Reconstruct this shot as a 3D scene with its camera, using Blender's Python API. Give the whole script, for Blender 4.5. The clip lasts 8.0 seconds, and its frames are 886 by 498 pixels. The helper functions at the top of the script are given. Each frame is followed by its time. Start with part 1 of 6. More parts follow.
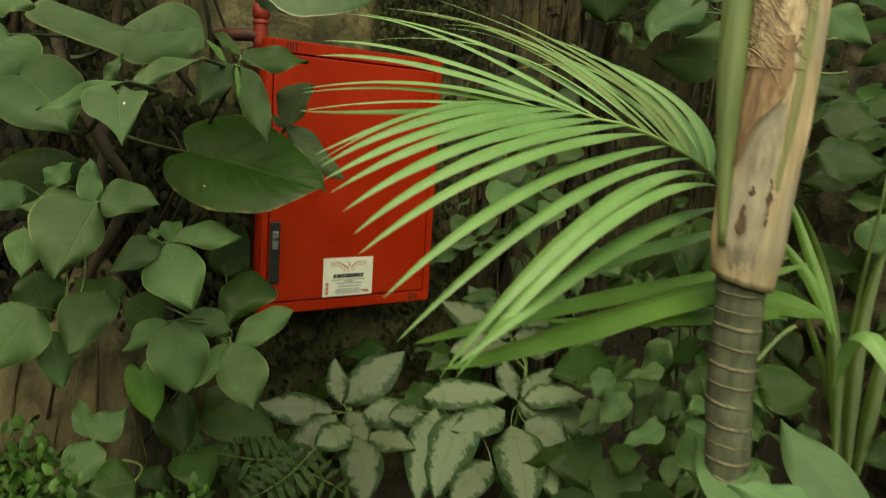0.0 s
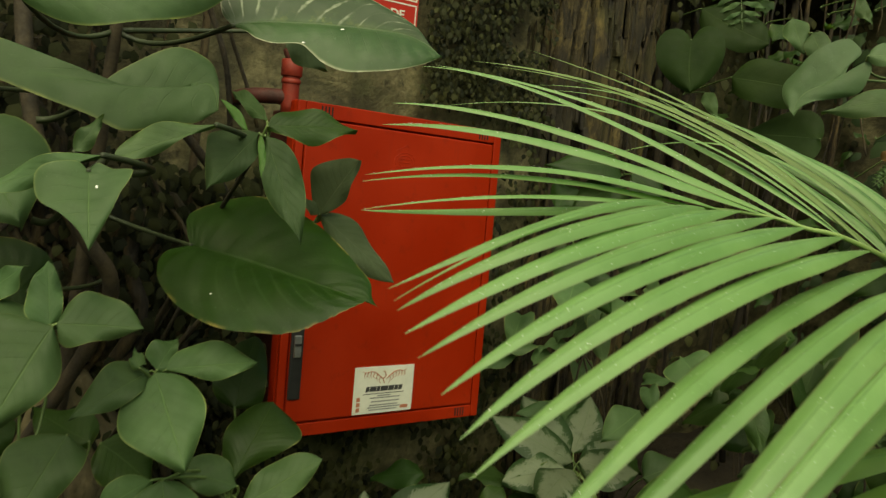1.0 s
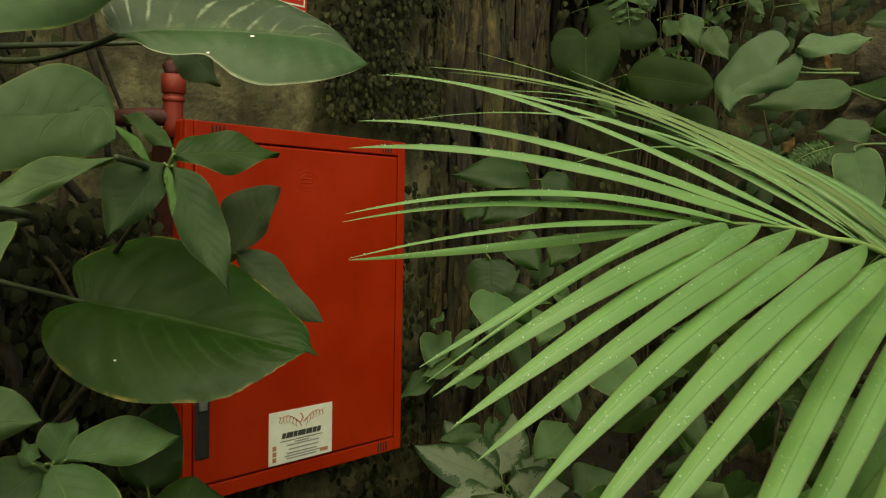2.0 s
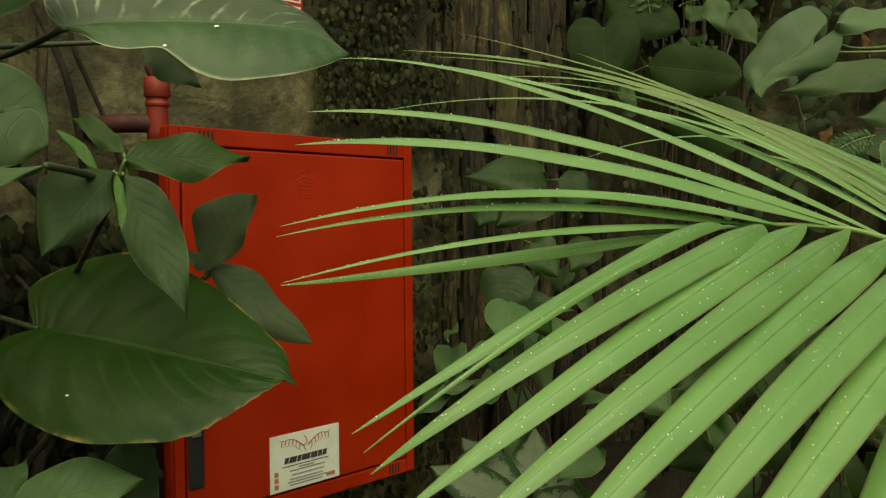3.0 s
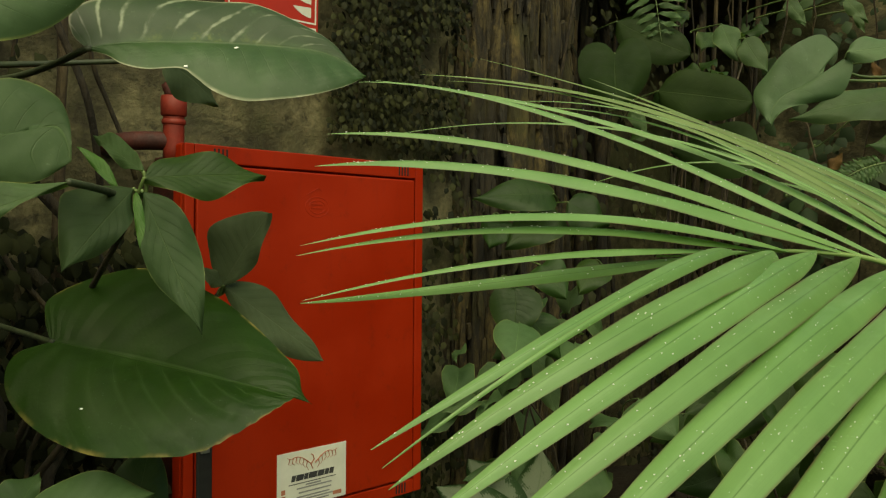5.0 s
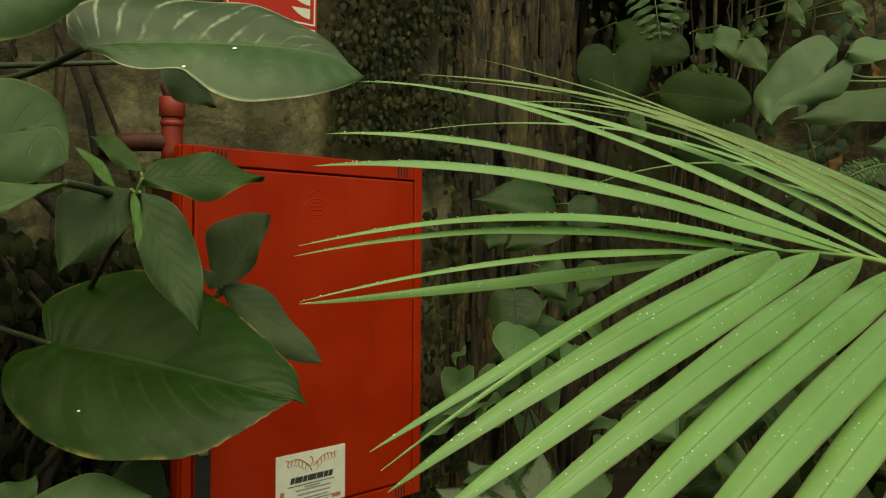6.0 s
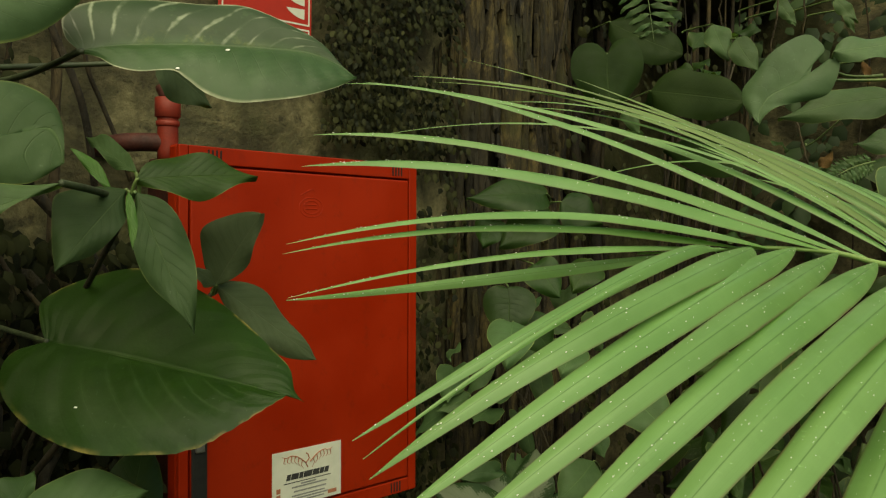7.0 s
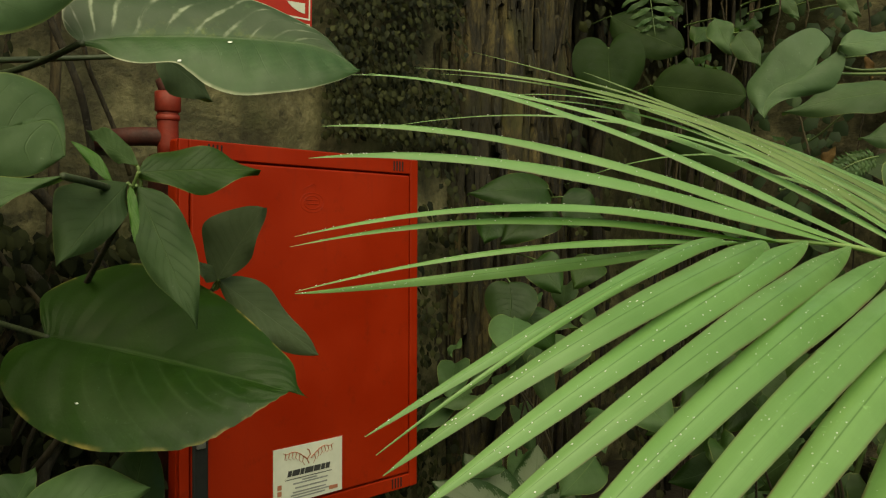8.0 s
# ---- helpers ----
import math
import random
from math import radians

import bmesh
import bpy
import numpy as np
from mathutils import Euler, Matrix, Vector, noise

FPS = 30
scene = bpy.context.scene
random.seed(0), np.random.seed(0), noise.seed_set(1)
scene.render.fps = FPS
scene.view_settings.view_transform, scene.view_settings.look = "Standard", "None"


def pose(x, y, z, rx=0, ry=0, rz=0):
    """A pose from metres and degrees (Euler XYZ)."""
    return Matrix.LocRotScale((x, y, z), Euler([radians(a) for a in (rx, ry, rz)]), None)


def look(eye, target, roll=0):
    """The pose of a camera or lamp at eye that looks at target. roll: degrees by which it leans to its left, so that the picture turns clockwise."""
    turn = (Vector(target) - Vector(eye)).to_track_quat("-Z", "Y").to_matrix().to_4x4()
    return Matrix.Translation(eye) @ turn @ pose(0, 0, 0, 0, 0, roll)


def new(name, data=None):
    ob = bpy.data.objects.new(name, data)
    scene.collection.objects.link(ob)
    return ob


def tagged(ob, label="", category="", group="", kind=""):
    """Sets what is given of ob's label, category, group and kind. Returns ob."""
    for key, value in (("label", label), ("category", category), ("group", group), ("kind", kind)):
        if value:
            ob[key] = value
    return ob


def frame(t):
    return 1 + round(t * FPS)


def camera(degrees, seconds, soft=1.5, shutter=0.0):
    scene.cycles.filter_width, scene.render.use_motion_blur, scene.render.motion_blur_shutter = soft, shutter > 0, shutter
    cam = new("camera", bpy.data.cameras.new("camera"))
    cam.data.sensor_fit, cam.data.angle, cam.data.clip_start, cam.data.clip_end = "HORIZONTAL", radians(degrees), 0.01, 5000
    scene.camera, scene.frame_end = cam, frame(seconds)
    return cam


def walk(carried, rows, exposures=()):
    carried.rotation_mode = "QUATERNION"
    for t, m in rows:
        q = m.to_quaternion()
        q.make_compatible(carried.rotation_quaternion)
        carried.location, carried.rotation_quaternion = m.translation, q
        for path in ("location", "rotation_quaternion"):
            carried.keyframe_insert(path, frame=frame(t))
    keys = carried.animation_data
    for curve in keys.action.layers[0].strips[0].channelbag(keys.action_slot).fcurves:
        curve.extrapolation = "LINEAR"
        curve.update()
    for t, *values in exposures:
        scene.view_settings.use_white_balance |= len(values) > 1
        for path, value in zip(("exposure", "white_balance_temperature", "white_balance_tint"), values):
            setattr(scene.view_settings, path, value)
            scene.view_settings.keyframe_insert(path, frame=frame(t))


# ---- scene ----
cam = camera(57.1, 8.0, soft=1.2, shutter=0.4)
PATH = [
    (0, (0.358, 0.373, 1.742), (-1.126, 1.649, 1.331), 4.6),
    (0.2, (0.276, 0.396, 1.739), (-1.215, 1.675, 1.365), 4.8),
    (0.5, (0.138, 0.469, 1.738), (-1.383, 1.725, 1.412), 5.5),
    (0.8, (0.018, 0.537, 1.748), (-1.533, 1.771, 1.477), 5.6),
    (1, (-0.045, 0.56, 1.746), (-1.578, 1.819, 1.491), 5.8),
    (1.2, (-0.105, 0.554, 1.746), (-1.573, 1.89, 1.504), 5.5),
    (1.5, (-0.176, 0.546, 1.75), (-1.532, 1.997, 1.51), 3.7),
    (1.7, (-0.203, 0.549, 1.753), (-1.516, 2.042, 1.535), 3.0),
    (2.8, (-0.275, 0.693, 1.747), (-1.617, 2.161, 1.539), 1.0),
    (3, (-0.283, 0.698, 1.748), (-1.645, 2.148, 1.541), 1.0),
    (3.5, (-0.28, 0.691, 1.75), (-1.652, 2.134, 1.563), 1.3),
    (4, (-0.283, 0.687, 1.749), (-1.655, 2.13, 1.569), 1.7),
    (4.5, (-0.279, 0.686, 1.75), (-1.657, 2.126, 1.583), 1.8),
    (6, (-0.283, 0.69, 1.748), (-1.661, 2.131, 1.595), 1.8),
    (6.5, (-0.276, 0.687, 1.748), (-1.652, 2.13, 1.594), 1.8),
    (7, (-0.266, 0.685, 1.749), (-1.641, 2.129, 1.592), 1.6),
    (7.5, (-0.271, 0.685, 1.747), (-1.643, 2.132, 1.587), 1.6),
    (8, (-0.277, 0.686, 1.746), (-1.648, 2.133, 1.58), 1.6),
]
walk(cam, [(t, look(eye, target, roll)) for t, eye, target, roll in PATH], [(0, 0.73, 8600, -8), (0.8, 0.62, 8600, -8), (2, 0.44, 8600, -8), (8, 0.42, 8600, -8)])

# ---- light ----
world = bpy.data.worlds.new("world")
scene.world = world
world.use_nodes = True
wn = world.node_tree
sky = wn.nodes.new("ShaderNodeTexSky")
sky.sky_type, sky.sun_disc = "NISHITA", False
sky.sun_elevation, sky.sun_rotation = radians(62), radians(200)
sky.air_density, sky.dust_density = 1.5, 4.0
wn.nodes["Background"].inputs["Strength"].default_value = 0.115
wn.links.new(sky.outputs[0], wn.nodes["Background"].inputs["Color"])
sun_data = bpy.data.lights.new("sun", "SUN")
sun_data.energy, sun_data.angle, sun_data.color = 2.7, radians(65), (1.0, 0.95, 0.80)
sun = new("sun", sun_data)
sun.matrix_world = look((2.2, -0.5, 5.6), (-0.9, 1.5, 1.2))


# ---- materials ----
def nodes_of(name):
    m = bpy.data.materials.new(name)
    m.use_nodes = True
    t = m.node_tree
    b = t.nodes["Principled BSDF"]
    return m, t, b


def nd(t, kind, **props):
    n = t.nodes.new(kind)
    for key, value in props.items():
        if key == "op":
            n.operation = value
        elif key == "scale":
            n.inputs["Scale"].default_value = value
        elif key == "detail":
            n.inputs["Detail"].default_value = value
        elif key == "rough":
            n.inputs["Roughness"].default_value = value
    return n


def put(t, socket, value):
    if isinstance(value, (int, float)):
        socket.default_value = value
    else:
        t.links.new(value, socket)


def calc(t, op, a, b=0.0, c=0.0):
    n = t.nodes.new("ShaderNodeMath")
    n.operation = op
    put(t, n.inputs[0], a)
    put(t, n.inputs[1], b)
    put(t, n.inputs[2], c)
    return n.outputs[0]


def span(t, value, a, b, lo=0.0, hi=1.0):
    n = t.nodes.new("ShaderNodeMapRange")
    n.interpolation_type = "SMOOTHSTEP"
    put(t, n.inputs["Value"], value)
    for key, x in (("From Min", a), ("From Max", b), ("To Min", lo), ("To Max", hi)):
        put(t, n.inputs[key], x)
    return n.outputs[0]


def colour(t, rgb):
    n = t.nodes.new("ShaderNodeRGB")
    n.outputs[0].default_value = (*rgb, 1)
    return n.outputs[0]


def mixed(t, factor, a, b, blend="MIX"):
    n = t.nodes.new("ShaderNodeMix")
    n.data_type, n.blend_type = "RGBA", blend
    put(t, n.inputs["Factor"], factor)
    for socket, x in ((n.inputs["A"], a), (n.inputs["B"], b)):
        t.links.new(colour(t, x) if isinstance(x, tuple) else x, socket)
    return n.outputs["Result"]


def noisy(t, scale, detail=4.0, rough=0.55, coords="Object", stretch=None):
    c = t.nodes.new("ShaderNodeTexCoord")
    n = nd(t, "ShaderNodeTexNoise", scale=scale, detail=detail, rough=rough)
    src = c.outputs[coords]
    if stretch:
        m = t.nodes.new("ShaderNodeMapping")
        m.inputs["Scale"].default_value = stretch
        t.links.new(src, m.inputs["Vector"])
        src = m.outputs[0]
    t.links.new(src, n.inputs["Vector"])
    return n.outputs["Fac"]


def bump(t, b, height, strength=0.3, distance=0.002):
    n = t.nodes.new("ShaderNodeBump")
    n.inputs["Strength"].default_value, n.inputs["Distance"].default_value = strength, distance
    t.links.new(height, n.inputs["Height"])
    t.links.new(n.outputs[0], b.inputs["Normal"])


def leaf_material(name, dark, light, vein, veins=9, slant=0.55, rough=0.42, through_light=0.25, patch=None, streak=None, edge=None, lines=0, sheen=0.3, rim_least=0.0, veined=1.0, ridges=None, torn=False):
    """A leaf: midrib and side veins along its own length and width, two scales of mottling, a little light let through."""
    m, t, b = nodes_of(name)
    uv = t.nodes.new("ShaderNodeUVMap")
    uv.uv_map = "leaf"
    s = t.nodes.new("ShaderNodeSeparateXYZ")
    t.links.new(uv.outputs[0], s.inputs[0])
    u = s.outputs[0]
    side = calc(t, "SUBTRACT", calc(t, "MULTIPLY", s.outputs[1], 2.0), 1.0)
    across = calc(t, "ABSOLUTE", side)
    info = t.nodes.new("ShaderNodeObjectInfo")
    rnd = info.outputs["Random"]
    big, fine = noisy(t, 14, 3), noisy(t, 90, 4)
    base = mixed(t, span(t, big, 0.3, 0.7), dark, light)
    base = mixed(t, calc(t, "MULTIPLY", fine, 0.35), base, dark)
    # side veins
    wob = calc(t, "MULTIPLY", noisy(t, 14, 2), 0.025)
    phase = calc(t, "MULTIPLY", calc(t, "SUBTRACT", calc(t, "ADD", u, wob), calc(t, "MULTIPLY", across, slant * 0.5)), veins)
    saw = calc(t, "ABSOLUTE", calc(t, "SUBTRACT", calc(t, "FRACT", phase), 0.5))
    sidevein = calc(t, "MULTIPLY", span(t, saw, 0.035, 0.0), span(t, across, 0.97, 0.3))
    midrib = span(t, across, 0.034, 0.008)
    if not lines:
        base = mixed(t, calc(t, "MULTIPLY", span(t, saw, 0.10, 0.45), 0.10 * max(veined, 0.4)), base, tuple(1.45 * q + 0.006 for q in light))
        base = mixed(t, span(t, noisy(t, 6.5, 4, 0.6), 0.50, 0.70, 0.0, 0.45), base, tuple(0.62 * q for q in dark))
    if lines:
        saw2 = calc(t, "ABSOLUTE", calc(t, "SUBTRACT", calc(t, "FRACT", calc(t, "MULTIPLY", across, lines)), 0.5))
        sidevein = span(t, saw2, 0.22, 0.0)
        midrib = calc(t, "MULTIPLY", span(t, across, 0.055, 0.016), span(t, noisy(t, 60, 3), 0.3, 0.5, 0.4, 1.0))
    if patch:
        fine_saw = calc(t, "ABSOLUTE", calc(t, "SUBTRACT", calc(t, "FRACT", calc(t, "MULTIPLY", phase, 1.9)), 0.5))
        band = calc(t, "ADD", calc(t, "MULTIPLY", calc(t, "SUBTRACT", fine_saw, 0.25), 0.35), calc(t, "MULTIPLY", calc(t, "SUBTRACT", noisy(t, 46, 4, 0.7), 0.5), 1.7))
        sil = span(t, calc(t, "ADD", across, band), 0.74, 0.56)
        base = mixed(t, sil, base, patch)
    if streak:
        n2 = noisy(t, 9, 3)
        upper = span(t, calc(t, "ADD", side, calc(t, "MULTIPLY", n2, 0.4)), 0.12, 0.45)
        mottle = calc(t, "MULTIPLY", calc(t, "MULTIPLY", span(t, noisy(t, 48, 4, 0.7), 0.46, 0.62), span(t, side, 0.55, 0.05)), span(t, side, -0.08, 0.08))
        mottle = calc(t, "MULTIPLY", mottle, calc(t, "MULTIPLY", span(t, u, 0.15, 0.28), span(t, u, 0.62, 0.42)))
        base = mixed(t, calc(t, "MULTIPLY", mottle, 0.7), base, (0.13, 0.17, 0.03))
        # upper half painted darker, as the half turned away from the sky
        base = mixed(t, calc(t, "MULTIPLY", upper, 0.75), base, tuple(0.55 * q for q in dark))
        # pale streaks painted in for glints along the side veins
        lit = calc(t, "MULTIPLY", span(t, calc(t, "ADD", saw, calc(t, "MULTIPLY", calc(t, "SUBTRACT", noisy(t, 70, 3), 0.5), 0.26)), 0.12, 0.0), upper)
        lit = calc(t, "MULTIPLY", calc(t, "MULTIPLY", lit, span(t, noisy(t, 22, 3), 0.40, 0.58, 0.05, 1.0)), span(t, u, 0.9, 0.55, 0.0, 0.85))
        base = mixed(t, lit, base, streak)
    base = mixed(t, calc(t, "MULTIPLY", sidevein, 0.20 * veined if not lines else 0.02), base, vein)
    base = mixed(t, calc(t, "MULTIPLY", midrib, 0.65), base, vein)
    if edge:
        rim = calc(t, "MULTIPLY", span(t, across, 0.95 if not lines else 0.85, 1.0), span(t, noisy(t, 30, 3), 0.45, 0.68, rim_least if not lines else 0.5, 1.0))
        base = mixed(t, rim, base, edge)
    if torn:
        # pale painted rib glints beside the midrib, and the torn margin's brown dried stretch
        rib = calc(t, "MULTIPLY", calc(t, "MULTIPLY", span(t, saw, 0.16, 0.0), span(t, side, -0.04, -0.14)), calc(t, "MULTIPLY", span(t, side, -0.95, -0.35), calc(t, "MULTIPLY", span(t, u, 0.22, 0.40), span(t, u, 0.95, 0.75))))
        base = mixed(t, calc(t, "MULTIPLY", rib, 0.30), base, (0.050, 0.085, 0.028))
        dried = calc(t, "MULTIPLY", calc(t, "MULTIPLY", span(t, across, 0.92, 0.985), span(t, side, 0.0, -0.4)), calc(t, "MULTIPLY", span(t, u, 0.62, 0.72, 0.0, 0.8), span(t, noisy(t, 70, 3), 0.42, 0.58)))
        base = mixed(t, dried, base, (0.17, 0.105, 0.035))
    spots = calc(t, "MULTIPLY", span(t, noisy(t, 230, 2, 0.6), 0.66, 0.74), span(t, noisy(t, 12, 3), 0.45, 0.65, 0.05, 0.4))
    base = mixed(t, spots, base, tuple(min(1.0, 1.6 * q + 0.05) for q in light))
    worn = noisy(t, 28, 5, 0.7)
    base = mixed(t, span(t, worn, 0.55, 0.72, 0.0, 0.35 if not lines else 0.12), base, tuple(0.55 * q for q in dark))
    base = mixed(t, span(t, worn, 0.42, 0.28, 0.0, 0.30 if not lines else 0.12), base, tuple(1.35 * q for q in light))
    hsv = t.nodes.new("ShaderNodeHueSaturation")
    t.links.new(base, hsv.inputs["Color"])
    put(t, hsv.inputs["Value"], span(t, rnd, 0, 1, 0.78, 1.22) if not lines else span(t, rnd, 0, 1, 0.93, 1.07))
    put(t, hsv.inputs["Hue"], calc(t, "ADD", 0.49, calc(t, "MULTIPLY", calc(t, "FRACT", calc(t, "MULTIPLY", rnd, 7.3)), 0.02 if not lines else 0.008)))
    t.links.new(hsv.outputs[0], b.inputs["Base Color"])
    put(t, b.inputs["Roughness"], span(t, noisy(t, 40, 4), 0.3, 0.7, rough - 0.07, rough + 0.1))
    b.inputs["Specular IOR Level"].default_value = sheen
    relief = calc(t, "SUBTRACT", calc(t, "MULTIPLY", fine, 0.25), calc(t, "ADD", calc(t, "MULTIPLY", sidevein, 0.6 * veined if not lines else 0.12), midrib))
    relief = calc(t, "ADD", relief, calc(t, "MULTIPLY", noisy(t, 42, 3, 0.6), 0.9 if not lines else 0.15))
    relief = calc(t, "ADD", relief, calc(t, "MULTIPLY", saw, 0.4 * (veined if ridges is None else ridges) if not lines else 0.0))
    bump(t, b, relief, 0.5 if not lines else 0.18, 0.002)
    tr = t.nodes.new("ShaderNodeBsdfTranslucent")
    t.links.new(mixed(t, 0.5, hsv.outputs[0], (0.16, 0.30, 0.03)), tr.inputs["Color"])
    mix = t.nodes.new("ShaderNodeMixShader")
    mix.inputs[0].default_value = through_light
    t.links.new(b.outputs[0], mix.inputs[1])
    t.links.new(tr.outputs[0], mix.inputs[2])
    t.links.new(mix.outputs[0], t.nodes["Material Output"].inputs["Surface"])
    return m


leaf_dark = leaf_material("dark_green_leaf", (0.015, 0.036, 0.007), (0.027, 0.058, 0.012), (0.050, 0.090, 0.024), 11, rough=0.46, edge=(0.20, 0.21, 0.06), sheen=0.22)
leaf_large = leaf_material("large_heart_leaf", (0.010, 0.027, 0.003), (0.021, 0.050, 0.007), (0.034, 0.066, 0.015), 14, rough=0.40, edge=(0.22, 0.17, 0.05), sheen=0.20, veined=0.12, ridges=1.8, torn=True)
leaf_shoot = leaf_material("matte_shoot_leaf", (0.022, 0.045, 0.015), (0.040, 0.074, 0.028), (0.070, 0.110, 0.045), 9, rough=0.62, edge=(0.16, 0.19, 0.07), sheen=0.2)
leaf_grey = leaf_material("dull_grey_leaf", (0.056, 0.080, 0.042), (0.084, 0.112, 0.062), (0.11, 0.14, 0.08), 9, rough=0.75, edge=(0.12, 0.13, 0.07), sheen=0.12)
leaf_mid = leaf_material("green_leaf", (0.042, 0.082, 0.029), (0.071, 0.125, 0.049), (0.10, 0.170, 0.060), 8, rough=0.55, sheen=0.24, edge=(0.24, 0.27, 0.08), veined=0.6, rim_least=0.35)
leaf_bright = leaf_material("fresh_green_leaf", (0.045, 0.125, 0.020), (0.08, 0.19, 0.033), (0.13, 0.26, 0.065), 8, rough=0.5)
# darker vine leaf: the far wall's shade is put into its green
leaf_deep_shade = leaf_material("shaded_vine_leaf", (0.014, 0.031, 0.006), (0.026, 0.050, 0.011), (0.056, 0.088, 0.028), 9, rough=0.62, sheen=0.14, veined=0.5)
leaf_dry = leaf_material("dry_leaf", (0.070, 0.036, 0.015), (0.150, 0.085, 0.036), (0.12, 0.08, 0.04), 7, rough=0.8, sheen=0.1)
leaf_pale = leaf_material("pale_green_leaf", (0.062, 0.122, 0.050), (0.096, 0.168, 0.072), (0.14, 0.22, 0.10), 7, rough=0.52, veined=0.3)
leaf_streaked = leaf_material("streaked_leaf", (0.026, 0.057, 0.017), (0.045, 0.088, 0.031), (0.085, 0.125, 0.060), 13, rough=0.40, sheen=0.34, streak=(0.26, 0.30, 0.20), edge=(0.42, 0.42, 0.28), rim_least=0.4, veined=0.25)
leaf_silver = leaf_material("silver_leaf", (0.016, 0.040, 0.012), (0.030, 0.062, 0.020), (0.10, 0.14, 0.075), 12, rough=0.5, patch=(0.128, 0.158, 0.098))
leaf_palm = leaf_material("palm_leaflet", (0.143, 0.296, 0.092), (0.195, 0.366, 0.130), (0.050, 0.11, 0.025), 4, rough=0.36, through_light=0.38, lines=5, edge=(0.12, 0.075, 0.045), sheen=0.5)
# leaflet green darkened: the upper frond's shadow is mixed into this colour
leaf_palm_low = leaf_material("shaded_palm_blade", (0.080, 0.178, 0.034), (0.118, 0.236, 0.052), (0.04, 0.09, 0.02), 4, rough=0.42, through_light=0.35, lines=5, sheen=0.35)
# duller olive copy: the top leaflets' light from behind is put into the colour
leaf_palm_olive = leaf_material("olive_palm_leaflet", (0.128, 0.216, 0.068), (0.178, 0.278, 0.098), (0.050, 0.10, 0.025), 4, rough=0.42, through_light=0.38, lines=5, edge=(0.12, 0.085, 0.045), sheen=0.35)
# far darker copy of the leaflet; the young palm's shade is in its colour
leaf_palm_shade = leaf_material("shaded_young_palm_blade", (0.034, 0.066, 0.011), (0.054, 0.096, 0.018), (0.05, 0.09, 0.018), 4, rough=0.45, through_light=0.3, lines=5)


def plain_material(name, a, b_col, scale=30, rough=0.6, metal=0.0, bumpy=0.2, stretch=None, depth=0.002, detail=5):
    m, t, b = nodes_of(name)
    big, fine = noisy(t, scale, detail, 0.6, stretch=stretch), noisy(t, scale * 7, 4, stretch=stretch)
    base = mixed(t, span(t, big, 0.3, 0.7), a, b_col)
    base = mixed(t, calc(t, "MULTIPLY", fine, 0.3), base, tuple(x * 0.5 for x in a))
    t.links.new(base, b.inputs["Base Color"])
    put(t, b.inputs["Roughness"], span(t, fine, 0.3, 0.7, rough - 0.06, min(1.0, rough + 0.1)))
    b.inputs["Metallic"].default_value = metal
    bump(t, b, calc(t, "ADD", big, calc(t, "MULTIPLY", fine, 0.4)), bumpy, depth)
    return m


def red_paint():
    m, t, b = nodes_of("red_enamel")
    big, fine, drip = noisy(t, 5, 4), noisy(t, 160, 4), noisy(t, 12, 4, stretch=(4, 4, 0.5))
    base = mixed(t, span(t, big, 0.35, 0.7), (0.252, 0.0122, 0.0022), (0.300, 0.0168, 0.0032))
    base = mixed(t, calc(t, "MULTIPLY", span(t, drip, 0.55, 0.8), 0.35), base, (0.19, 0.014, 0.006))
    grime = noisy(t, 26, 6, 0.7)
    base = mixed(t, span(t, grime, 0.54, 0.70, 0.0, 0.45), base, (0.175, 0.012, 0.003))
    base = mixed(t, calc(t, "MULTIPLY", span(t, fine, 0.66, 0.8), 0.3), base, (0.30, 0.06, 0.03))
    t.links.new(base, b.inputs["Base Color"])
    put(t, b.inputs["Roughness"], span(t, big, 0.3, 0.7, 0.42, 0.56))
    b.inputs["Specular IOR Level"].default_value = 0.18
    bump(t, b, fine, 0.14, 0.0006)
    return m


def wall_material():
    """Old rendered rubble: grey-brown lime, damp dark stains and green algae."""
    m, t, b = nodes_of("old_rubble_wall")
    big, mid, fine = noisy(t, 2.2, 5), noisy(t, 11, 6, 0.65), noisy(t, 60, 5, 0.65)
    streaks, pits, courses = noisy(t, 9, 5, 0.6, stretch=(1, 1, 0.18)), noisy(t, 34, 5, 0.7), noisy(t, 14, 4, 0.6, stretch=(0.5, 0.35, 1.6))
    base = mixed(t, span(t, mid, 0.32, 0.68), (0.036, 0.031, 0.014), (0.180, 0.155, 0.080))
    base = mixed(t, span(t, fine, 0.38, 0.66, 0.0, 0.7), base, (0.070, 0.064, 0.027))
    base = mixed(t, span(t, courses, 0.52, 0.66, 0.0, 0.6), base, (0.030, 0.026, 0.012))
    base = mixed(t, span(t, pits, 0.55, 0.68, 0.0, 0.75), base, (0.022, 0.018, 0.007))
    base = mixed(t, calc(t, "MULTIPLY", span(t, streaks, 0.5, 0.72), 0.6), base, (0.020, 0.015, 0.006))
    base = mixed(t, calc(t, "MULTIPLY", span(t, big, 0.48, 0.66), 0.6), base, (0.045, 0.055, 0.014))
    t.links.new(base, b.inputs["Base Color"])
    b.inputs["Roughness"].default_value = 0.9
    bump(t, b, calc(t, "SUBTRACT", calc(t, "ADD", mid, calc(t, "MULTIPLY", fine, 0.25)), calc(t, "MULTIPLY", pits, 0.5)), 0.7, 0.018)
    return m


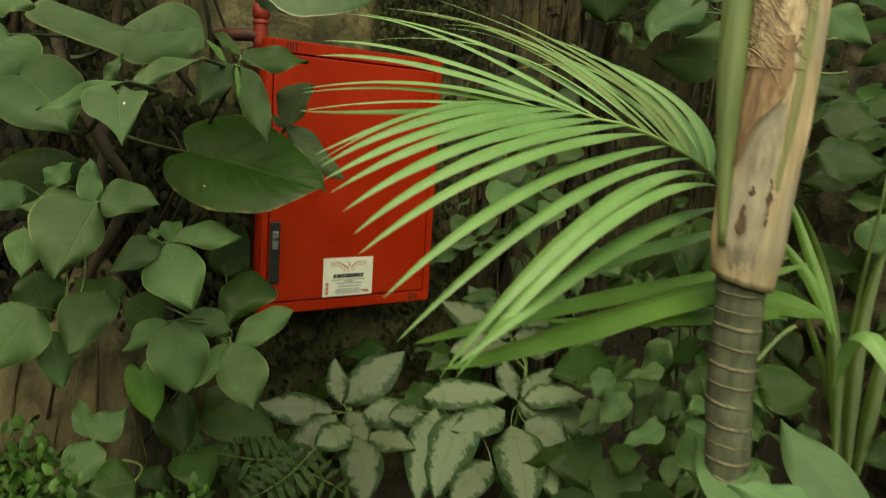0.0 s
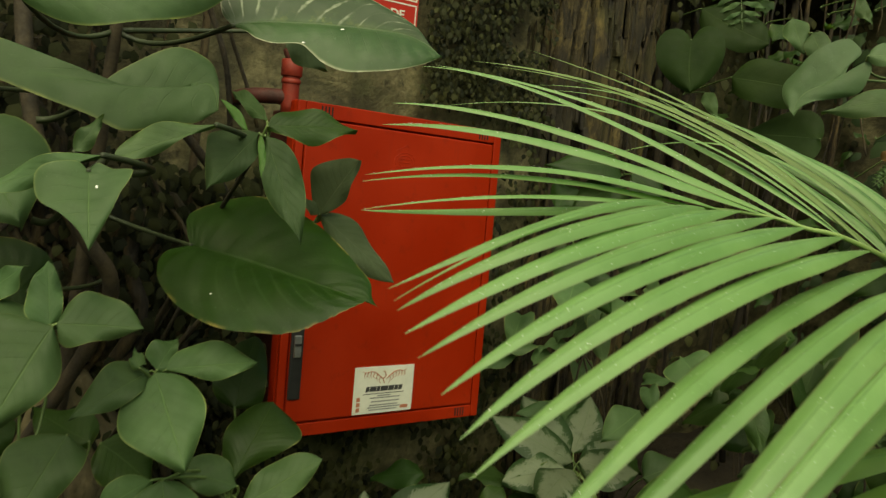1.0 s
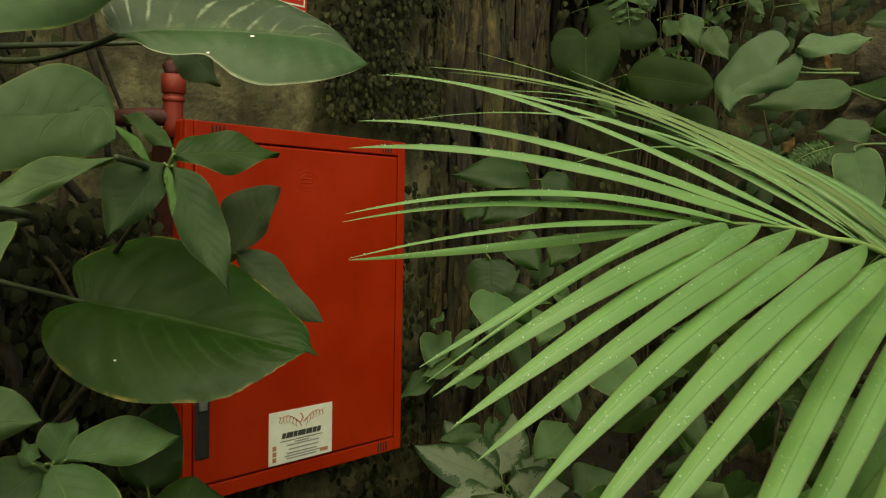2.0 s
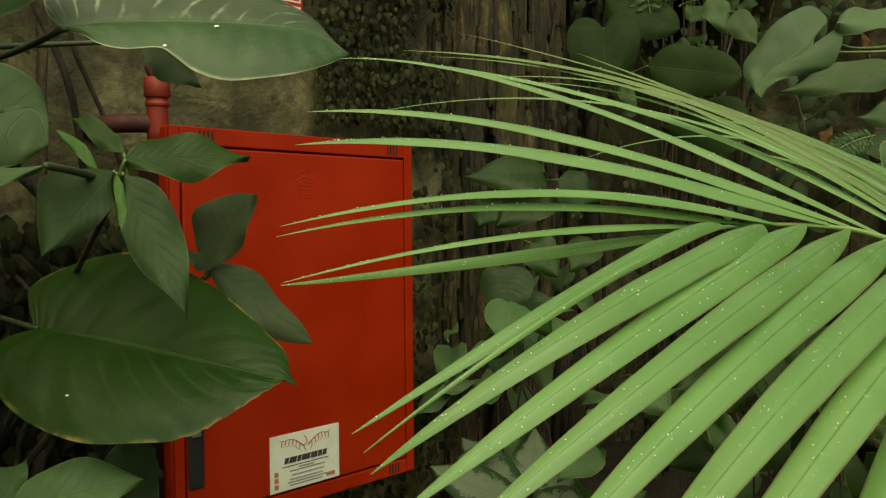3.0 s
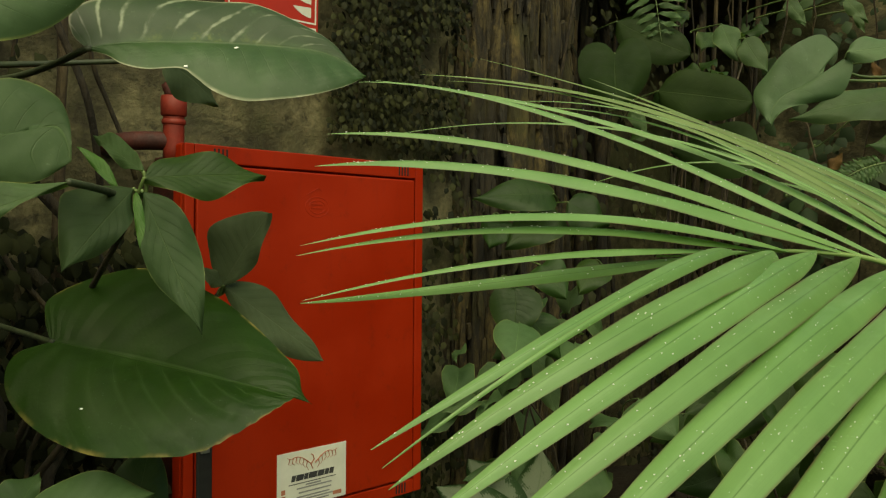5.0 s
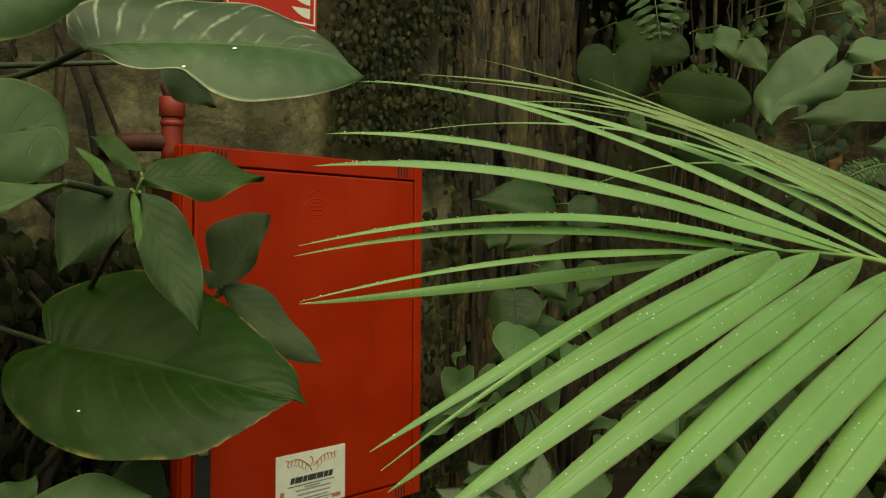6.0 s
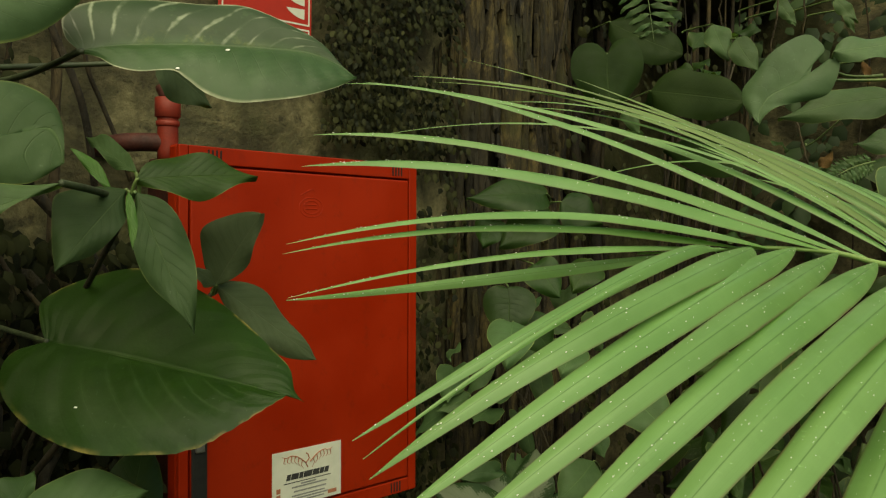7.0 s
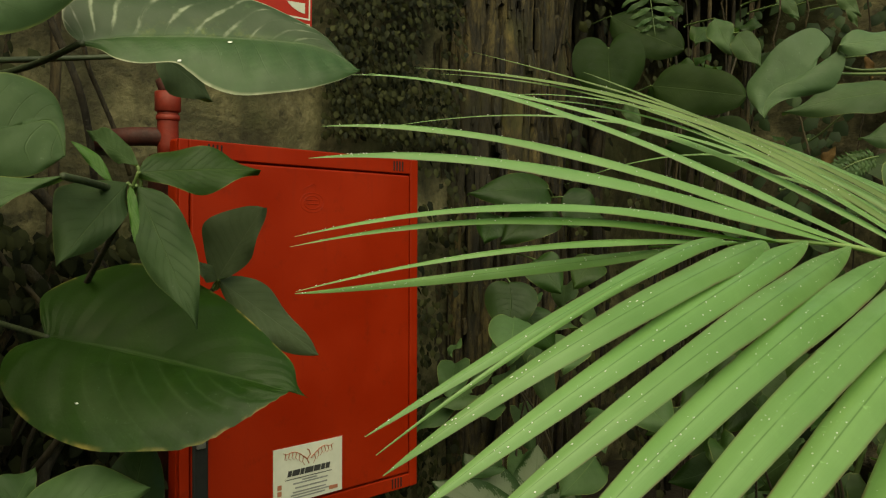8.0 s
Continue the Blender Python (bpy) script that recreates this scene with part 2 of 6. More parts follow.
def bark_material(name, dark, light, moss):
    m, t, b = nodes_of(name)
    grain, fine, spots = noisy(t, 26, 6, 0.65, stretch=(1, 1, 0.16)), noisy(t, 120, 5, stretch=(1, 1, 0.3)), noisy(t, 7, 4)
    info = t.nodes.new("ShaderNodeObjectInfo")
    base = mixed(t, span(t, grain, 0.36, 0.62), dark, light)
    base = mixed(t, span(t, fine, 0.45, 0.68, 0.0, 0.8), base, dark)
    flecks = noisy(t, 45, 4, 0.7, stretch=(1, 1, 0.6))
    base = mixed(t, span(t, flecks, 0.56, 0.70, 0.0, 0.7), base, tuple(min(1.0, 1.5 * q) for q in light))
    chips = noisy(t, 19, 6, 0.72, stretch=(1, 1, 0.5))
    base = mixed(t, span(t, chips, 0.52, 0.62, 0.0, 0.75), base, dark)
    base = mixed(t, calc(t, "MULTIPLY", span(t, spots, 0.48, 0.66), 0.6), base, moss)
    base = mixed(t, span(t, noisy(t, 4.5, 5, 0.65, stretch=(1, 1, 0.45)), 0.47, 0.62, 0.0, 0.75), base, dark)
    hsv = t.nodes.new("ShaderNodeHueSaturation")
    t.links.new(base, hsv.inputs["Color"])
    put(t, hsv.inputs["Value"], span(t, info.outputs["Random"], 0, 1, 0.7, 1.3))
    t.links.new(hsv.outputs[0], b.inputs["Base Color"])
    b.inputs["Roughness"].default_value = 0.88
    bump(t, b, calc(t, "SUBTRACT", calc(t, "ADD", calc(t, "ADD", grain, calc(t, "MULTIPLY", flecks, 0.8)), calc(t, "MULTIPLY", fine, 0.5)), chips), 0.9, 0.008)
    return m


enamel = red_paint()
rubble = wall_material()
pipe_red = plain_material("dull_red_paint", (0.17, 0.014, 0.006), (0.27, 0.022, 0.009), 24, 0.6, bumpy=0.3)
# rusty red, darkened so that the shade behind the cabinet is in the colour
rusty_red_shaded = plain_material("shaded_rusty_red_paint", (0.026, 0.004, 0.002), (0.072, 0.009, 0.004), 30, 0.7, bumpy=0.5)
bark = bark_material("fissured_bark", (0.009, 0.006, 0.0025), (0.084, 0.060, 0.020), (0.048, 0.044, 0.009))
tan_vine = bark_material("tan_vine_bark", (0.025, 0.017, 0.008), (0.095, 0.066, 0.030), (0.045, 0.042, 0.016))
stump_bark = plain_material("stump_bark", (0.036, 0.030, 0.014), (0.135, 0.108, 0.056), 13, 0.9, bumpy=0.9, stretch=(1, 1, 0.6), depth=0.012, detail=8)
root_bark = bark_material("root_bark", (0.008, 0.005, 0.002), (0.056, 0.037, 0.013), (0.028, 0.026, 0.007))
soil = plain_material("damp_soil", (0.018, 0.013, 0.008), (0.040, 0.030, 0.018), 9, 0.95, bumpy=0.9, depth=0.02)
slot_dark = plain_material("dark_slot", (0.010, 0.003, 0.002), (0.016, 0.004, 0.003), 60, 0.9)
black_plastic = plain_material("black_plastic", (0.012, 0.012, 0.013), (0.02, 0.02, 0.02), 60, 0.45)
steel = plain_material("worn_steel", (0.30, 0.31, 0.31), (0.42, 0.42, 0.41), 50, 0.38, 0.8)
paper = plain_material("white_vinyl", (0.60, 0.60, 0.52), (0.70, 0.70, 0.62), 8, 0.5, bumpy=0.03)
print_dark = plain_material("dark_print", (0.03, 0.03, 0.035), (0.05, 0.05, 0.05), 40, 0.6, bumpy=0.03)
print_rust = plain_material("rust_print", (0.36, 0.12, 0.07), (0.45, 0.17, 0.10), 40, 0.6, bumpy=0.03)
print_grey = plain_material("grey_print", (0.22, 0.22, 0.22), (0.30, 0.30, 0.30), 40, 0.6, bumpy=0.03)
sign_red = plain_material("red_sign", (0.40, 0.016, 0.008), (0.45, 0.022, 0.010), 6, 0.45, bumpy=0.03)
bank_rock = plain_material("mossy_bank_rock", (0.018, 0.016, 0.008), (0.105, 0.088, 0.052), 8, 0.92, bumpy=0.9, depth=0.03, detail=9)
stem_dark = plain_material("dark_leafstalk", (0.016, 0.024, 0.009), (0.036, 0.050, 0.018), 25, 0.6)
stem_green = plain_material("green_stem", (0.07, 0.12, 0.035), (0.12, 0.17, 0.05), 25, 0.5)
stem_brown = plain_material("woody_stem", (0.018, 0.013, 0.007), (0.058, 0.042, 0.022), 30, 0.8, bumpy=0.6, depth=0.004)
palm_green = plain_material("green_leafstalk", (0.085, 0.135, 0.040), (0.135, 0.195, 0.060), 12, 0.42, stretch=(3, 3, 0.3))
rachis_green = plain_material("yellowish_midrib", (0.15, 0.24, 0.07), (0.21, 0.31, 0.10), 25, 0.45)
palm_ring = plain_material("palm_ring_scar", (0.058, 0.057, 0.036), (0.160, 0.138, 0.082), 80, 0.8, bumpy=0.5)
palm_stem = plain_material("grey_palm_stem", (0.046, 0.053, 0.032), (0.108, 0.114, 0.070), 26, 0.72, bumpy=0.5, stretch=(2, 2, 0.4), depth=0.004)
fibre = plain_material("dry_palm_fibre", (0.20, 0.135, 0.082), (0.48, 0.375, 0.250), 45, 0.85, bumpy=0.4, stretch=(3, 3, 0.3))
inner_brown = plain_material("brown_inner_sheath", (0.10, 0.055, 0.028), (0.25, 0.155, 0.085), 45, 0.75, bumpy=0.5, stretch=(3, 3, 0.3))
drop_white = plain_material("dried_droplets", (0.80, 0.80, 0.74), (0.88, 0.88, 0.82), 60, 0.3, bumpy=0.05)

scar_brown = plain_material("brown_scar", (0.045, 0.024, 0.012), (0.11, 0.065, 0.035), 90, 0.85, bumpy=0.7)
sheath_grey = plain_material("grey_sheath", (0.17, 0.145, 0.105), (0.33, 0.285, 0.215), 30, 0.75, bumpy=0.5, stretch=(2, 2, 0.5))
streak_green = plain_material("green_streak", (0.15, 0.155, 0.062), (0.21, 0.20, 0.095), 40, 0.6, bumpy=0.3, stretch=(3, 3, 0.3))
stalk_green = plain_material("olive_leafstalk", (0.078, 0.112, 0.036), (0.140, 0.175, 0.065), 16, 0.5, bumpy=0.4, stretch=(4, 4, 0.25))


def sheath_material():
    """Dry papery leaf sheath: tan, with long fibres, grey bloom and brown scars."""
    m, t, b = nodes_of("dry_leaf_sheath")
    grain, big, spot = noisy(t, 40, 5, stretch=(2.5, 2.5, 0.2)), noisy(t, 9, 4), noisy(t, 24, 3, stretch=(1, 1, 0.6))
    base = mixed(t, span(t, grain, 0.3, 0.7), (0.27, 0.19, 0.105), (0.44, 0.34, 0.215))
    base = mixed(t, calc(t, "MULTIPLY", span(t, big, 0.45, 0.65), 0.6), base, (0.25, 0.225, 0.175))
    base = mixed(t, span(t, spot, 0.66, 0.72), base, (0.09, 0.05, 0.025))
    t.links.new(base, b.inputs["Base Color"])
    b.inputs["Roughness"].default_value = 0.7
    bump(t, b, grain, 0.5, 0.003)
    return m


sheath_dry = sheath_material()


# ---- building blocks ----
def part(name, bm, material, parent=None, label=""):
    mesh = bpy.data.meshes.new(name)
    bm.to_mesh(mesh)
    bm.free()
    mesh.materials.append(material)
    ob = new(name, mesh)
    if parent:
        ob.parent = parent
    return tagged(ob, label)


def smooth(ob):
    ob.data.polygons.foreach_set("use_smooth", [True] * len(ob.data.polygons))
    return ob


def thing(name, label, category, group="", at=(0, 0, 0)):
    ob = new(name)
    ob.empty_display_size = 0.05
    return tagged(ob, label, category, group)


def box(lo, hi, bevel=0.0, segments=2):
    bm = bmesh.new()
    bmesh.ops.create_cube(bm, size=1)
    for q in bm.verts:
        for i in range(3):
            q.co[i] = lo[i] + (q.co[i] + 0.5) * (hi[i] - lo[i])
    if bevel:
        bmesh.ops.bevel(bm, geom=bm.edges, offset=bevel, segments=segments, affect="EDGES", profile=0.5)
    return bm


def bezier(b, m, tip, k):
    """A point of the arc that starts at b, passes m half-way and ends at tip."""
    c = 2 * m - (b + tip) / 2
    return b * (1 - k) ** 2 + c * 2 * k * (1 - k) + tip * k * k


def smooth_line(points, steps=6):
    """A Catmull-Rom line through points."""
    p = [Vector(q) for q in points]
    p = [2 * p[0] - p[1]] + p + [2 * p[-1] - p[-2]]
    line = []
    for i in range(1, len(p) - 2):
        for j in range(steps):
            k = j / steps
            line.append(0.5 * (2 * p[i] + (p[i + 1] - p[i - 1]) * k + (2 * p[i - 1] - 5 * p[i] + 4 * p[i + 1] - p[i + 2]) * k * k
                               + (3 * p[i] - p[i - 1] - 3 * p[i + 1] + p[i + 2]) * k ** 3))
    return line + [p[-2]]


def tube(line, radius, sides=8, bm=None, flat=1.0, caps=True):
    """A tube along line; radius: a number or a function of 0..1 along it."""
    bm = bm or bmesh.new()
    line = [Vector(q) for q in line]
    rings, side = [], None
    for i, q in enumerate(line):
        way = (line[min(i + 1, len(line) - 1)] - line[max(i - 1, 0)]).normalized()
        if side is None:
            side = way.orthogonal().normalized()
        side = (side - way * side.dot(way)).normalized()
        other = way.cross(side)
        r = radius(i / (len(line) - 1)) if callable(radius) else radius
        rings.append([bm.verts.new(q + side * (r * math.cos(a)) + other * (r * flat * math.sin(a)))
                      for a in (2 * math.pi * j / sides for j in range(sides))])
    for a, b in zip(rings, rings[1:]):
        for j in range(sides):
            bm.faces.new((a[j], a[(j + 1) % sides], b[(j + 1) % sides], b[j]))
    if caps:
        bm.faces.new(list(reversed(rings[0])))
        bm.faces.new(rings[-1])
    return bm


def half_width(kind, u):
    if kind == "ovate":
        return (math.sin(math.pi * u ** 0.66) ** 0.85) * (1 - 0.45 * u ** 4)
    if kind == "lance":
        return math.sin(math.pi * u ** 0.80) ** 0.72
    return math.sin(math.pi * u ** 0.95) ** 0.55     # oblong


# shapes of some uneven leaves from stalk to tip, in leaf lengths: the midrib and the two edges
SAIL = (((0, 0), (0.12, 0.04), (0.31, 0.07), (0.51, 0.09), (0.67, 0.1), (0.82, 0.1), (0.93, 0.06), (1, 0)),
        ((0, 0), (-0.05, 0.05), (-0.06, 0.15), (0.03, 0.23), (0.2, 0.28), (0.42, 0.29), (0.58, 0.29), (0.76, 0.21), (0.88, 0.14), (0.96, 0.04), (1, 0)),
        ((0, 0), (0.06, -0.02), (0.12, -0.07), (0.2, -0.09), (0.31, -0.07), (0.36, -0.1), (0.43, -0.16), (0.53, -0.19), (0.66, -0.17), (0.78, -0.14), (0.9, -0.08), (1, 0)))
BROAD_HEART = (((0, 0), (1, 0)),
               ((0, 0), (-0.08, 0.09), (-0.12, 0.18), (-0.04, 0.32), (0.11, 0.44), (0.29, 0.43), (0.48, 0.36), (0.65, 0.27), (0.8, 0.18), (0.9, 0.12), (0.95, 0.04), (1, 0)),
               ((0, 0), (-0.07, -0.07), (-0.06, -0.16), (0.03, -0.27), (0.2, -0.36), (0.4, -0.39), (0.58, -0.34), (0.73, -0.28), (0.83, -0.17), (0.9, -0.07), (0.95, 0), (1, 0)))
SMALL_HEART = (((0, 0), (1, 0)),
               ((0, 0), (-0.08, 0.1), (-0.02, 0.24), (-0.05, 0.39), (-0.03, 0.48), (0.13, 0.43), (0.31, 0.33), (0.55, 0.23), (0.81, 0.1), (1, 0)),
               ((0, 0), (-0.11, -0.09), (-0.11, -0.25), (-0.06, -0.46), (0.04, -0.57), (0.24, -0.56), (0.41, -0.47), (0.57, -0.28), (0.79, -0.1), (1, 0)))
FOLDED = (((0, 0), (0.5, 0.02), (0.9, 0.25), (1, 0)),
          ((0, 0), (0.04, 0.14), (0.31, 0.38), (0.62, 0.56), (0.9, 0.52), (0.99, 0.32), (1, 0)),
          ((0, 0), (-0.33, 0.1), (-0.6, 0.2), (-0.85, 0.33), (-1.05, 0.1), (-0.95, -0.03), (-0.54, -0.16), (-0.1, -0.27), (0.2, -0.36), (0.6, -0.21), (0.81, -0.15), (1, 0)))
ARROW = (((0, 0), (0.3, -0.13), (0.6, -0.22), (0.85, -0.15), (1, 0)),
         ((0, 0), (-0.25, 0), (-0.46, 0.01), (-0.41, 0.16), (-0.23, 0.28), (0.01, 0.35), (0.22, 0.24), (0.41, 0.11), (0.64, -0.01), (0.86, -0.03), (1, 0)),
         ((0, 0), (-0.22, -0.13), (-0.5, -0.18), (-0.56, -0.35), (-0.5, -0.51), (-0.24, -0.62), (0.09, -0.69), (0.41, -0.66), (0.7, -0.62), (0.88, -0.43), (0.97, -0.16), (1, 0)))
OUTLINES = {"sail": SAIL, "broad_heart": BROAD_HEART, "small_heart": SMALL_HEART, "folded": FOLDED, "arrow": ARROW}


def along_outline(line, u):
    """A place on a smooth line through even steps of points."""
    f = min(u, 0.9999) * (len(line) - 1)
    i, k = int(f), f - int(f)
    p = [line[max(0, min(len(line) - 1, i + d))] for d in (-1, 0, 1, 2)]
    return [0.5 * (2 * p[1][c] + (p[2][c] - p[0][c]) * k + (2 * p[0][c] - 5 * p[1][c] + 4 * p[2][c] - p[3][c]) * k * k + (3 * p[1][c] - p[0][c] - 3 * p[2][c] + p[3][c]) * k ** 3) for c in (0, 1)]


def heart_edge(u, lobe, full=0.0):
    """The outline of a heart-shaped leaf from the notch round its lobe to the tip, in lengths and half widths."""
    if u < 0.45:
        p, k = ((0, 0.02), (-1.25 * lobe - 0.04, 0.10), (-1.15 * lobe - 0.06, 1.02), (0.26, 1.0)), u / 0.45
    else:
        p, k = ((0.26, 1.0), (0.58 + 0.10 * full, 0.98), (0.84 + 0.10 * full, 0.30 + 0.42 * full), (1.0, 0.0)), (u - 0.45) / 0.55
    c = ((1 - k) ** 3, 3 * k * (1 - k) ** 2, 3 * k * k * (1 - k), k ** 3)
    return sum(a * q[0] for a, q in zip(c, p)), sum(a * q[1] for a, q in zip(c, p))


def leaf_sheet(kind, length, width, droop, lobe=0.0, wave=0.006, fold=0.12, notch=0, nu=18, nv=8, full=0.0, sides=(1.0, 1.0), lobes=None, ribs=0.0, veins=11, left=None, right=None):
    """A leaf along +x from its stalk to its tip, its upper side towards +z. A blade has its own two sides: half width in lengths, place of the widest part, fullness."""
    bm = bmesh.new()
    uv = bm.loops.layers.uv.new("leaf")
    ph, grid = random.uniform(0, 6.3), []
    skew = random.uniform(-0.05, 0.05) if not lobes and kind != "blade" and kind not in OUTLINES else 0.0
    if kind == "blade":
        nu, nv, width = 24, 10, (left[0] + right[0]) * length
    elif kind in OUTLINES:
        nu, nv, width = 60, 14, (max(q[1] for q in OUTLINES[kind][1]) - min(q[1] for q in OUTLINES[kind][2])) * length
    if ribs:
        nu, nv = 72, 16
    for i in range(nu + 1):
        u = i / nu
        u = 1 - (1 - u) ** 1.15 if kind != "heart" else u
        row = []
        for j in range(nv + 1):
            s = 2 * j / nv - 1
            a = abs(s)
            if kind in OUTLINES:
                mid, rim = along_outline(OUTLINES[kind][0], u), along_outline(OUTLINES[kind][1 if s > 0 else 2], u)
                if notch and s < 0 and 0.60 < u < 0.93:
                    rim[1] += 0.016 * max(0.0, noise.noise(Vector((u * 60, 0.3, 0)))) + 0.008 * math.sin(u * 83) ** 2
                rim[1] *= 1 + 0.02 * math.sin(13 * u + ph)
                x, y = (length * (m + (r - m) * a) for m, r in zip(mid, rim))
                w = abs(rim[1] - mid[1]) * length
            else:
                if kind == "blade":
                    size, peak, blunt = left if s > 0 else right
                    w = max(math.sin(math.pi * u ** peak) ** blunt if 0 < u < 1 else 0.0, 0.006) * size * length
                else:
                    w = max(half_width(kind, u), 0.012) * width / 2
                x = length * (u - lobe * (1 - u) ** 3 * math.sin(math.pi * min(1.0, a ** 1.2 * 0.84)))
                if kind == "heart":
                    ox, oy = heart_edge(u, (lobes or (lobe, lobe))[0 if s > 0 else 1], full)
                    x = length * (u + (ox - u) * a ** 1.1)
                    w = oy * width / 2 * sides[0 if s > 0 else 1] + 0.0003
                w2 = w * (1 + 0.025 * math.sin(9 * u + ph + 3 * s))
                y = w2 * s + skew * length * math.sin(math.pi * u)
            z = 4 * droop * length * u * (1 - u) + fold * a * w + wave * a * a * math.sin(11 * u + ph + (1.7 if s > 0 else 0)) - (0.10 * width if kind not in OUTLINES else 0.15 * w) * a ** 3
            if ribs:
                z += (1.0 if s < 0 else 0.3) * (math.sin(math.pi * u) ** 1.5 if notch else 1.0) * ribs * abs(math.sin(math.pi * veins * (u - 0.20 * a))) ** 0.7 * min(1.0, 4 * a) * (1 - a ** 3)
            row.append((bm.verts.new((x, y, z)), (u, (s + 1) / 2)))
        grid.append(row)
    for i in range(nu):
        for j in range(nv):
            quad = (grid[i][j], grid[i + 1][j], grid[i + 1][j + 1], grid[i][j + 1])
            f = bm.faces.new([q[0] for q in quad])
            f.smooth = True
            for loop, q in zip(f.loops, quad):
                loop[uv].uv = q[1]
    return bm


def axes(base, along, normal):
    x = along.normalized()
    z = (normal - x * normal.dot(x)).normalized()
    return Matrix.Translation(base) @ Matrix((x, z.cross(x), z)).transposed().to_4x4()


def jitter(a):
    return Vector((random.uniform(-a, a), random.uniform(-a, a), random.uniform(-a, a)))


STALKS = {}


def leaf(plant, kind, material, base, tip, width, normal, droop=0.06, lobe=0.0, wave=0.006, fold=0.12, notch=0, **shape):
    """One leaf of a plant between two places, and its stalk to the plant's stem."""
    base, tip, normal = Vector(base), Vector(tip), Vector(normal)
    ob = part("leaf", leaf_sheet(kind, (tip - base).length, width, droop, lobe, wave, fold, notch, **shape), material, plant)
    ob.matrix_basis = axes(base, tip - base, normal)
    ob["stalk"] = 1
    STALKS.setdefault(plant.name, []).append((base, (tip - base).normalized(), (tip - base).length))
    return ob


def stem_and_stalks(plant, foot, node, radius=0.006, material=None, stalk_r=0.0022, clinging=None, stalk_material=None):
    """A stem from foot up to node behind the leaves, and a stalk from it to each leaf."""
    foot, node = Vector(foot), Vector(node)
    mid = foot.lerp(node, 0.55) + Vector((-0.05, 0.03, 0.02))
    line = smooth_line([foot, mid, node], 9)
    smooth(part("stem", tube(line, lambda k: radius * (1.2 - 0.6 * k), 8), material or stem_green, plant))
    for base, way, length in STALKS[plant.name]:
        low = min(line, key=lambda q: (q - base).length + 0.6 * max(0.0, q.z - base.z))
        if clinging:
            low = base + Vector(clinging) - way * 0.04
        if (low - base).length > 0.34:
            low = base - way * 0.06 + Vector((-0.14, 0.02, -0.05))
        gap = (base - low).length
        bend = low.lerp(base, 0.5) - way * 0.15 * gap + Vector((-0.05, 0.05, -0.02)) * min(1.0, gap * 4)
        arc = [bezier(low, bend, base, k / 8) for k in range(9)] + [base + way * 0.015 * length]
        smooth(part("leafstalk", tube(arc, lambda k: stalk_r * (1.25 - 0.4 * k), 6), stalk_material or stem_green, plant))


def arc(points, k):
    """A place on the arc through three or four points in even steps."""
    if len(points) == 3:
        return bezier(*points, k)
    a, b, c, d = points
    return a * ((1 - 3 * k) * (1 - 1.5 * k) * (1 - k)) + b * (9 * k * (1 - 1.5 * k) * (1 - k)) + c * (-4.5 * k * (1 - 3 * k) * (1 - k)) + d * (k * (1 - 3 * k) * (1 - 1.5 * k))


def blade_width(width, taper, k, peak):
    """Half the width of a leaflet: narrow at the midrib, widest before the middle, drawn out to the tip."""
    return width * 0.545 * (0.10 + 0.90 * math.sin(math.pi / 2 * min(1, k / peak)) ** 1.1) * max(0.0, 1 - k ** taper) ** 0.9


def leaflet(frond, material, base, mid, tip, width, normal, taper=3.5, peak=0.36):
    """A long folded blade of a palm frond, arched from the midrib over one or two places to its tip."""
    line = [Vector(q) for q in (base, *(mid if isinstance(mid[0], tuple) else (mid,)), tip)]
    n = Vector(normal)
    bm = bmesh.new()
    uv = bm.loops.layers.uv.new("leaf")
    nu, cols, grid = 30, (-1.0, -0.66, -0.33, 0.0, 0.33, 0.66, 1.0), []
    ph = random.uniform(0, 6.3)
    for i in range(nu + 1):
        k = i / nu
        q = arc(line, k)
        way = (arc(line, min(1, k + 0.02)) - arc(line, max(0, k - 0.02))).normalized()
        z = (n - way * n.dot(way)).normalized()
        y = z.cross(way)
        w = blade_width(width, taper, k, peak) * (1 + 0.02 * math.sin(17 * k + ph)) + 0.0002
        row = []
        for s in cols:
            lift = -0.45 * abs(s) ** 1.3 * w + 0.04 * w * math.sin(23 * k + ph) * s
            row.append((bm.verts.new(q + y * (s * w) + z * lift), (k, (s + 1) / 2)))
        grid.append(row)
    for i in range(nu):
        for j in range(len(cols) - 1):
            quad = (grid[i][j], grid[i + 1][j], grid[i + 1][j + 1], grid[i][j + 1])
            f = bm.faces.new([q[0] for q in quad])
            f.smooth = True
            for loop, q in zip(f.loops, quad):
                loop[uv].uv = q[1]
    ARCS.append((line, n, width, taper, peak))
    return part("leaflet", bm, material, frond)


ARCS = []

# ---- the setting ----
WALL_X = -1.80


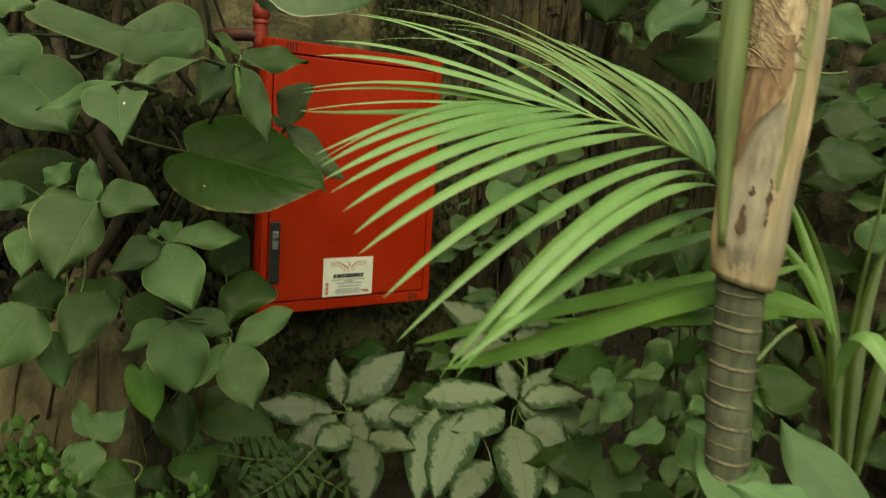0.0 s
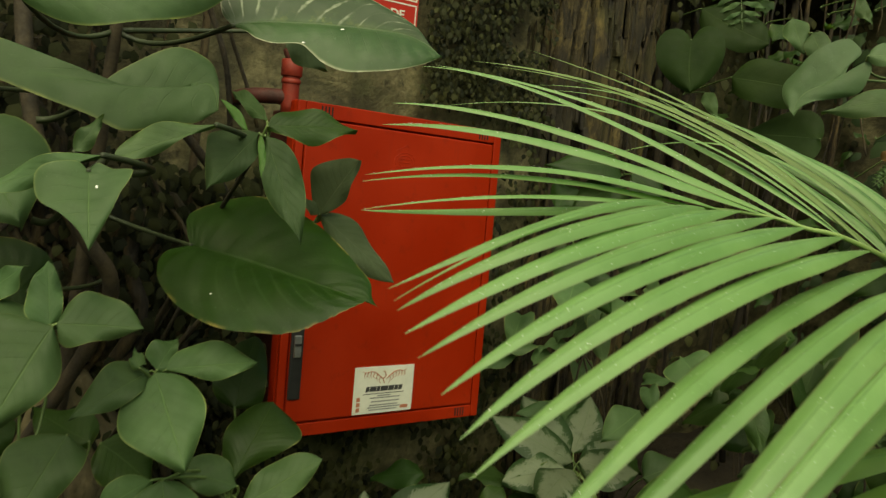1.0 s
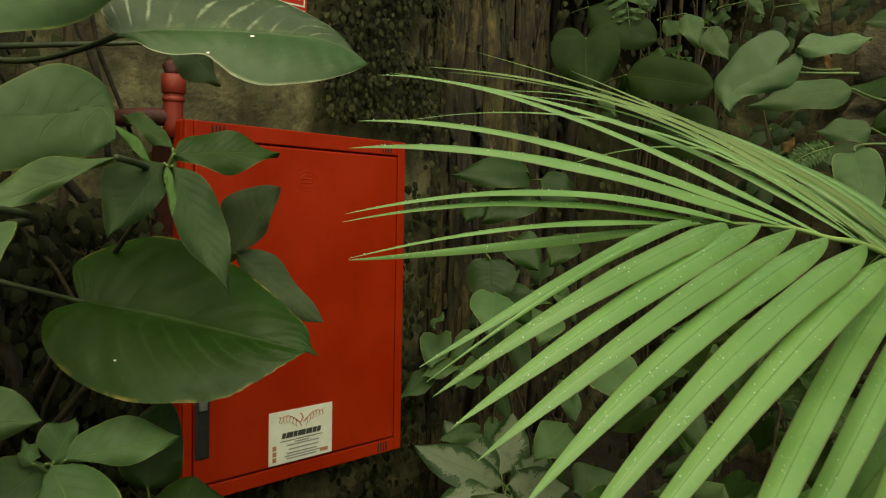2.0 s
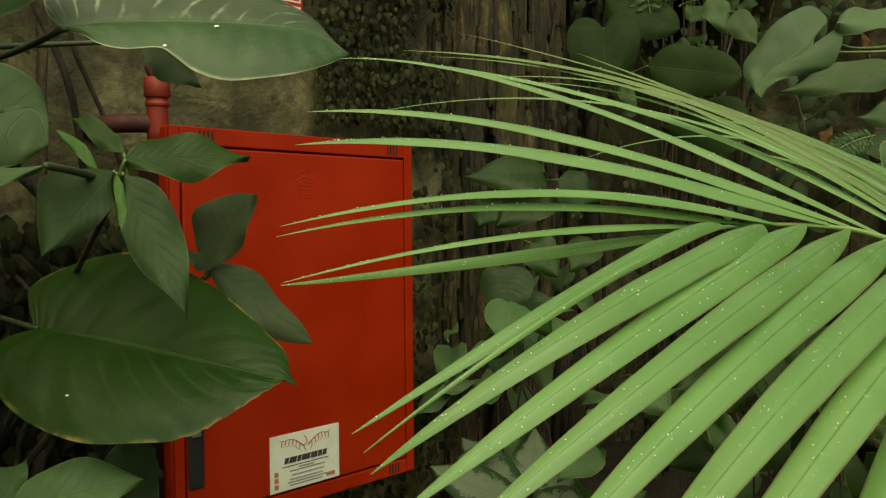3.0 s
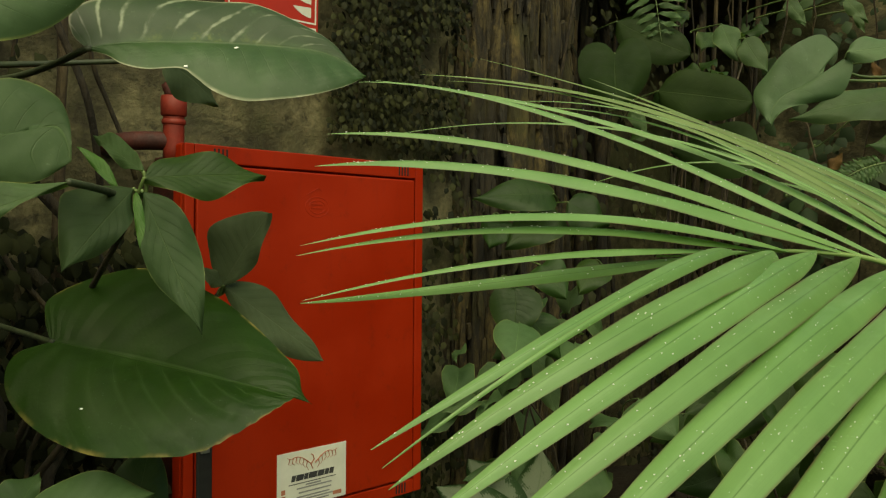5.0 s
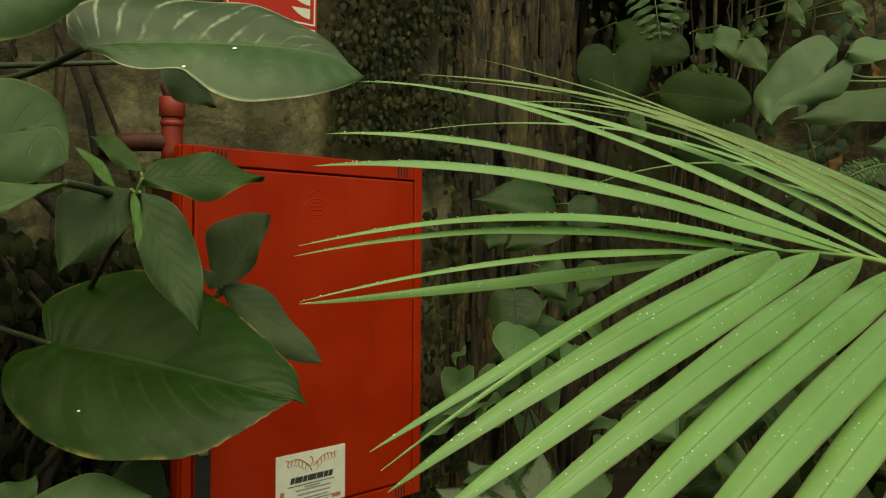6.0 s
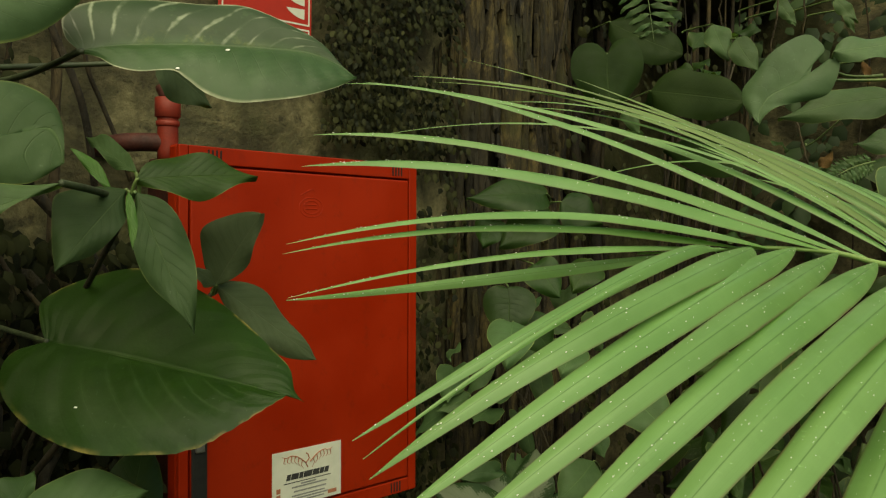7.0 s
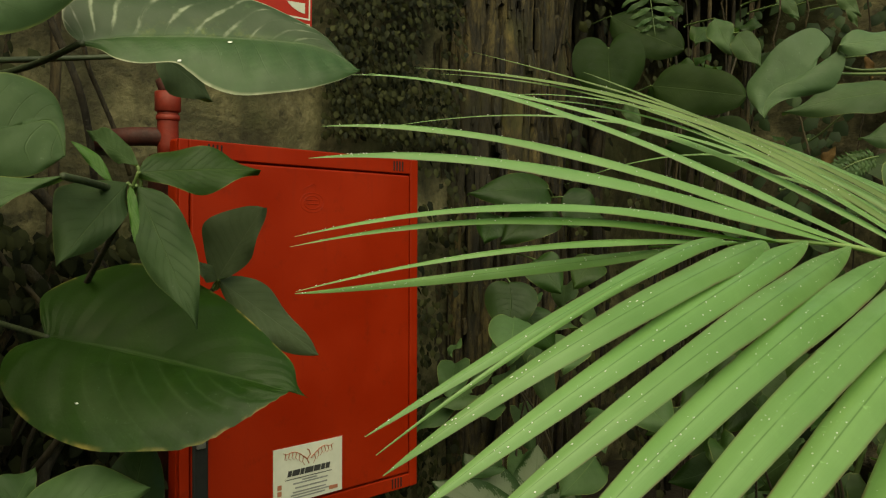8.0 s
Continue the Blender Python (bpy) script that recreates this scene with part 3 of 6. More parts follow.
def rough_sheet(origin, across, up, na, nu, depth, normal, seed, thick=0.3):
    """A wall's uneven face with thickness behind it."""
    bm = bmesh.new()
    o, a, u, n = Vector(origin), Vector(across), Vector(up), Vector(normal)
    grid = []
    for i in range(na + 1):
        row = []
        for j in range(nu + 1):
            q = o + a * (i / na) + u * (j / nu)
            h = noise.fractal(q * 2.0 + Vector((seed, 0, 0)), 0.8, 2.1, 5) * depth + noise.noise(q * 9 + Vector((0, seed, 0))) * depth * 0.35
            row.append(bm.verts.new(q + n * h))
        grid.append(row)
    for i in range(na):
        for j in range(nu):
            bm.faces.new((grid[i][j], grid[i + 1][j], grid[i + 1][j + 1], grid[i][j + 1])).smooth = True
    bmesh.ops.recalc_face_normals(bm, faces=bm.faces)
    ext = bmesh.ops.extrude_face_region(bm, geom=list(bm.faces))
    for q in ext["geom"]:
        if isinstance(q, bmesh.types.BMVert):
            q.co -= n * thick
    bmesh.ops.recalc_face_normals(bm, faces=bm.faces)
    return bm


tagged(part("wall_west", rough_sheet((WALL_X, -2.2, -0.1), (0, 4.75, 0), (0, 0, 4.2), 150, 120, 0.025, (1, 0, 0), 3), rubble),
       "old grey-brown rubble wall with damp stains", "wall", kind="structure")
tagged(part("wall_recess", rough_sheet((WALL_X - 0.38, 2.40, -0.1), (0, 2.8, 0), (0, 0, 4.2), 90, 110, 0.05, (1, 0, 0), 7), rubble),
       "dark recessed rubble wall behind the roots", "wall", kind="structure")
# added out of view, only to keep light off the recess
tagged(part("wall_overhang", box((WALL_X - 0.75, 2.72, 2.52), (WALL_X + 0.18, 4.3, 3.5), 0.04), rubble),
       "unseen block added overhead to shade the recessed wall", "wall", kind="structure")
tagged(part("wall_north", rough_sheet((-2.5, 4.2, -0.1), (5.6, 0, 0), (0, 0, 3.2), 120, 80, 0.10, (0, -1, 0), 9), rubble),
       "rough stone bank overgrown with plants", "wall", kind="structure")
tagged(part("bank", rough_sheet((-1.02, 3.28, 0.1), (1.9, -0.42, 0), (0, 0.25, 2.5), 110, 120, 0.16, (-0.2, -0.97, 0.1), 12, 1.1), bank_rock),
       "rough mossy rock bank behind the plants", "rock bank", kind="structure")
tagged(part("wall_south", rough_sheet((-2.1, -2.2, -0.1), (5.2, 0, 0), (0, 0, 2.4), 40, 20, 0.03, (0, 1, 0), 5), rubble),
       "plain rough wall closing the garden", "wall", kind="structure")
tagged(part("wall_east", rough_sheet((3.0, -2.2, -0.1), (0, 6.6, 0), (0, 0, 2.4), 40, 20, 0.03, (-1, 0, 0), 6), rubble),
       "plain rough wall closing the garden", "wall", kind="structure")


def ground_mesh():
    bm = bmesh.new()
    n, grid = 70, []
    for i in range(n + 1):
        row = []
        for j in range(n + 1):
            x, y = -2.2 + 5.4 * i / n, -2.4 + 6.8 * j / n
            bed = 0.30 * min(1.0, max(0.0, (0.25 - x) / 0.5)) + 0.18 * min(1.0, max(0.0, (y - 2.2) / 1.0))
            row.append(bm.verts.new((x, y, bed + 0.05 * noise.fractal(Vector((x, y, 0)) * 2.5, 0.8, 2, 4))))
        grid.append(row)
    for i in range(n):
        for j in range(n):
            bm.faces.new((grid[i][j], grid[i + 1][j], grid[i + 1][j + 1], grid[i][j + 1])).smooth = True
    return bm


tagged(part("ground", ground_mesh(), soil), "damp dark soil of the planting bed", "ground", kind="structure")

# ---- the fire hose cabinet ----
CX, CY0, CY1, CZ0, CZ1 = -1.584, 1.392, 1.980, 1.042, 1.791
# it hangs a little crooked and leans back on the uneven wall
CROOKED = Matrix.Translation((-1.5836, 1.3968, 1.0636)) @ Euler((radians(-1.74), radians(-3.68), radians(-1.38))).to_matrix().to_4x4() @ Matrix.Translation((-CX, -CY0, -CZ0))
cabinet = thing("fire_hose_cabinet", "red enamelled steel fire hose cabinet hung slightly crooked on the wall", "fire cabinet")
cabinet.matrix_basis = CROOKED
part("body", box((WALL_X - 0.06, CY0 + 0.022, CZ0 + 0.018), (CX - 0.0455, CY1 - 0.012, CZ1 - 0.016), 0.004), rusty_red_shaded, cabinet, "red back box, its shade put into the dark paint")
part("casing", box((CX - 0.045, CY0, CZ0), (CX - 0.010, CY1, CZ1), 0.005), enamel, cabinet)
part("edge_strip", box((CX - 0.0105, CY0 + 0.001, CZ0 + 0.001), (CX, CY0 + 0.020, CZ1 - 0.001), 0.002), enamel, cabinet)
part("edge_strip", box((CX - 0.0105, CY1 - 0.024, CZ0 + 0.001), (CX, CY1 - 0.001, CZ1 - 0.001), 0.002), enamel, cabinet)
part("top_strip", box((CX - 0.0105, CY0 + 0.021, CZ1 - 0.034), (CX, CY1 - 0.025, CZ1 - 0.001), 0.002), enamel, cabinet)
part("bottom_strip", box((CX - 0.0105, CY0 + 0.021, CZ0 + 0.001), (CX, CY1 - 0.025, CZ0 + 0.031), 0.002), enamel, cabinet)
door = part("door", box((CX - 0.012, CY0 + 0.024, CZ0 + 0.035), (CX + 0.001, CY1 - 0.028, CZ1 - 0.038), 0.003), enamel, cabinet)
for y0, z0 in ((1.450, CZ1 - 0.029), (1.904, CZ1 - 0.029), (1.902, CZ0 + 0.006)):
    for i in range(4):
        part("vent_slot", box((CX - 0.004, y0 + 0.0085 * i, z0), (CX + 0.0012, y0 + 0.0085 * i + 0.0038, z0 + 0.022), 0.0008, 1), slot_dark, cabinet)
lock = part("lock_plate", box((CX - 0.004, 1.417, 1.129), (CX + 0.004, 1.449, 1.302), 0.0038), black_plastic, door, "black plastic lock recess")
part("latch", box((CX + 0.003, 1.423, 1.226), (CX + 0.009, 1.441, 1.276), 0.002), steel, door, "grey metal latch")
part("latch_bar", box((CX + 0.008, 1.424, 1.252), (CX + 0.011, 1.440, 1.258), 0.001), black_plastic, door)


def ring_mesh(cy, cz, ry, rz, thick, x, n=40):
    return tube([Vector((x, cy + ry * math.cos(a), cz + rz * math.sin(a))) for a in (2 * math.pi * i / n for i in range(n + 1))], thick, 6, caps=False)


for ry, rz in ((0.0290, 0.0200), (0.0200, 0.0135)):
    smooth(part("embossed_mark", ring_mesh(1.682, 1.684, ry, rz, 0.0009, CX + 0.0008), enamel, door))
for dz in (0.005, -0.003):
    part("embossed_mark", box((CX, 1.667, 1.683 + dz), (CX + 0.0018, 1.697, 1.6855 + dz), 0.0005), enamel, door)
part("embossed_mark", tube([Vector((CX + 0.001, 1.655, 1.708)), Vector((CX + 0.001, 1.684, 1.722)), Vector((CX + 0.001, 1.692, 1.718))], 0.0008, 6), enamel, door)

# the supply pipe on top of the cabinet
pipe = thing("water_pipe", "red painted pipe with ribbed coupling above the fire cabinet", "pipe")
PX, PY = -1.681, 1.4265
smooth(part("riser", tube([Vector((PX, PY, z)) for z in (1.775, 1.80, 1.86, 1.880)], 0.0188, 20), pipe_red, pipe))
for z0, z1, r in ((1.842, 1.853, 0.0212), (1.858, 1.895, 0.0230)):
    smooth(part("coupling_ring", tube([Vector((PX, PY, z)) for z in (z0, z0 + 0.002, z1 - 0.002, z1)], lambda k, r=r: r - (0.0022 if k in (0, 1) else 0), 20), pipe_red, pipe))
smooth(part("neck", tube([Vector((PX - 0.003 * k, PY - 0.002 * k, 1.893 + 0.008 * k)) for k in range(4)], 0.0135, 16), rusty_red_shaded, pipe, "rusty pipe neck, darkened in colour for its shade"))
smooth(part("branch", tube(smooth_line([(PX, PY + 0.005, 1.812), (PX - 0.02, 1.395, 1.812), (PX - 0.05, 1.36, 1.809), (PX - 0.11, 1.345, 1.800)], 4), 0.017, 16), rusty_red_shaded, pipe, "rusty red branch pipe, darkened in colour for its shade"))

# the sticker on the door
sticker = thing("service_sticker", "white square service sticker with a rust-coloured winged mark", "sticker")
sticker.matrix_basis = CROOKED
SX, SY0, SY1, SZ0, SZ1 = CX + 0.0025, 1.589, 1.759, 1.080, 1.193
part("sheet", box((SX - 0.002, SY0, SZ0), (SX, SY1, SZ1)), paper, sticker)
SW, SH = SY1 - SY0, SZ1 - SZ0


def on_sticker(name, u0, v0, u1, v1, mat, lean=0.0):
    bm = box((SX, SY0 + u0 * SW, SZ1 - v1 * SH), (SX + 0.0006, SY0 + u1 * SW, SZ1 - v0 * SH))
    for q in bm.verts:
        q.co.y += lean * (q.co.z - (SZ1 - v1 * SH))
    part(name, bm, mat, sticker)


for u0, u1 in ((0.19, 0.245), (0.255, 0.36), (0.37, 0.425), (0.435, 0.555), (0.565, 0.66), (0.67, 0.73), (0.74, 0.80)):
    on_sticker("brand_bar", u0, 0.425, u1, 0.53, print_dark, 0.25)
on_sticker("rule", 0.16, 0.575, 0.84, 0.588, print_dark)
for u0, u1, v0 in ((0.40, 0.62, 0.615), (0.27, 0.78, 0.66), (0.30, 0.77, 0.74), (0.27, 0.75, 0.815), (0.24, 0.80, 0.865), (0.27, 0.74, 0.915)):
    on_sticker("text_bar", u0, v0, u1, v0 + 0.026, print_grey)
for v0 in (0.64, 0.75, 0.86):
    on_sticker("side_mark", 0.055, v0, 0.11, v0 + 0.085, print_rust)
on_sticker("corner_mark", 0.80, 0.87, 0.93, 0.94, print_rust)


def wing(side):
    """A raised wing: its upper edge bows up and out, with feather strokes that hang from it."""
    bm = bmesh.new()

    def spot(u, w):
        return Vector((SX + 0.0005, SY0 + (0.5 + side * u) * SW, SZ1 - w * SH))

    edge = [(0.03, 0.27), (0.09, 0.20), (0.16, 0.13), (0.24, 0.10), (0.31, 0.12), (0.37, 0.09)]
    tube(smooth_line([spot(*q) for q in edge], 4), lambda k: 0.0013 * (1.1 - 0.7 * k), 5, bm)
    for i in range(6):
        u, w = 0.08 + 0.05 * i, (0.21, 0.16, 0.12, 0.105, 0.11, 0.115)[i]
        tube([spot(u, w), spot(u + 0.015, w + 0.09), spot(u - 0.02, w + 0.17 - 0.012 * i)], lambda k: 0.0011 * (1.1 - 0.8 * k), 5, bm)
    return bm


part("wing_mark", wing(1), print_rust, sticker)
part("wing_mark", wing(-1), print_rust, sticker)
part("crest_mark", tube([Vector((SX + 0.0005, SY0 + u * SW, SZ1 - w * SH)) for u, w in ((0.50, 0.36), (0.47, 0.28), (0.52, 0.20), (0.50, 0.12), (0.475, 0.10))], 0.0012, 5), print_rust, sticker)

# the sign on the wall above the cabinet
sign = thing("hose_reel_sign", "red and white sign marking a fire hose", "sign")
GX, GY0, GY1, GZ0, GZ1 = WALL_X + 0.045, 1.575, 1.806, 1.992, 2.300
part("plate", box((GX - 0.004, GY0, GZ0), (GX, GY1, GZ1), 0.001, 1), sign_red, sign)
white = paper
for low, high in ((GZ0 + 0.006, 2.081), (2.089, GZ1 - 0.006)):
    # each panel has a white line round it
    for y0, z0, y1, z1 in ((GY0 + 0.006, low, GY1 - 0.006, low + 0.0035), (GY0 + 0.006, high - 0.0035, GY1 - 0.006, high),
                           (GY0 + 0.006, low + 0.0036, GY0 + 0.0095, high - 0.0036), (GY1 - 0.0095, low + 0.0036, GY1 - 0.006, high - 0.0036)):
        part("white_line", box((GX, y0, z0), (GX + 0.0006, y1, z1)), white, sign)


def lettering(text, y0, y1, z, cap):
    """Raised white capitals from y0 to y1 standing on z."""
    cu = bpy.data.curves.new("lettering", "FONT")
    cu.body, cu.size, cu.extrude, cu.offset = text, 1.0, 0.012, 0.022
    tmp = new("lettering", cu)
    dep = bpy.context.evaluated_depsgraph_get()
    mesh = bpy.data.meshes.new_from_object(tmp.evaluated_get(dep))
    bpy.data.objects.remove(tmp)
    mesh.materials.clear()
    mesh.materials.append(white)
    xs, ys = [v.co.x for v in mesh.vertices], [v.co.y for v in mesh.vertices]
    for v in mesh.vertices:
        v.co = ((v.co.x - min(xs)) / (max(xs) - min(xs)) * (y1 - y0), (v.co.y - min(ys)) / (max(ys) - min(ys)) * cap, v.co.z * 0.03)
    ob = new("lettering", mesh)
    ob.parent = sign
    ob.matrix_basis = Matrix.Translation((GX + 0.0008, y0, z)) @ Matrix(((0, 0, 1), (1, 0, 0), (0, 1, 0))).to_4x4()


lettering("BOCA DE", 1.616, 1.764, 2.042, 0.022)
lettering("INCENDIO", 1.599, 1.781, 2.013, 0.020)
part("small_print", box((GX, 1.620, 2.0955), (GX + 0.0005, 1.700, 2.0975)), white, sign)


def crescent(tip, low, high, right):
    """A white stroke that swells from its tip to a straight cut end."""
    bm = bmesh.new()
    rim = [(tip[0] + (right - tip[0]) * k, tip[1] + (low - tip[1]) * math.sin(math.pi / 2 * k) ** 0.8) for k in (i / 8 for i in range(9))]
    rim += [(tip[0] + (right - tip[0]) * k, tip[1] + (high - tip[1]) * k) for k in (1.0, 0.66, 0.33)]
    f = bm.faces.new([bm.verts.new((GX + 0.0006, y, z)) for y, z in rim])
    for e in bmesh.ops.extrude_face_region(bm, geom=[f])["geom"]:
        if isinstance(e, bmesh.types.BMVert):
            e.co.x -= 0.0006
    return bm


for i in range(4):
    part("reel_mark", crescent((1.738 - 0.010 * i, 2.122 + 0.029 * i), 2.102 + 0.029 * i, 2.124 + 0.029 * i, 1.786), white, sign)

# ---- plants: one empty each, then their leaves ----
philodendron = thing("climbing_philodendron", "climbing philodendron with large dark glossy heart-shaped leaves", "climbing plant")
shoot_upper = thing("climber_shoot", "climber shoot with pointed dark oval leaves before the red cabinet", "climbing plant", "climber shoots")
shoot_middle = thing("climber_shoot", "small climber shoot with three shaded oval leaves", "climbing plant", "climber shoots")
shoot_low = thing("climber_shoot", "climber shoot with a rosette of green oval leaves", "climbing plant", "climber shoots")
shoot_side = thing("climber_shoot", "climber shoot with broad drooping green leaves", "climbing plant", "climber shoots")
shoot_base = thing("climber_shoot", "climber shoot hanging below the cabinet with many pointed leaves", "climbing plant", "climber shoots")
shoot_edge = thing("climber_shoot", "climber shoot low on the wall with pointed leaves", "climbing plant", "climber shoots")
foot_plant = thing("broadleaf_plant", "low dark broadleaf plant at the foot of the wall", "plant")
arrow_plant = thing("arrow_leaf_plant", "green plant with three-lobed arrow leaves", "plant")
aglaonema = thing("aglaonema", "silver-patterned aglaonema with a full rosette", "plant", "aglaonemas in the bed")
aglaonema_second = thing("aglaonema", "silver-patterned aglaonema with drooping leaves", "plant", "aglaonemas in the bed")
aglaonema_third = thing("aglaonema", "silver-patterned aglaonema with long spreading leaves", "plant", "aglaonemas in the bed")
aglaonema_fourth = thing("aglaonema", "silver-patterned aglaonema close under the cabinet", "plant", "aglaonemas in the bed")
wall_vine = thing("wall_vine", "vine with dark heart-shaped leaves on the rooty wall", "climbing plant")
arrowhead_plant = thing("arrowhead_plant", "arrowhead plant with pale green arrow-shaped leaves", "plant")
understorey_plant = thing("understorey_plant", "bushy plant with dark broad leaves in the bed", "plant")
pale_plant = thing("pale_leaf_plant", "low plant with pale broad leaves at the palm's foot", "plant")
palm = thing("palm_tree", "slender palm with a ringed grey stem and one arching frond", "palm")
young_palm_plant = thing("young_palm", "young palm clump with long narrow blades", "palm")
young_palm = part("frond", tube(smooth_line([(0.036, 2.010, 0.431), (-0.002, 1.995, 0.980), (-0.030, 1.985, 1.330)], 6), 0.008, 8), stem_green, young_palm_plant)
low_frond = part("frond", tube(smooth_line([(-0.233, 1.518, 1.341), (-0.214, 1.560, 1.393), (-0.205, 1.587, 1.409)], 5), 0.003, 8), palm_green, palm)

# ---- placed leaves ----

# large leaves of the climbing philodendron
leaf(philodendron, "broad_heart", leaf_large, (-1.257, 1.050, 1.552), (-0.990, 1.227, 1.504), 0.2, (0.43, -0.44, 0.79), 0.02, wave=0.003, notch=1, ribs=0.0075, veins=9)
leaf(philodendron, "sail", leaf_streaked, (-1.178, 1.060, 1.883), (-1.037, 1.334, 1.875), 0.2, (0.47, -0.72, 0.53), 0.01, wave=0.003, fold=0.22, ribs=0.003, veins=12)
leaf(philodendron, "blade", leaf_mid, (-1.218, 0.783, 1.892), (-1.151, 1.055, 1.950), 0.2, (0.81, -0.30, 0.50), 0.02, ribs=0.002, veins=9, left=(0.283, 0.85, 0.75), right=(0.253, 0.90, 0.65))
leaf(philodendron, "folded", leaf_mid, (-1.081, 0.859, 1.769), (-1.052, 0.993, 1.759), 0.2, (0.80, -0.40, 0.44), 0.02, wave=0.003, ribs=0.0012, veins=8)
leaf(philodendron, "blade", leaf_mid, (-0.984, 0.834, 1.696), (-1.030, 0.711, 1.643), 0.1, (0.81, -0.46, 0.36), 0.02, left=(0.095, 1.60, 1.55), right=(0.120, 0.75, 1.20))
leaf(philodendron, "blade", leaf_mid, (-1.024, 0.980, 1.741), (-1.048, 0.866, 1.689), 0.1, (0.83, -0.36, 0.43), 0.02, left=(0.082, 2.25, 0.65), right=(0.197, 1.35, 0.65))
leaf(philodendron, "small_heart", leaf_mid, (-0.979, 0.819, 1.678), (-0.925, 0.807, 1.600), 0.1, (0.76, -0.30, 0.57), 0.03, wave=0.004)
leaf(philodendron, "ovate", leaf_mid, (-1.060, 0.825, 1.694), (-1.061, 0.856, 1.740), 0.023, (0.86, -0.19, 0.47), 0.02)
leaf(philodendron, "heart", leaf_mid, (-1.191, 0.724, 1.691), (-1.078, 0.772, 1.609), 0.171, (0.62, -0.25, 0.74), 0.03, lobe=0.2)
leaf(philodendron, "heart", leaf_mid, (-1.258, 0.726, 1.755), (-1.231, 0.670, 1.667), 0.134, (0.88, -0.19, 0.43), 0.02, lobe=0.2)
leaf(philodendron, "heart", leaf_large, (-1.317, 0.836, 1.475), (-1.348, 0.696, 1.507), 0.163, (0.86, -0.01, 0.52), 0.02, lobe=0.2)
leaf(philodendron, "ovate", leaf_mid, (-1.073, 0.661, 1.802), (-1.026, 0.712, 1.801), 0.052, (0.67, -0.56, 0.48), 0.02)
leaf(philodendron, "ovate", leaf_grey, (-1.440, 1.285, 1.922), (-1.455, 1.385, 1.862), 0.078, (0.98, 0.21, -0.04), 0.02)

# shoots with pointed oval leaves beside the cabinet
leaf(shoot_upper, "blade", leaf_dark, (-1.090, 1.082, 1.746), (-1.061, 1.212, 1.753), 0.1, (0.78, -0.22, 0.58), 0.02, left=(0.245, 0.75, 0.85), right=(0.205, 0.80, 1.15))
leaf(shoot_upper, "blade", leaf_shoot, (-1.090, 1.071, 1.735), (-1.042, 0.980, 1.659), 0.1, (0.74, -0.16, 0.65), 0.02, left=(0.168, 0.80, 1.35), right=(0.370, 0.70, 1.20))
leaf(shoot_upper, "blade", leaf_shoot, (-1.084, 1.077, 1.733), (-0.994, 1.095, 1.595), 0.1, (0.78, -0.42, 0.45), 0.02, left=(0.197, 0.70, 0.95), right=(0.148, 0.85, 1.50))
leaf(shoot_upper, "blade", leaf_shoot, (-1.095, 1.084, 1.752), (-1.202, 1.076, 1.792), 0.1, (0.33, -0.57, 0.76), 0.02, left=(0.075, 0.60, 0.70), right=(0.143, 1.15, 0.70))
leaf(shoot_upper, "blade", leaf_bright, (-1.085, 1.071, 1.733), (-1.053, 1.060, 1.676), 0.1, (0.77, -0.39, 0.50), 0.02, wave=0.002, left=(0.099, 1.00, 0.80), right=(0.058, 0.60, 0.60))
leaf(shoot_upper, "blade", leaf_bright, (-1.100, 1.060, 1.735), (-1.143, 1.035, 1.776), 0.1, (0.74, -0.45, 0.50), 0.02, wave=0.002, left=(0.070, 0.60, 1.20), right=(0.150, 1.20, 0.80))
leaf(shoot_middle, "blade", leaf_grey, (-1.182, 1.230, 1.614), (-1.134, 1.265, 1.707), 0.1, (0.66, -0.72, 0.20), 0.02, left=(0.456, 0.85, 0.70), right=(0.173, 0.80, 0.85))
leaf(shoot_middle, "blade", leaf_grey, (-1.186, 1.234, 1.613), (-1.153, 1.370, 1.504), 0.1, (0.95, -0.08, 0.30), 0.02, left=(0.177, 0.65, 0.90), right=(0.161, 1.10, 0.85))
leaf(shoot_middle, "blade", leaf_grey, (-1.182, 1.232, 1.614), (-1.162, 1.190, 1.638), 0.1, (0.87, 0.20, 0.43), 0.02, wave=0.002, left=(0.287, 1.60, 0.60), right=(0.238, 0.70, 0.60))

# lower shoots of the same climber
leaf(shoot_low, "blade", leaf_mid, (-1.140, 0.978, 1.392), (-1.100, 1.100, 1.403), 0.1, (0.74, -0.29, 0.61), 0.03, left=(0.296, 0.80, 0.75), right=(0.159, 1.20, 0.95))
leaf(shoot_low, "blade", leaf_mid, (-1.135, 0.961, 1.392), (-1.035, 0.972, 1.285), 0.1, (0.71, -0.31, 0.63), 0.03, left=(0.357, 0.70, 0.90), right=(0.440, 0.80, 0.90))
leaf(shoot_low, "blade", leaf_mid, (-1.137, 0.956, 1.394), (-1.101, 0.842, 1.352), 0.1, (0.71, -0.03, 0.70), 0.03, left=(0.176, 0.75, 0.90), right=(0.301, 0.55, 1.00))
leaf(shoot_low, "blade", leaf_mid, (-1.144, 0.967, 1.392), (-1.182, 1.010, 1.426), 0.1, (0.57, -0.14, 0.81), 0.03, left=(0.444, 0.80, 0.90), right=(0.193, 0.65, 0.65))
leaf(shoot_low, "ovate", leaf_mid, (-1.120, 0.935, 1.405), (-1.149, 0.937, 1.425), 0.021, (0.54, -0.27, 0.80), 0.02)
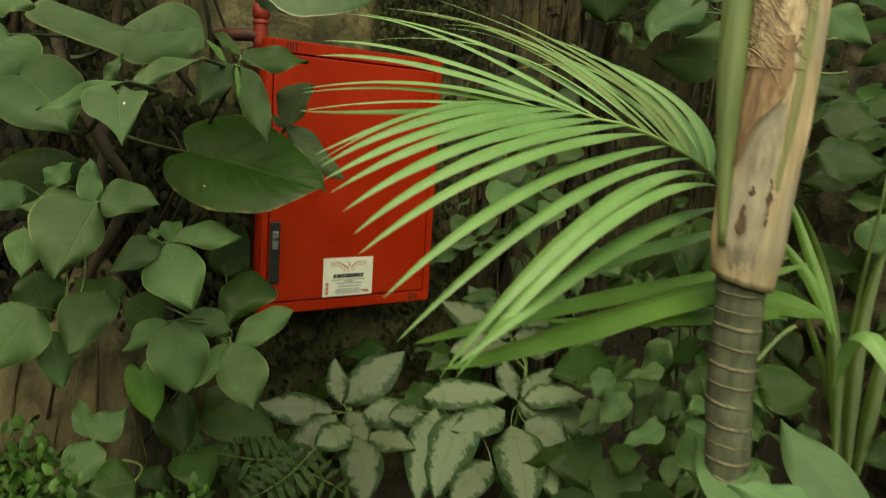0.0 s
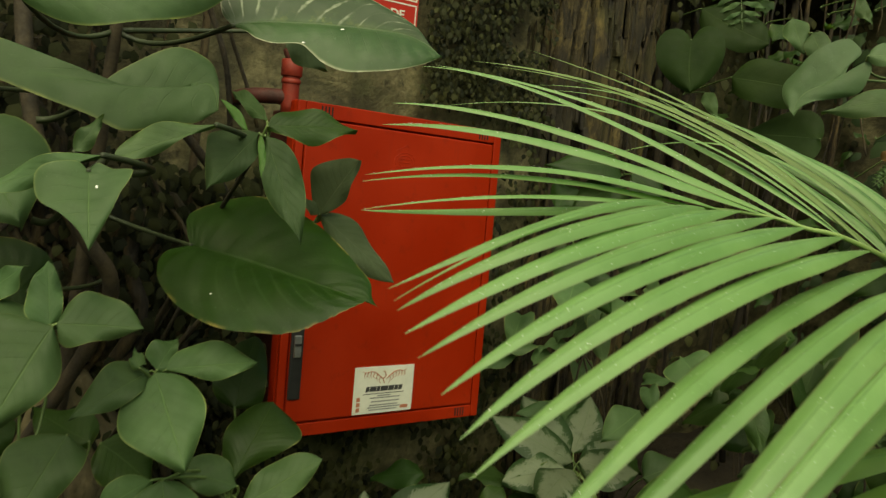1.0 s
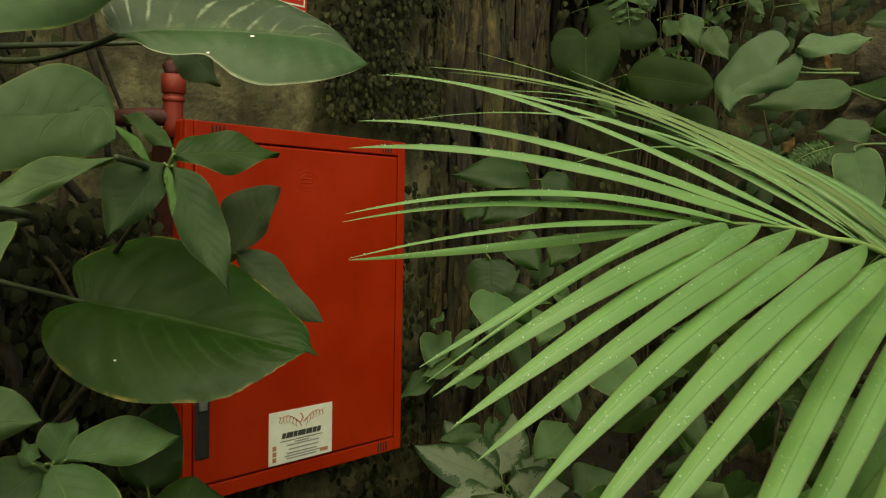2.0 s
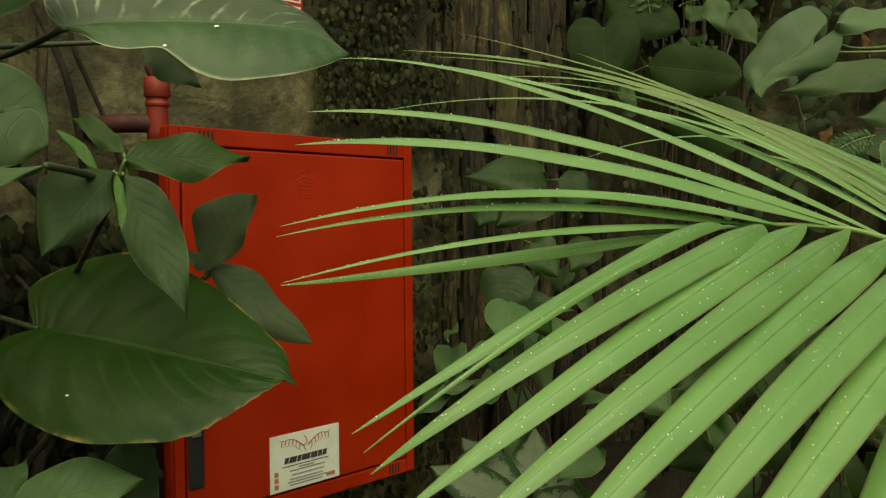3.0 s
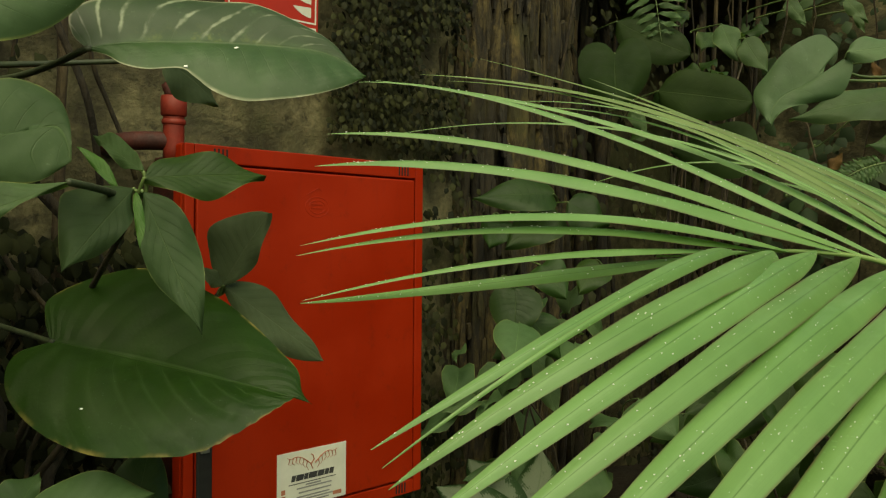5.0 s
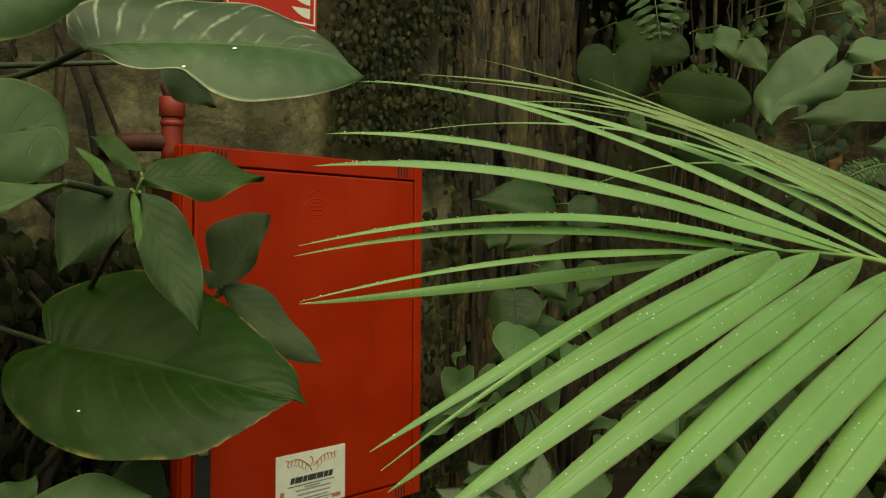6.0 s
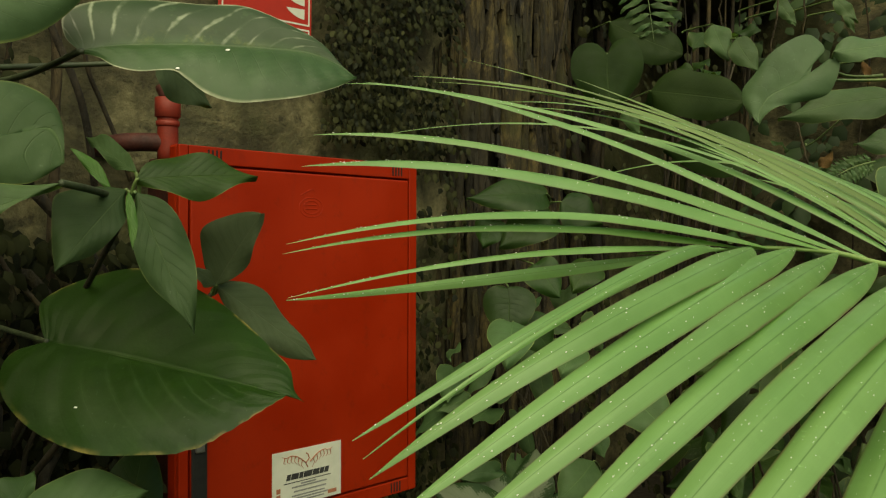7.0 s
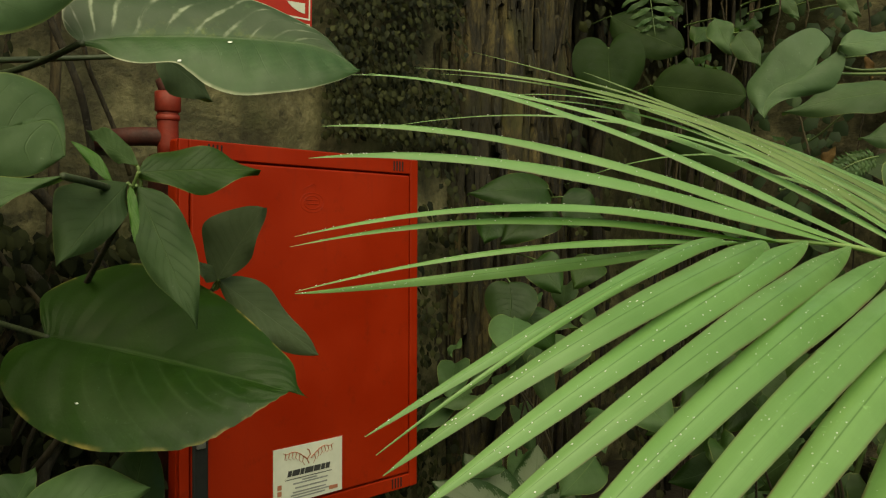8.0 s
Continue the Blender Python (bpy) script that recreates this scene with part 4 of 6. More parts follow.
leaf(shoot_side, "blade", leaf_mid, (-1.024, 0.803, 1.497), (-0.995, 0.894, 1.493), 0.1, (0.80, -0.23, 0.55), 0.03, left=(0.451, 0.80, 0.75), right=(0.262, 0.45, 1.00))
leaf(shoot_side, "blade", leaf_mid, (-1.024, 0.800, 1.496), (-0.990, 0.723, 1.379), 0.1, (0.84, -0.30, 0.45), 0.03, left=(0.250, 0.75, 1.45), right=(0.578, 0.65, 0.70))
leaf(shoot_side, "blade", leaf_mid, (-1.030, 0.798, 1.495), (-1.072, 0.803, 1.563), 0.1, (0.82, -0.23, 0.52), 0.03, left=(0.331, 0.55, 0.75), right=(0.193, 0.70, 0.65))
leaf(shoot_side, "ovate", leaf_mid, (-1.069, 0.799, 1.485), (-1.090, 0.695, 1.482), 0.085, (0.60, -0.29, 0.75), 0.04)
leaf(shoot_side, "ovate", leaf_mid, (-1.119, 0.744, 1.516), (-1.093, 0.783, 1.554), 0.044, (0.63, -0.72, 0.31), 0.04)
leaf(shoot_base, "blade", leaf_mid, (-1.105, 1.093, 1.179), (-1.089, 1.217, 1.239), 0.1, (0.68, -0.39, 0.63), 0.03, left=(0.256, 1.05, 0.60), right=(0.216, 0.75, 0.85))
leaf(shoot_base, "blade", leaf_mid, (-1.094, 1.079, 1.187), (-1.025, 1.099, 1.060), 0.1, (0.85, -0.34, 0.41), 0.03, left=(0.381, 0.80, 1.00), right=(0.330, 0.80, 0.85))
leaf(shoot_base, "blade", leaf_mid, (-1.103, 0.968, 1.245), (-1.057, 0.972, 1.112), 0.1, (0.90, -0.32, 0.30), 0.03, left=(0.376, 0.85, 0.60), right=(0.431, 0.85, 0.65))
leaf(shoot_base, "blade", leaf_mid, (-1.128, 1.093, 1.171), (-1.059, 0.980, 1.121), 0.1, (0.54, -0.04, 0.84), 0.03, left=(0.137, 1.00, 0.40), right=(0.185, 0.65, 1.05))
leaf(shoot_base, "blade", leaf_mid, (-1.135, 1.098, 1.198), (-1.171, 1.012, 1.228), 0.1, (0.80, -0.12, 0.59), 0.03, left=(0.254, 0.95, 0.90), right=(0.395, 0.85, 0.90))
leaf(shoot_base, "blade", leaf_dark, (-1.141, 1.091, 1.202), (-1.190, 1.178, 1.305), 0.1, (0.69, -0.36, 0.63), 0.03, left=(0.319, 1.15, 0.60), right=(0.478, 2.25, 0.80))
leaf(shoot_base, "blade", leaf_dark, (-1.238, 1.134, 1.285), (-1.280, 1.183, 1.392), 0.1, (0.76, -0.41, 0.50), 0.03, left=(0.367, 0.65, 0.60), right=(0.329, 0.55, 0.50))
leaf(shoot_base, "blade", leaf_mid, (-1.121, 0.960, 1.240), (-1.169, 0.887, 1.176), 0.1, (0.58, -0.72, 0.38), 0.03, left=(0.162, 0.90, 0.80), right=(0.256, 0.75, 1.25))
leaf(shoot_base, "ovate", leaf_dark, (-1.242, 0.925, 1.256), (-1.190, 0.992, 1.190), 0.092, (0.84, -0.07, 0.55), 0.03)
leaf(shoot_edge, "blade", leaf_mid, (-1.225, 0.874, 1.283), (-1.189, 0.796, 1.176), 0.1, (0.80, -0.33, 0.50), 0.03, left=(0.301, 0.50, 0.55), right=(0.445, 0.75, 0.90))
leaf(shoot_edge, "blade", leaf_mid, (-1.268, 0.787, 1.200), (-1.225, 0.794, 1.096), 0.1, (0.91, -0.21, 0.36), 0.03, left=(0.285, 0.70, 0.70), right=(0.299, 0.75, 0.65))
leaf(shoot_edge, "ovate", leaf_mid, (-1.211, 0.747, 1.269), (-1.219, 0.660, 1.154), 0.123, (0.75, -0.48, 0.45), 0.04)
leaf(shoot_edge, "ovate", leaf_dark, (-1.305, 0.769, 1.314), (-1.265, 0.789, 1.220), 0.098, (0.91, -0.12, 0.38), 0.02)
leaf(shoot_edge, "ovate", leaf_mid, (-1.173, 0.722, 1.430), (-1.115, 0.703, 1.354), 0.064, (0.76, -0.17, 0.63), 0.03)
leaf(shoot_edge, "ovate", leaf_dark, (-1.274, 0.919, 1.248), (-1.384, 0.862, 1.275), 0.086, (0.41, -0.41, 0.82), 0.02)
leaf(shoot_edge, "ovate", leaf_mid, (-1.240, 0.739, 1.494), (-1.251, 0.675, 1.450), 0.058, (0.75, -0.39, 0.53), 0.03)

# dark plants at the foot of the wall
leaf(foot_plant, "heart", leaf_bright, (-1.406, 1.011, 1.036), (-1.346, 1.020, 0.927), 0.086, (0.80, -0.22, 0.55), 0.02, lobe=0.15)
leaf(foot_plant, "heart", leaf_dark, (-1.403, 1.079, 0.941), (-1.341, 1.089, 0.827), 0.108, (0.85, -0.23, 0.48), 0.02, lobe=0.15)
leaf(foot_plant, "heart", leaf_dark, (-1.400, 1.198, 0.903), (-1.272, 1.293, 0.859), 0.145, (0.50, -0.32, 0.81), 0.02, lobe=0.15)
leaf(foot_plant, "heart", leaf_dark, (-1.401, 1.221, 0.928), (-1.440, 1.165, 0.857), 0.095, (0.50, -0.75, 0.42), 0.02)
leaf(foot_plant, "heart", leaf_dark, (-1.228, 1.048, 0.901), (-1.130, 1.050, 0.849), 0.103, (0.68, -0.23, 0.69), 0.02)
leaf(arrow_plant, "ovate", leaf_mid, (-1.173, 0.837, 1.000), (-1.127, 0.764, 0.923), 0.081, (0.73, -0.51, 0.45), 0.02)
leaf(arrow_plant, "ovate", leaf_mid, (-1.173, 0.837, 1.002), (-1.189, 0.907, 1.048), 0.066, (0.65, -0.26, 0.71), 0.02)
leaf(arrow_plant, "ovate", leaf_mid, (-1.177, 0.833, 1.005), (-1.255, 0.832, 1.064), 0.045, (0.55, -0.21, 0.81), 0.02)
leaf(arrow_plant, "ovate", leaf_dark, (-1.027, 0.865, 0.974), (-1.035, 0.778, 0.972), 0.126, (0.54, -0.05, 0.84), 0.02)

# silver-leaved aglaonema
leaf(aglaonema, "lance", leaf_silver, (-1.490, 1.633, 0.795), (-1.477, 1.832, 0.928), 0.130, (0.51, -0.56, 0.65), 0.04)
leaf(aglaonema, "lance", leaf_silver, (-1.482, 1.614, 0.802), (-1.563, 1.639, 0.908), 0.065, (0.70, -0.41, 0.59), 0.04)
leaf(aglaonema, "lance", leaf_silver, (-1.467, 1.580, 0.790), (-1.561, 1.389, 0.817), 0.104, (0.60, -0.22, 0.77), 0.04)
leaf(aglaonema, "lance", leaf_silver, (-1.449, 1.577, 0.788), (-1.407, 1.396, 0.706), 0.120, (0.50, -0.25, 0.82), 0.04)
leaf(aglaonema, "lance", leaf_silver, (-1.419, 1.644, 0.785), (-1.300, 1.791, 0.788), 0.109, (0.47, -0.41, 0.79), 0.04)
leaf(aglaonema, "lance", leaf_silver, (-1.427, 1.601, 0.800), (-1.320, 1.598, 0.756), 0.079, (0.30, -0.35, 0.89), 0.04)
leaf(aglaonema, "lance", leaf_silver, (-1.345, 1.569, 0.764), (-1.157, 1.483, 0.682), 0.118, (0.36, -0.30, 0.89), 0.04)
leaf(aglaonema, "lance", leaf_silver, (-1.337, 1.609, 0.758), (-1.200, 1.670, 0.767), 0.076, (0.16, -0.54, 0.83), 0.04)
leaf(aglaonema, "lance", leaf_silver, (-1.355, 1.564, 0.786), (-1.325, 1.440, 0.778), 0.098, (0.44, 0.07, 0.89), 0.04)
leaf(aglaonema_second, "lance", leaf_silver, (-1.347, 1.810, 0.831), (-1.215, 2.022, 0.845), 0.104, (0.52, -0.35, 0.78), 0.04)
leaf(aglaonema_second, "lance", leaf_silver, (-1.278, 1.798, 0.825), (-1.107, 1.613, 0.667), 0.105, (0.46, -0.40, 0.80), 0.04)
leaf(aglaonema_second, "lance", leaf_silver, (-1.216, 1.875, 0.827), (-1.080, 1.650, 0.684), 0.141, (0.43, -0.38, 0.82), 0.04)
leaf(aglaonema_second, "lance", leaf_silver, (-1.167, 1.968, 0.822), (-1.183, 1.781, 0.798), 0.105, (0.49, -0.16, 0.86), 0.04)
leaf(aglaonema_second, "lance", leaf_silver, (-1.320, 1.771, 0.806), (-1.331, 1.678, 0.803), 0.084, (0.55, -0.08, 0.83), 0.04)
leaf(aglaonema_second, "lance", leaf_silver, (-1.035, 1.797, 0.766), (-0.980, 1.619, 0.711), 0.094, (0.40, -0.33, 0.85), 0.04)
leaf(aglaonema_third, "lance", leaf_silver, (-1.214, 2.074, 0.804), (-1.142, 2.457, 0.675), 0.149, (0.66, 0.10, 0.74), 0.04)
leaf(aglaonema_third, "lance", leaf_silver, (-1.205, 2.087, 0.815), (-1.137, 2.290, 0.813), 0.092, (0.55, -0.17, 0.81), 0.04)
leaf(aglaonema_third, "lance", leaf_silver, (-1.148, 1.978, 0.784), (-0.921, 1.833, 0.675), 0.146, (0.29, -0.39, 0.87), 0.04)
leaf(aglaonema_third, "lance", leaf_silver, (-1.157, 2.044, 0.775), (-1.029, 2.107, 0.724), 0.138, (0.48, -0.44, 0.76), 0.04)
leaf(aglaonema_third, "lance", leaf_silver, (-1.241, 2.088, 0.805), (-1.344, 2.100, 0.913), 0.071, (0.65, -0.50, 0.57), 0.04)
leaf(aglaonema_third, "lance", leaf_silver, (-1.232, 2.103, 0.815), (-1.255, 2.268, 0.868), 0.086, (0.41, -0.28, 0.87), 0.04)
leaf(aglaonema_third, "lance", leaf_silver, (-1.049, 2.008, 0.740), (-0.910, 1.927, 0.685), 0.092, (0.33, -0.44, 0.84), 0.04)
leaf(aglaonema_fourth, "lance", leaf_silver, (-1.472, 2.265, 0.923), (-1.614, 2.197, 1.060), 0.125, (0.72, -0.42, 0.55), 0.04)
leaf(aglaonema_fourth, "lance", leaf_silver, (-1.468, 2.271, 0.931), (-1.522, 2.383, 1.064), 0.108, (0.44, -0.57, 0.70), 0.04)
leaf(aglaonema_fourth, "lance", leaf_silver, (-1.433, 2.233, 0.926), (-1.593, 2.062, 1.027), 0.119, (0.70, -0.27, 0.65), 0.04)
leaf(aglaonema_fourth, "lance", leaf_silver, (-1.423, 2.245, 0.928), (-1.316, 2.369, 0.913), 0.126, (0.54, -0.37, 0.76), 0.04)
leaf(aglaonema_fourth, "lance", leaf_silver, (-1.398, 2.195, 0.922), (-1.331, 2.014, 0.893), 0.121, (0.29, -0.08, 0.95), 0.04)
leaf(aglaonema_fourth, "lance", leaf_silver, (-1.415, 2.251, 0.913), (-1.421, 2.414, 0.983), 0.083, (0.39, -0.34, 0.85), 0.04)
leaf(aglaonema_fourth, "lance", leaf_silver, (-1.408, 2.184, 0.921), (-1.480, 2.017, 0.893), 0.125, (0.50, -0.33, 0.81), 0.04)

# leaves on the wall behind the palm frond
leaf(wall_vine, "heart", leaf_dark, (-1.467, 2.312, 1.735), (-1.573, 2.135, 1.720), 0.105, (0.64, -0.45, 0.63), 0.02)
leaf(wall_vine, "ovate", leaf_dark, (-1.442, 2.336, 1.716), (-1.364, 2.409, 1.664), 0.111, (0.74, -0.53, 0.41), 0.02)
leaf(wall_vine, "heart", leaf_dark, (-1.467, 2.338, 1.687), (-1.513, 2.190, 1.604), 0.119, (0.60, -0.52, 0.62), 0.02)
leaf(wall_vine, "heart", leaf_dark, (-1.453, 2.247, 1.566), (-1.374, 2.251, 1.493), 0.096, (0.49, -0.69, 0.54), 0.02)
leaf(wall_vine, "heart", leaf_dark, (-1.462, 2.166, 1.516), (-1.430, 2.122, 1.392), 0.124, (0.55, -0.71, 0.44), 0.02)
leaf(wall_vine, "ovate", leaf_dark, (-1.435, 2.189, 1.451), (-1.373, 2.243, 1.346), 0.097, (0.81, -0.54, 0.24), 0.02)
leaf(wall_vine, "heart", leaf_dark, (-1.374, 2.394, 1.566), (-1.381, 2.313, 1.501), 0.089, (0.48, -0.56, 0.67), 0.02)
leaf(wall_vine, "heart", leaf_dark, (-1.557, 2.219, 1.669), (-1.561, 2.185, 1.600), 0.089, (0.55, -0.74, 0.38), 0.02)
leaf(wall_vine, "heart", leaf_deep_shade, (-1.476, 2.567, 2.109), (-1.445, 2.551, 1.961), 0.190, (0.54, -0.81, 0.22), 0.01, lobe=0.30, full=0.3)
leaf(wall_vine, "blade", leaf_deep_shade, (-1.433, 2.723, 2.024), (-1.194, 2.790, 1.990), 0.1, (0.30, -0.89, 0.33), 0.02, left=(0.30, 0.80, 0.45), right=(0.269, 0.95, 0.40))
leaf(wall_vine, "oblong", leaf_deep_shade, (-1.636, 2.820, 2.251), (-1.438, 2.909, 2.149), 0.147, (0.52, -0.77, 0.37), 0.02)
leaf(wall_vine, "heart", leaf_deep_shade, (-1.208, 2.859, 1.868), (-1.421, 2.788, 1.863), 0.169, (0.27, -0.91, 0.34), 0.02)
leaf(wall_vine, "ovate", leaf_mid, (-1.508, 2.712, 1.978), (-1.444, 2.699, 1.905), 0.046, (0.31, -0.84, 0.44), 0.02)
leaf(wall_vine, "ovate", leaf_mid, (-1.204, 2.608, 2.161), (-1.146, 2.587, 2.065), 0.064, (0.32, -0.86, 0.39), 0.02)
leaf(wall_vine, "ovate", leaf_mid, (-1.140, 2.598, 2.119), (-1.073, 2.587, 2.033), 0.065, (0.29, -0.88, 0.36), 0.02)
leaf(wall_vine, "ovate", leaf_dark, (-1.260, 2.694, 2.160), (-1.258, 2.619, 2.106), 0.068, (0.51, -0.50, 0.70), 0.02)
leaf(wall_vine, "ovate", leaf_mid, (-1.055, 2.621, 2.204), (-0.997, 2.600, 2.137), 0.036, (0.17, -0.88, 0.43), 0.02)
leaf(wall_vine, "ovate", leaf_mid, (-0.956, 2.719, 2.209), (-0.898, 2.700, 2.148), 0.035, (0.12, -0.91, 0.40), 0.02)
leaf(wall_vine, "ovate", leaf_dry, (-0.916, 2.815, 2.073), (-0.892, 2.791, 2.008), 0.019, (0.19, -0.89, 0.41), 0.02)
leaf(wall_vine, "ovate", leaf_dry, (-0.954, 2.684, 1.814), (-0.935, 2.705, 1.853), 0.029, (0.25, -0.88, 0.38), 0.02)
leaf(wall_vine, "ovate", leaf_dry, (-0.936, 2.784, 1.946), (-0.927, 2.795, 1.974), 0.018, (0.24, -0.92, 0.32), 0.02)
leaf(wall_vine, "ovate", leaf_mid, (-1.063, 2.681, 2.193), (-1.026, 2.671, 2.145), 0.024, (0.22, -0.90, 0.38), 0.02)
leaf(wall_vine, "ovate", leaf_mid, (-0.946, 2.754, 2.189), (-0.918, 2.749, 2.129), 0.021, (0.28, -0.93, 0.23), 0.02)

# arrow-leaved plant beside the palm
leaf(arrowhead_plant, "arrow", leaf_pale, (-0.730, 1.963, 1.924), (-0.781, 1.913, 1.852), 0.1, (0.46, -0.76, 0.46), 0.02, wave=0.007, ribs=0.002, veins=5)
leaf(arrowhead_plant, "ovate", leaf_pale, (-0.698, 1.968, 1.962), (-0.610, 2.057, 1.985), 0.050, (0.50, -0.63, 0.59), 0.04)
leaf(arrowhead_plant, "ovate", leaf_mid, (-0.664, 2.165, 1.913), (-0.824, 2.088, 1.878), 0.077, (0.23, -0.77, 0.60), 0.02)
leaf(arrowhead_plant, "ovate", leaf_mid, (-0.627, 2.167, 1.843), (-0.708, 2.114, 1.835), 0.061, (0.36, -0.68, 0.64), 0.02)
leaf(arrowhead_plant, "ovate", leaf_mid, (-0.600, 2.321, 1.965), (-0.512, 2.388, 1.895), 0.094, (0.75, -0.62, 0.23), 0.02)
leaf(arrowhead_plant, "heart", leaf_mid, (-0.601, 1.976, 1.798), (-0.552, 1.926, 1.684), 0.078, (0.36, -0.79, 0.50), 0.02)

# broad dark leaves right of the cabinet
leaf(understorey_plant, "heart", leaf_dark, (-1.175, 2.444, 0.892), (-1.223, 2.208, 0.872), 0.170, (0.51, -0.21, 0.83), 0.02)
leaf(understorey_plant, "ovate", leaf_mid, (-1.332, 2.418, 0.885), (-1.261, 2.514, 0.932), 0.132, (0.41, -0.61, 0.68), 0.02)
leaf(understorey_plant, "heart", leaf_dark, (-0.879, 2.312, 0.929), (-0.889, 2.155, 0.823), 0.163, (0.38, -0.42, 0.83), 0.02)
leaf(understorey_plant, "heart", leaf_dark, (-0.977, 2.037, 0.797), (-0.834, 1.954, 0.737), 0.160, (0.33, -0.49, 0.81), 0.02)
leaf(understorey_plant, "ovate", leaf_mid, (-1.102, 2.347, 0.861), (-1.027, 2.343, 0.824), 0.080, (0.33, -0.59, 0.74), 0.02)
leaf(understorey_plant, "ovate", leaf_mid, (-1.317, 2.338, 1.095), (-1.306, 2.180, 1.042), 0.112, (0.52, -0.23, 0.82), 0.02)
leaf(understorey_plant, "heart", leaf_mid, (-1.427, 2.145, 1.440), (-1.361, 2.046, 1.360), 0.109, (0.45, -0.35, 0.82), 0.02)
leaf(understorey_plant, "heart", leaf_mid, (-1.275, 2.429, 1.246), (-1.151, 2.399, 1.185), 0.136, (0.22, -0.60, 0.76), 0.02)
leaf(understorey_plant, "heart", leaf_mid, (-1.394, 2.324, 1.377), (-1.337, 2.220, 1.321), 0.104, (0.38, -0.26, 0.89), 0.02)
leaf(understorey_plant, "ovate", leaf_dark, (-0.596, 2.380, 1.636), (-0.463, 2.510, 1.609), 0.131, (0.67, -0.50, 0.55), 0.02)
leaf(understorey_plant, "ovate", leaf_dark, (-0.660, 2.514, 1.716), (-0.538, 2.614, 1.715), 0.121, (0.63, -0.53, 0.57), 0.02)
leaf(understorey_plant, "heart", leaf_dark, (-0.587, 2.620, 1.363), (-0.593, 2.450, 1.345), 0.128, (0.47, -0.11, 0.88), 0.02)
leaf(understorey_plant, "heart", leaf_mid, (-0.473, 2.459, 1.482), (-0.418, 2.494, 1.392), 0.097, (0.67, -0.74, 0.13), 0.02)
leaf(understorey_plant, "heart", leaf_dark, (-0.568, 2.243, 1.055), (-0.476, 2.342, 1.066), 0.151, (0.44, -0.44, 0.79), 0.02)

# pale leaves at the foot of the palm
leaf(pale_plant, "heart", leaf_pale, (-0.054, 1.518, 1.190), (-0.189, 1.558, 1.269), 0.092, (0.60, -0.57, 0.57), 0.03, lobe=0.2)
leaf(pale_plant, "ovate", leaf_pale, (-0.068, 1.434, 1.221), (-0.146, 1.348, 1.236), 0.045, (0.46, -0.28, 0.84), 0.03)
leaf(pale_plant, "heart", leaf_mid, (-0.266, 1.500, 1.166), (-0.355, 1.576, 1.184), 0.095, (0.30, -0.55, 0.77), 0.02)
leaf(pale_plant, "ovate", leaf_mid, (-0.256, 1.504, 1.148), (-0.203, 1.486, 1.141), 0.068, (-0.02, -0.43, 0.90), 0.02)
leaf(pale_plant, "heart", leaf_pale, (-0.179, 1.471, 1.152), (-0.308, 1.523, 1.198), 0.090, (0.47, -0.56, 0.68), 0.02, lobe=0.2)
leaf(pale_plant, "ovate", leaf_mid, (-0.163, 1.460, 1.158), (-0.192, 1.520, 1.207), 0.039, (0.24, -0.53, 0.81), 0.02)
RACHIS = [(-0.565, 1.201, 1.704), (-0.544, 1.250, 1.705), (-0.522, 1.286, 1.708), (-0.500, 1.315, 1.708), (-0.475, 1.345, 1.705), (-0.454, 1.369, 1.698), (-0.432, 1.405, 1.692), (-0.404, 1.484, 1.666), (-0.371, 1.557, 1.624), (-0.333, 1.675, 1.522)]
frond = smooth(part("frond", tube(smooth_line(RACHIS, 5), lambda k: 0.0008 + 0.0028 * k, 8), rachis_green, palm))

# leaflets that hang towards the path
leaflet(frond, leaf_palm, (-0.542, 1.253, 1.705), (-0.623, 1.071, 1.686), (-0.647, 0.957, 1.681), 0.0125, (0.79, -0.31, 0.53), 0.9)
leaflet(frond, leaf_palm, (-0.536, 1.264, 1.707), (-0.594, 1.109, 1.706), (-0.654, 0.963, 1.681), 0.0098, (0.41, -0.23, 0.88), 1.2)
leaflet(frond, leaf_palm, (-0.536, 1.265, 1.704), ((-0.503, 1.144, 1.712), (-0.505, 1.025, 1.686)), (-0.541, 0.918, 1.633), 0.0100, (0.59, -0.16, 0.80))
leaflet(frond, leaf_palm, (-0.531, 1.272, 1.707), ((-0.503, 1.148, 1.709), (-0.501, 1.026, 1.685)), (-0.539, 0.923, 1.624), 0.0035, (0.78, -0.16, 0.61))
leaflet(frond, leaf_palm, (-0.520, 1.287, 1.708), ((-0.480, 1.159, 1.709), (-0.484, 1.027, 1.682)), (-0.530, 0.919, 1.618), 0.0172, (0.52, -0.21, 0.82))
leaflet(frond, leaf_palm, (-0.498, 1.317, 1.709), ((-0.471, 1.176, 1.703), (-0.473, 1.035, 1.671)), (-0.512, 0.915, 1.605), 0.0190, (0.51, -0.22, 0.83))
leaflet(frond, leaf_palm, (-0.476, 1.344, 1.706), ((-0.452, 1.193, 1.697), (-0.453, 1.041, 1.664)), (-0.492, 0.914, 1.592), 0.0198, (0.46, -0.23, 0.85))
leaflet(frond, leaf_palm, (-0.455, 1.367, 1.699), ((-0.433, 1.208, 1.690), (-0.439, 1.052, 1.651)), (-0.462, 0.914, 1.574), 0.0222, (0.44, -0.24, 0.87))
leaflet(frond, leaf_palm, (-0.432, 1.405, 1.693), ((-0.410, 1.231, 1.684), (-0.417, 1.062, 1.640)), (-0.438, 0.914, 1.550), 0.0238, (0.38, -0.26, 0.89))
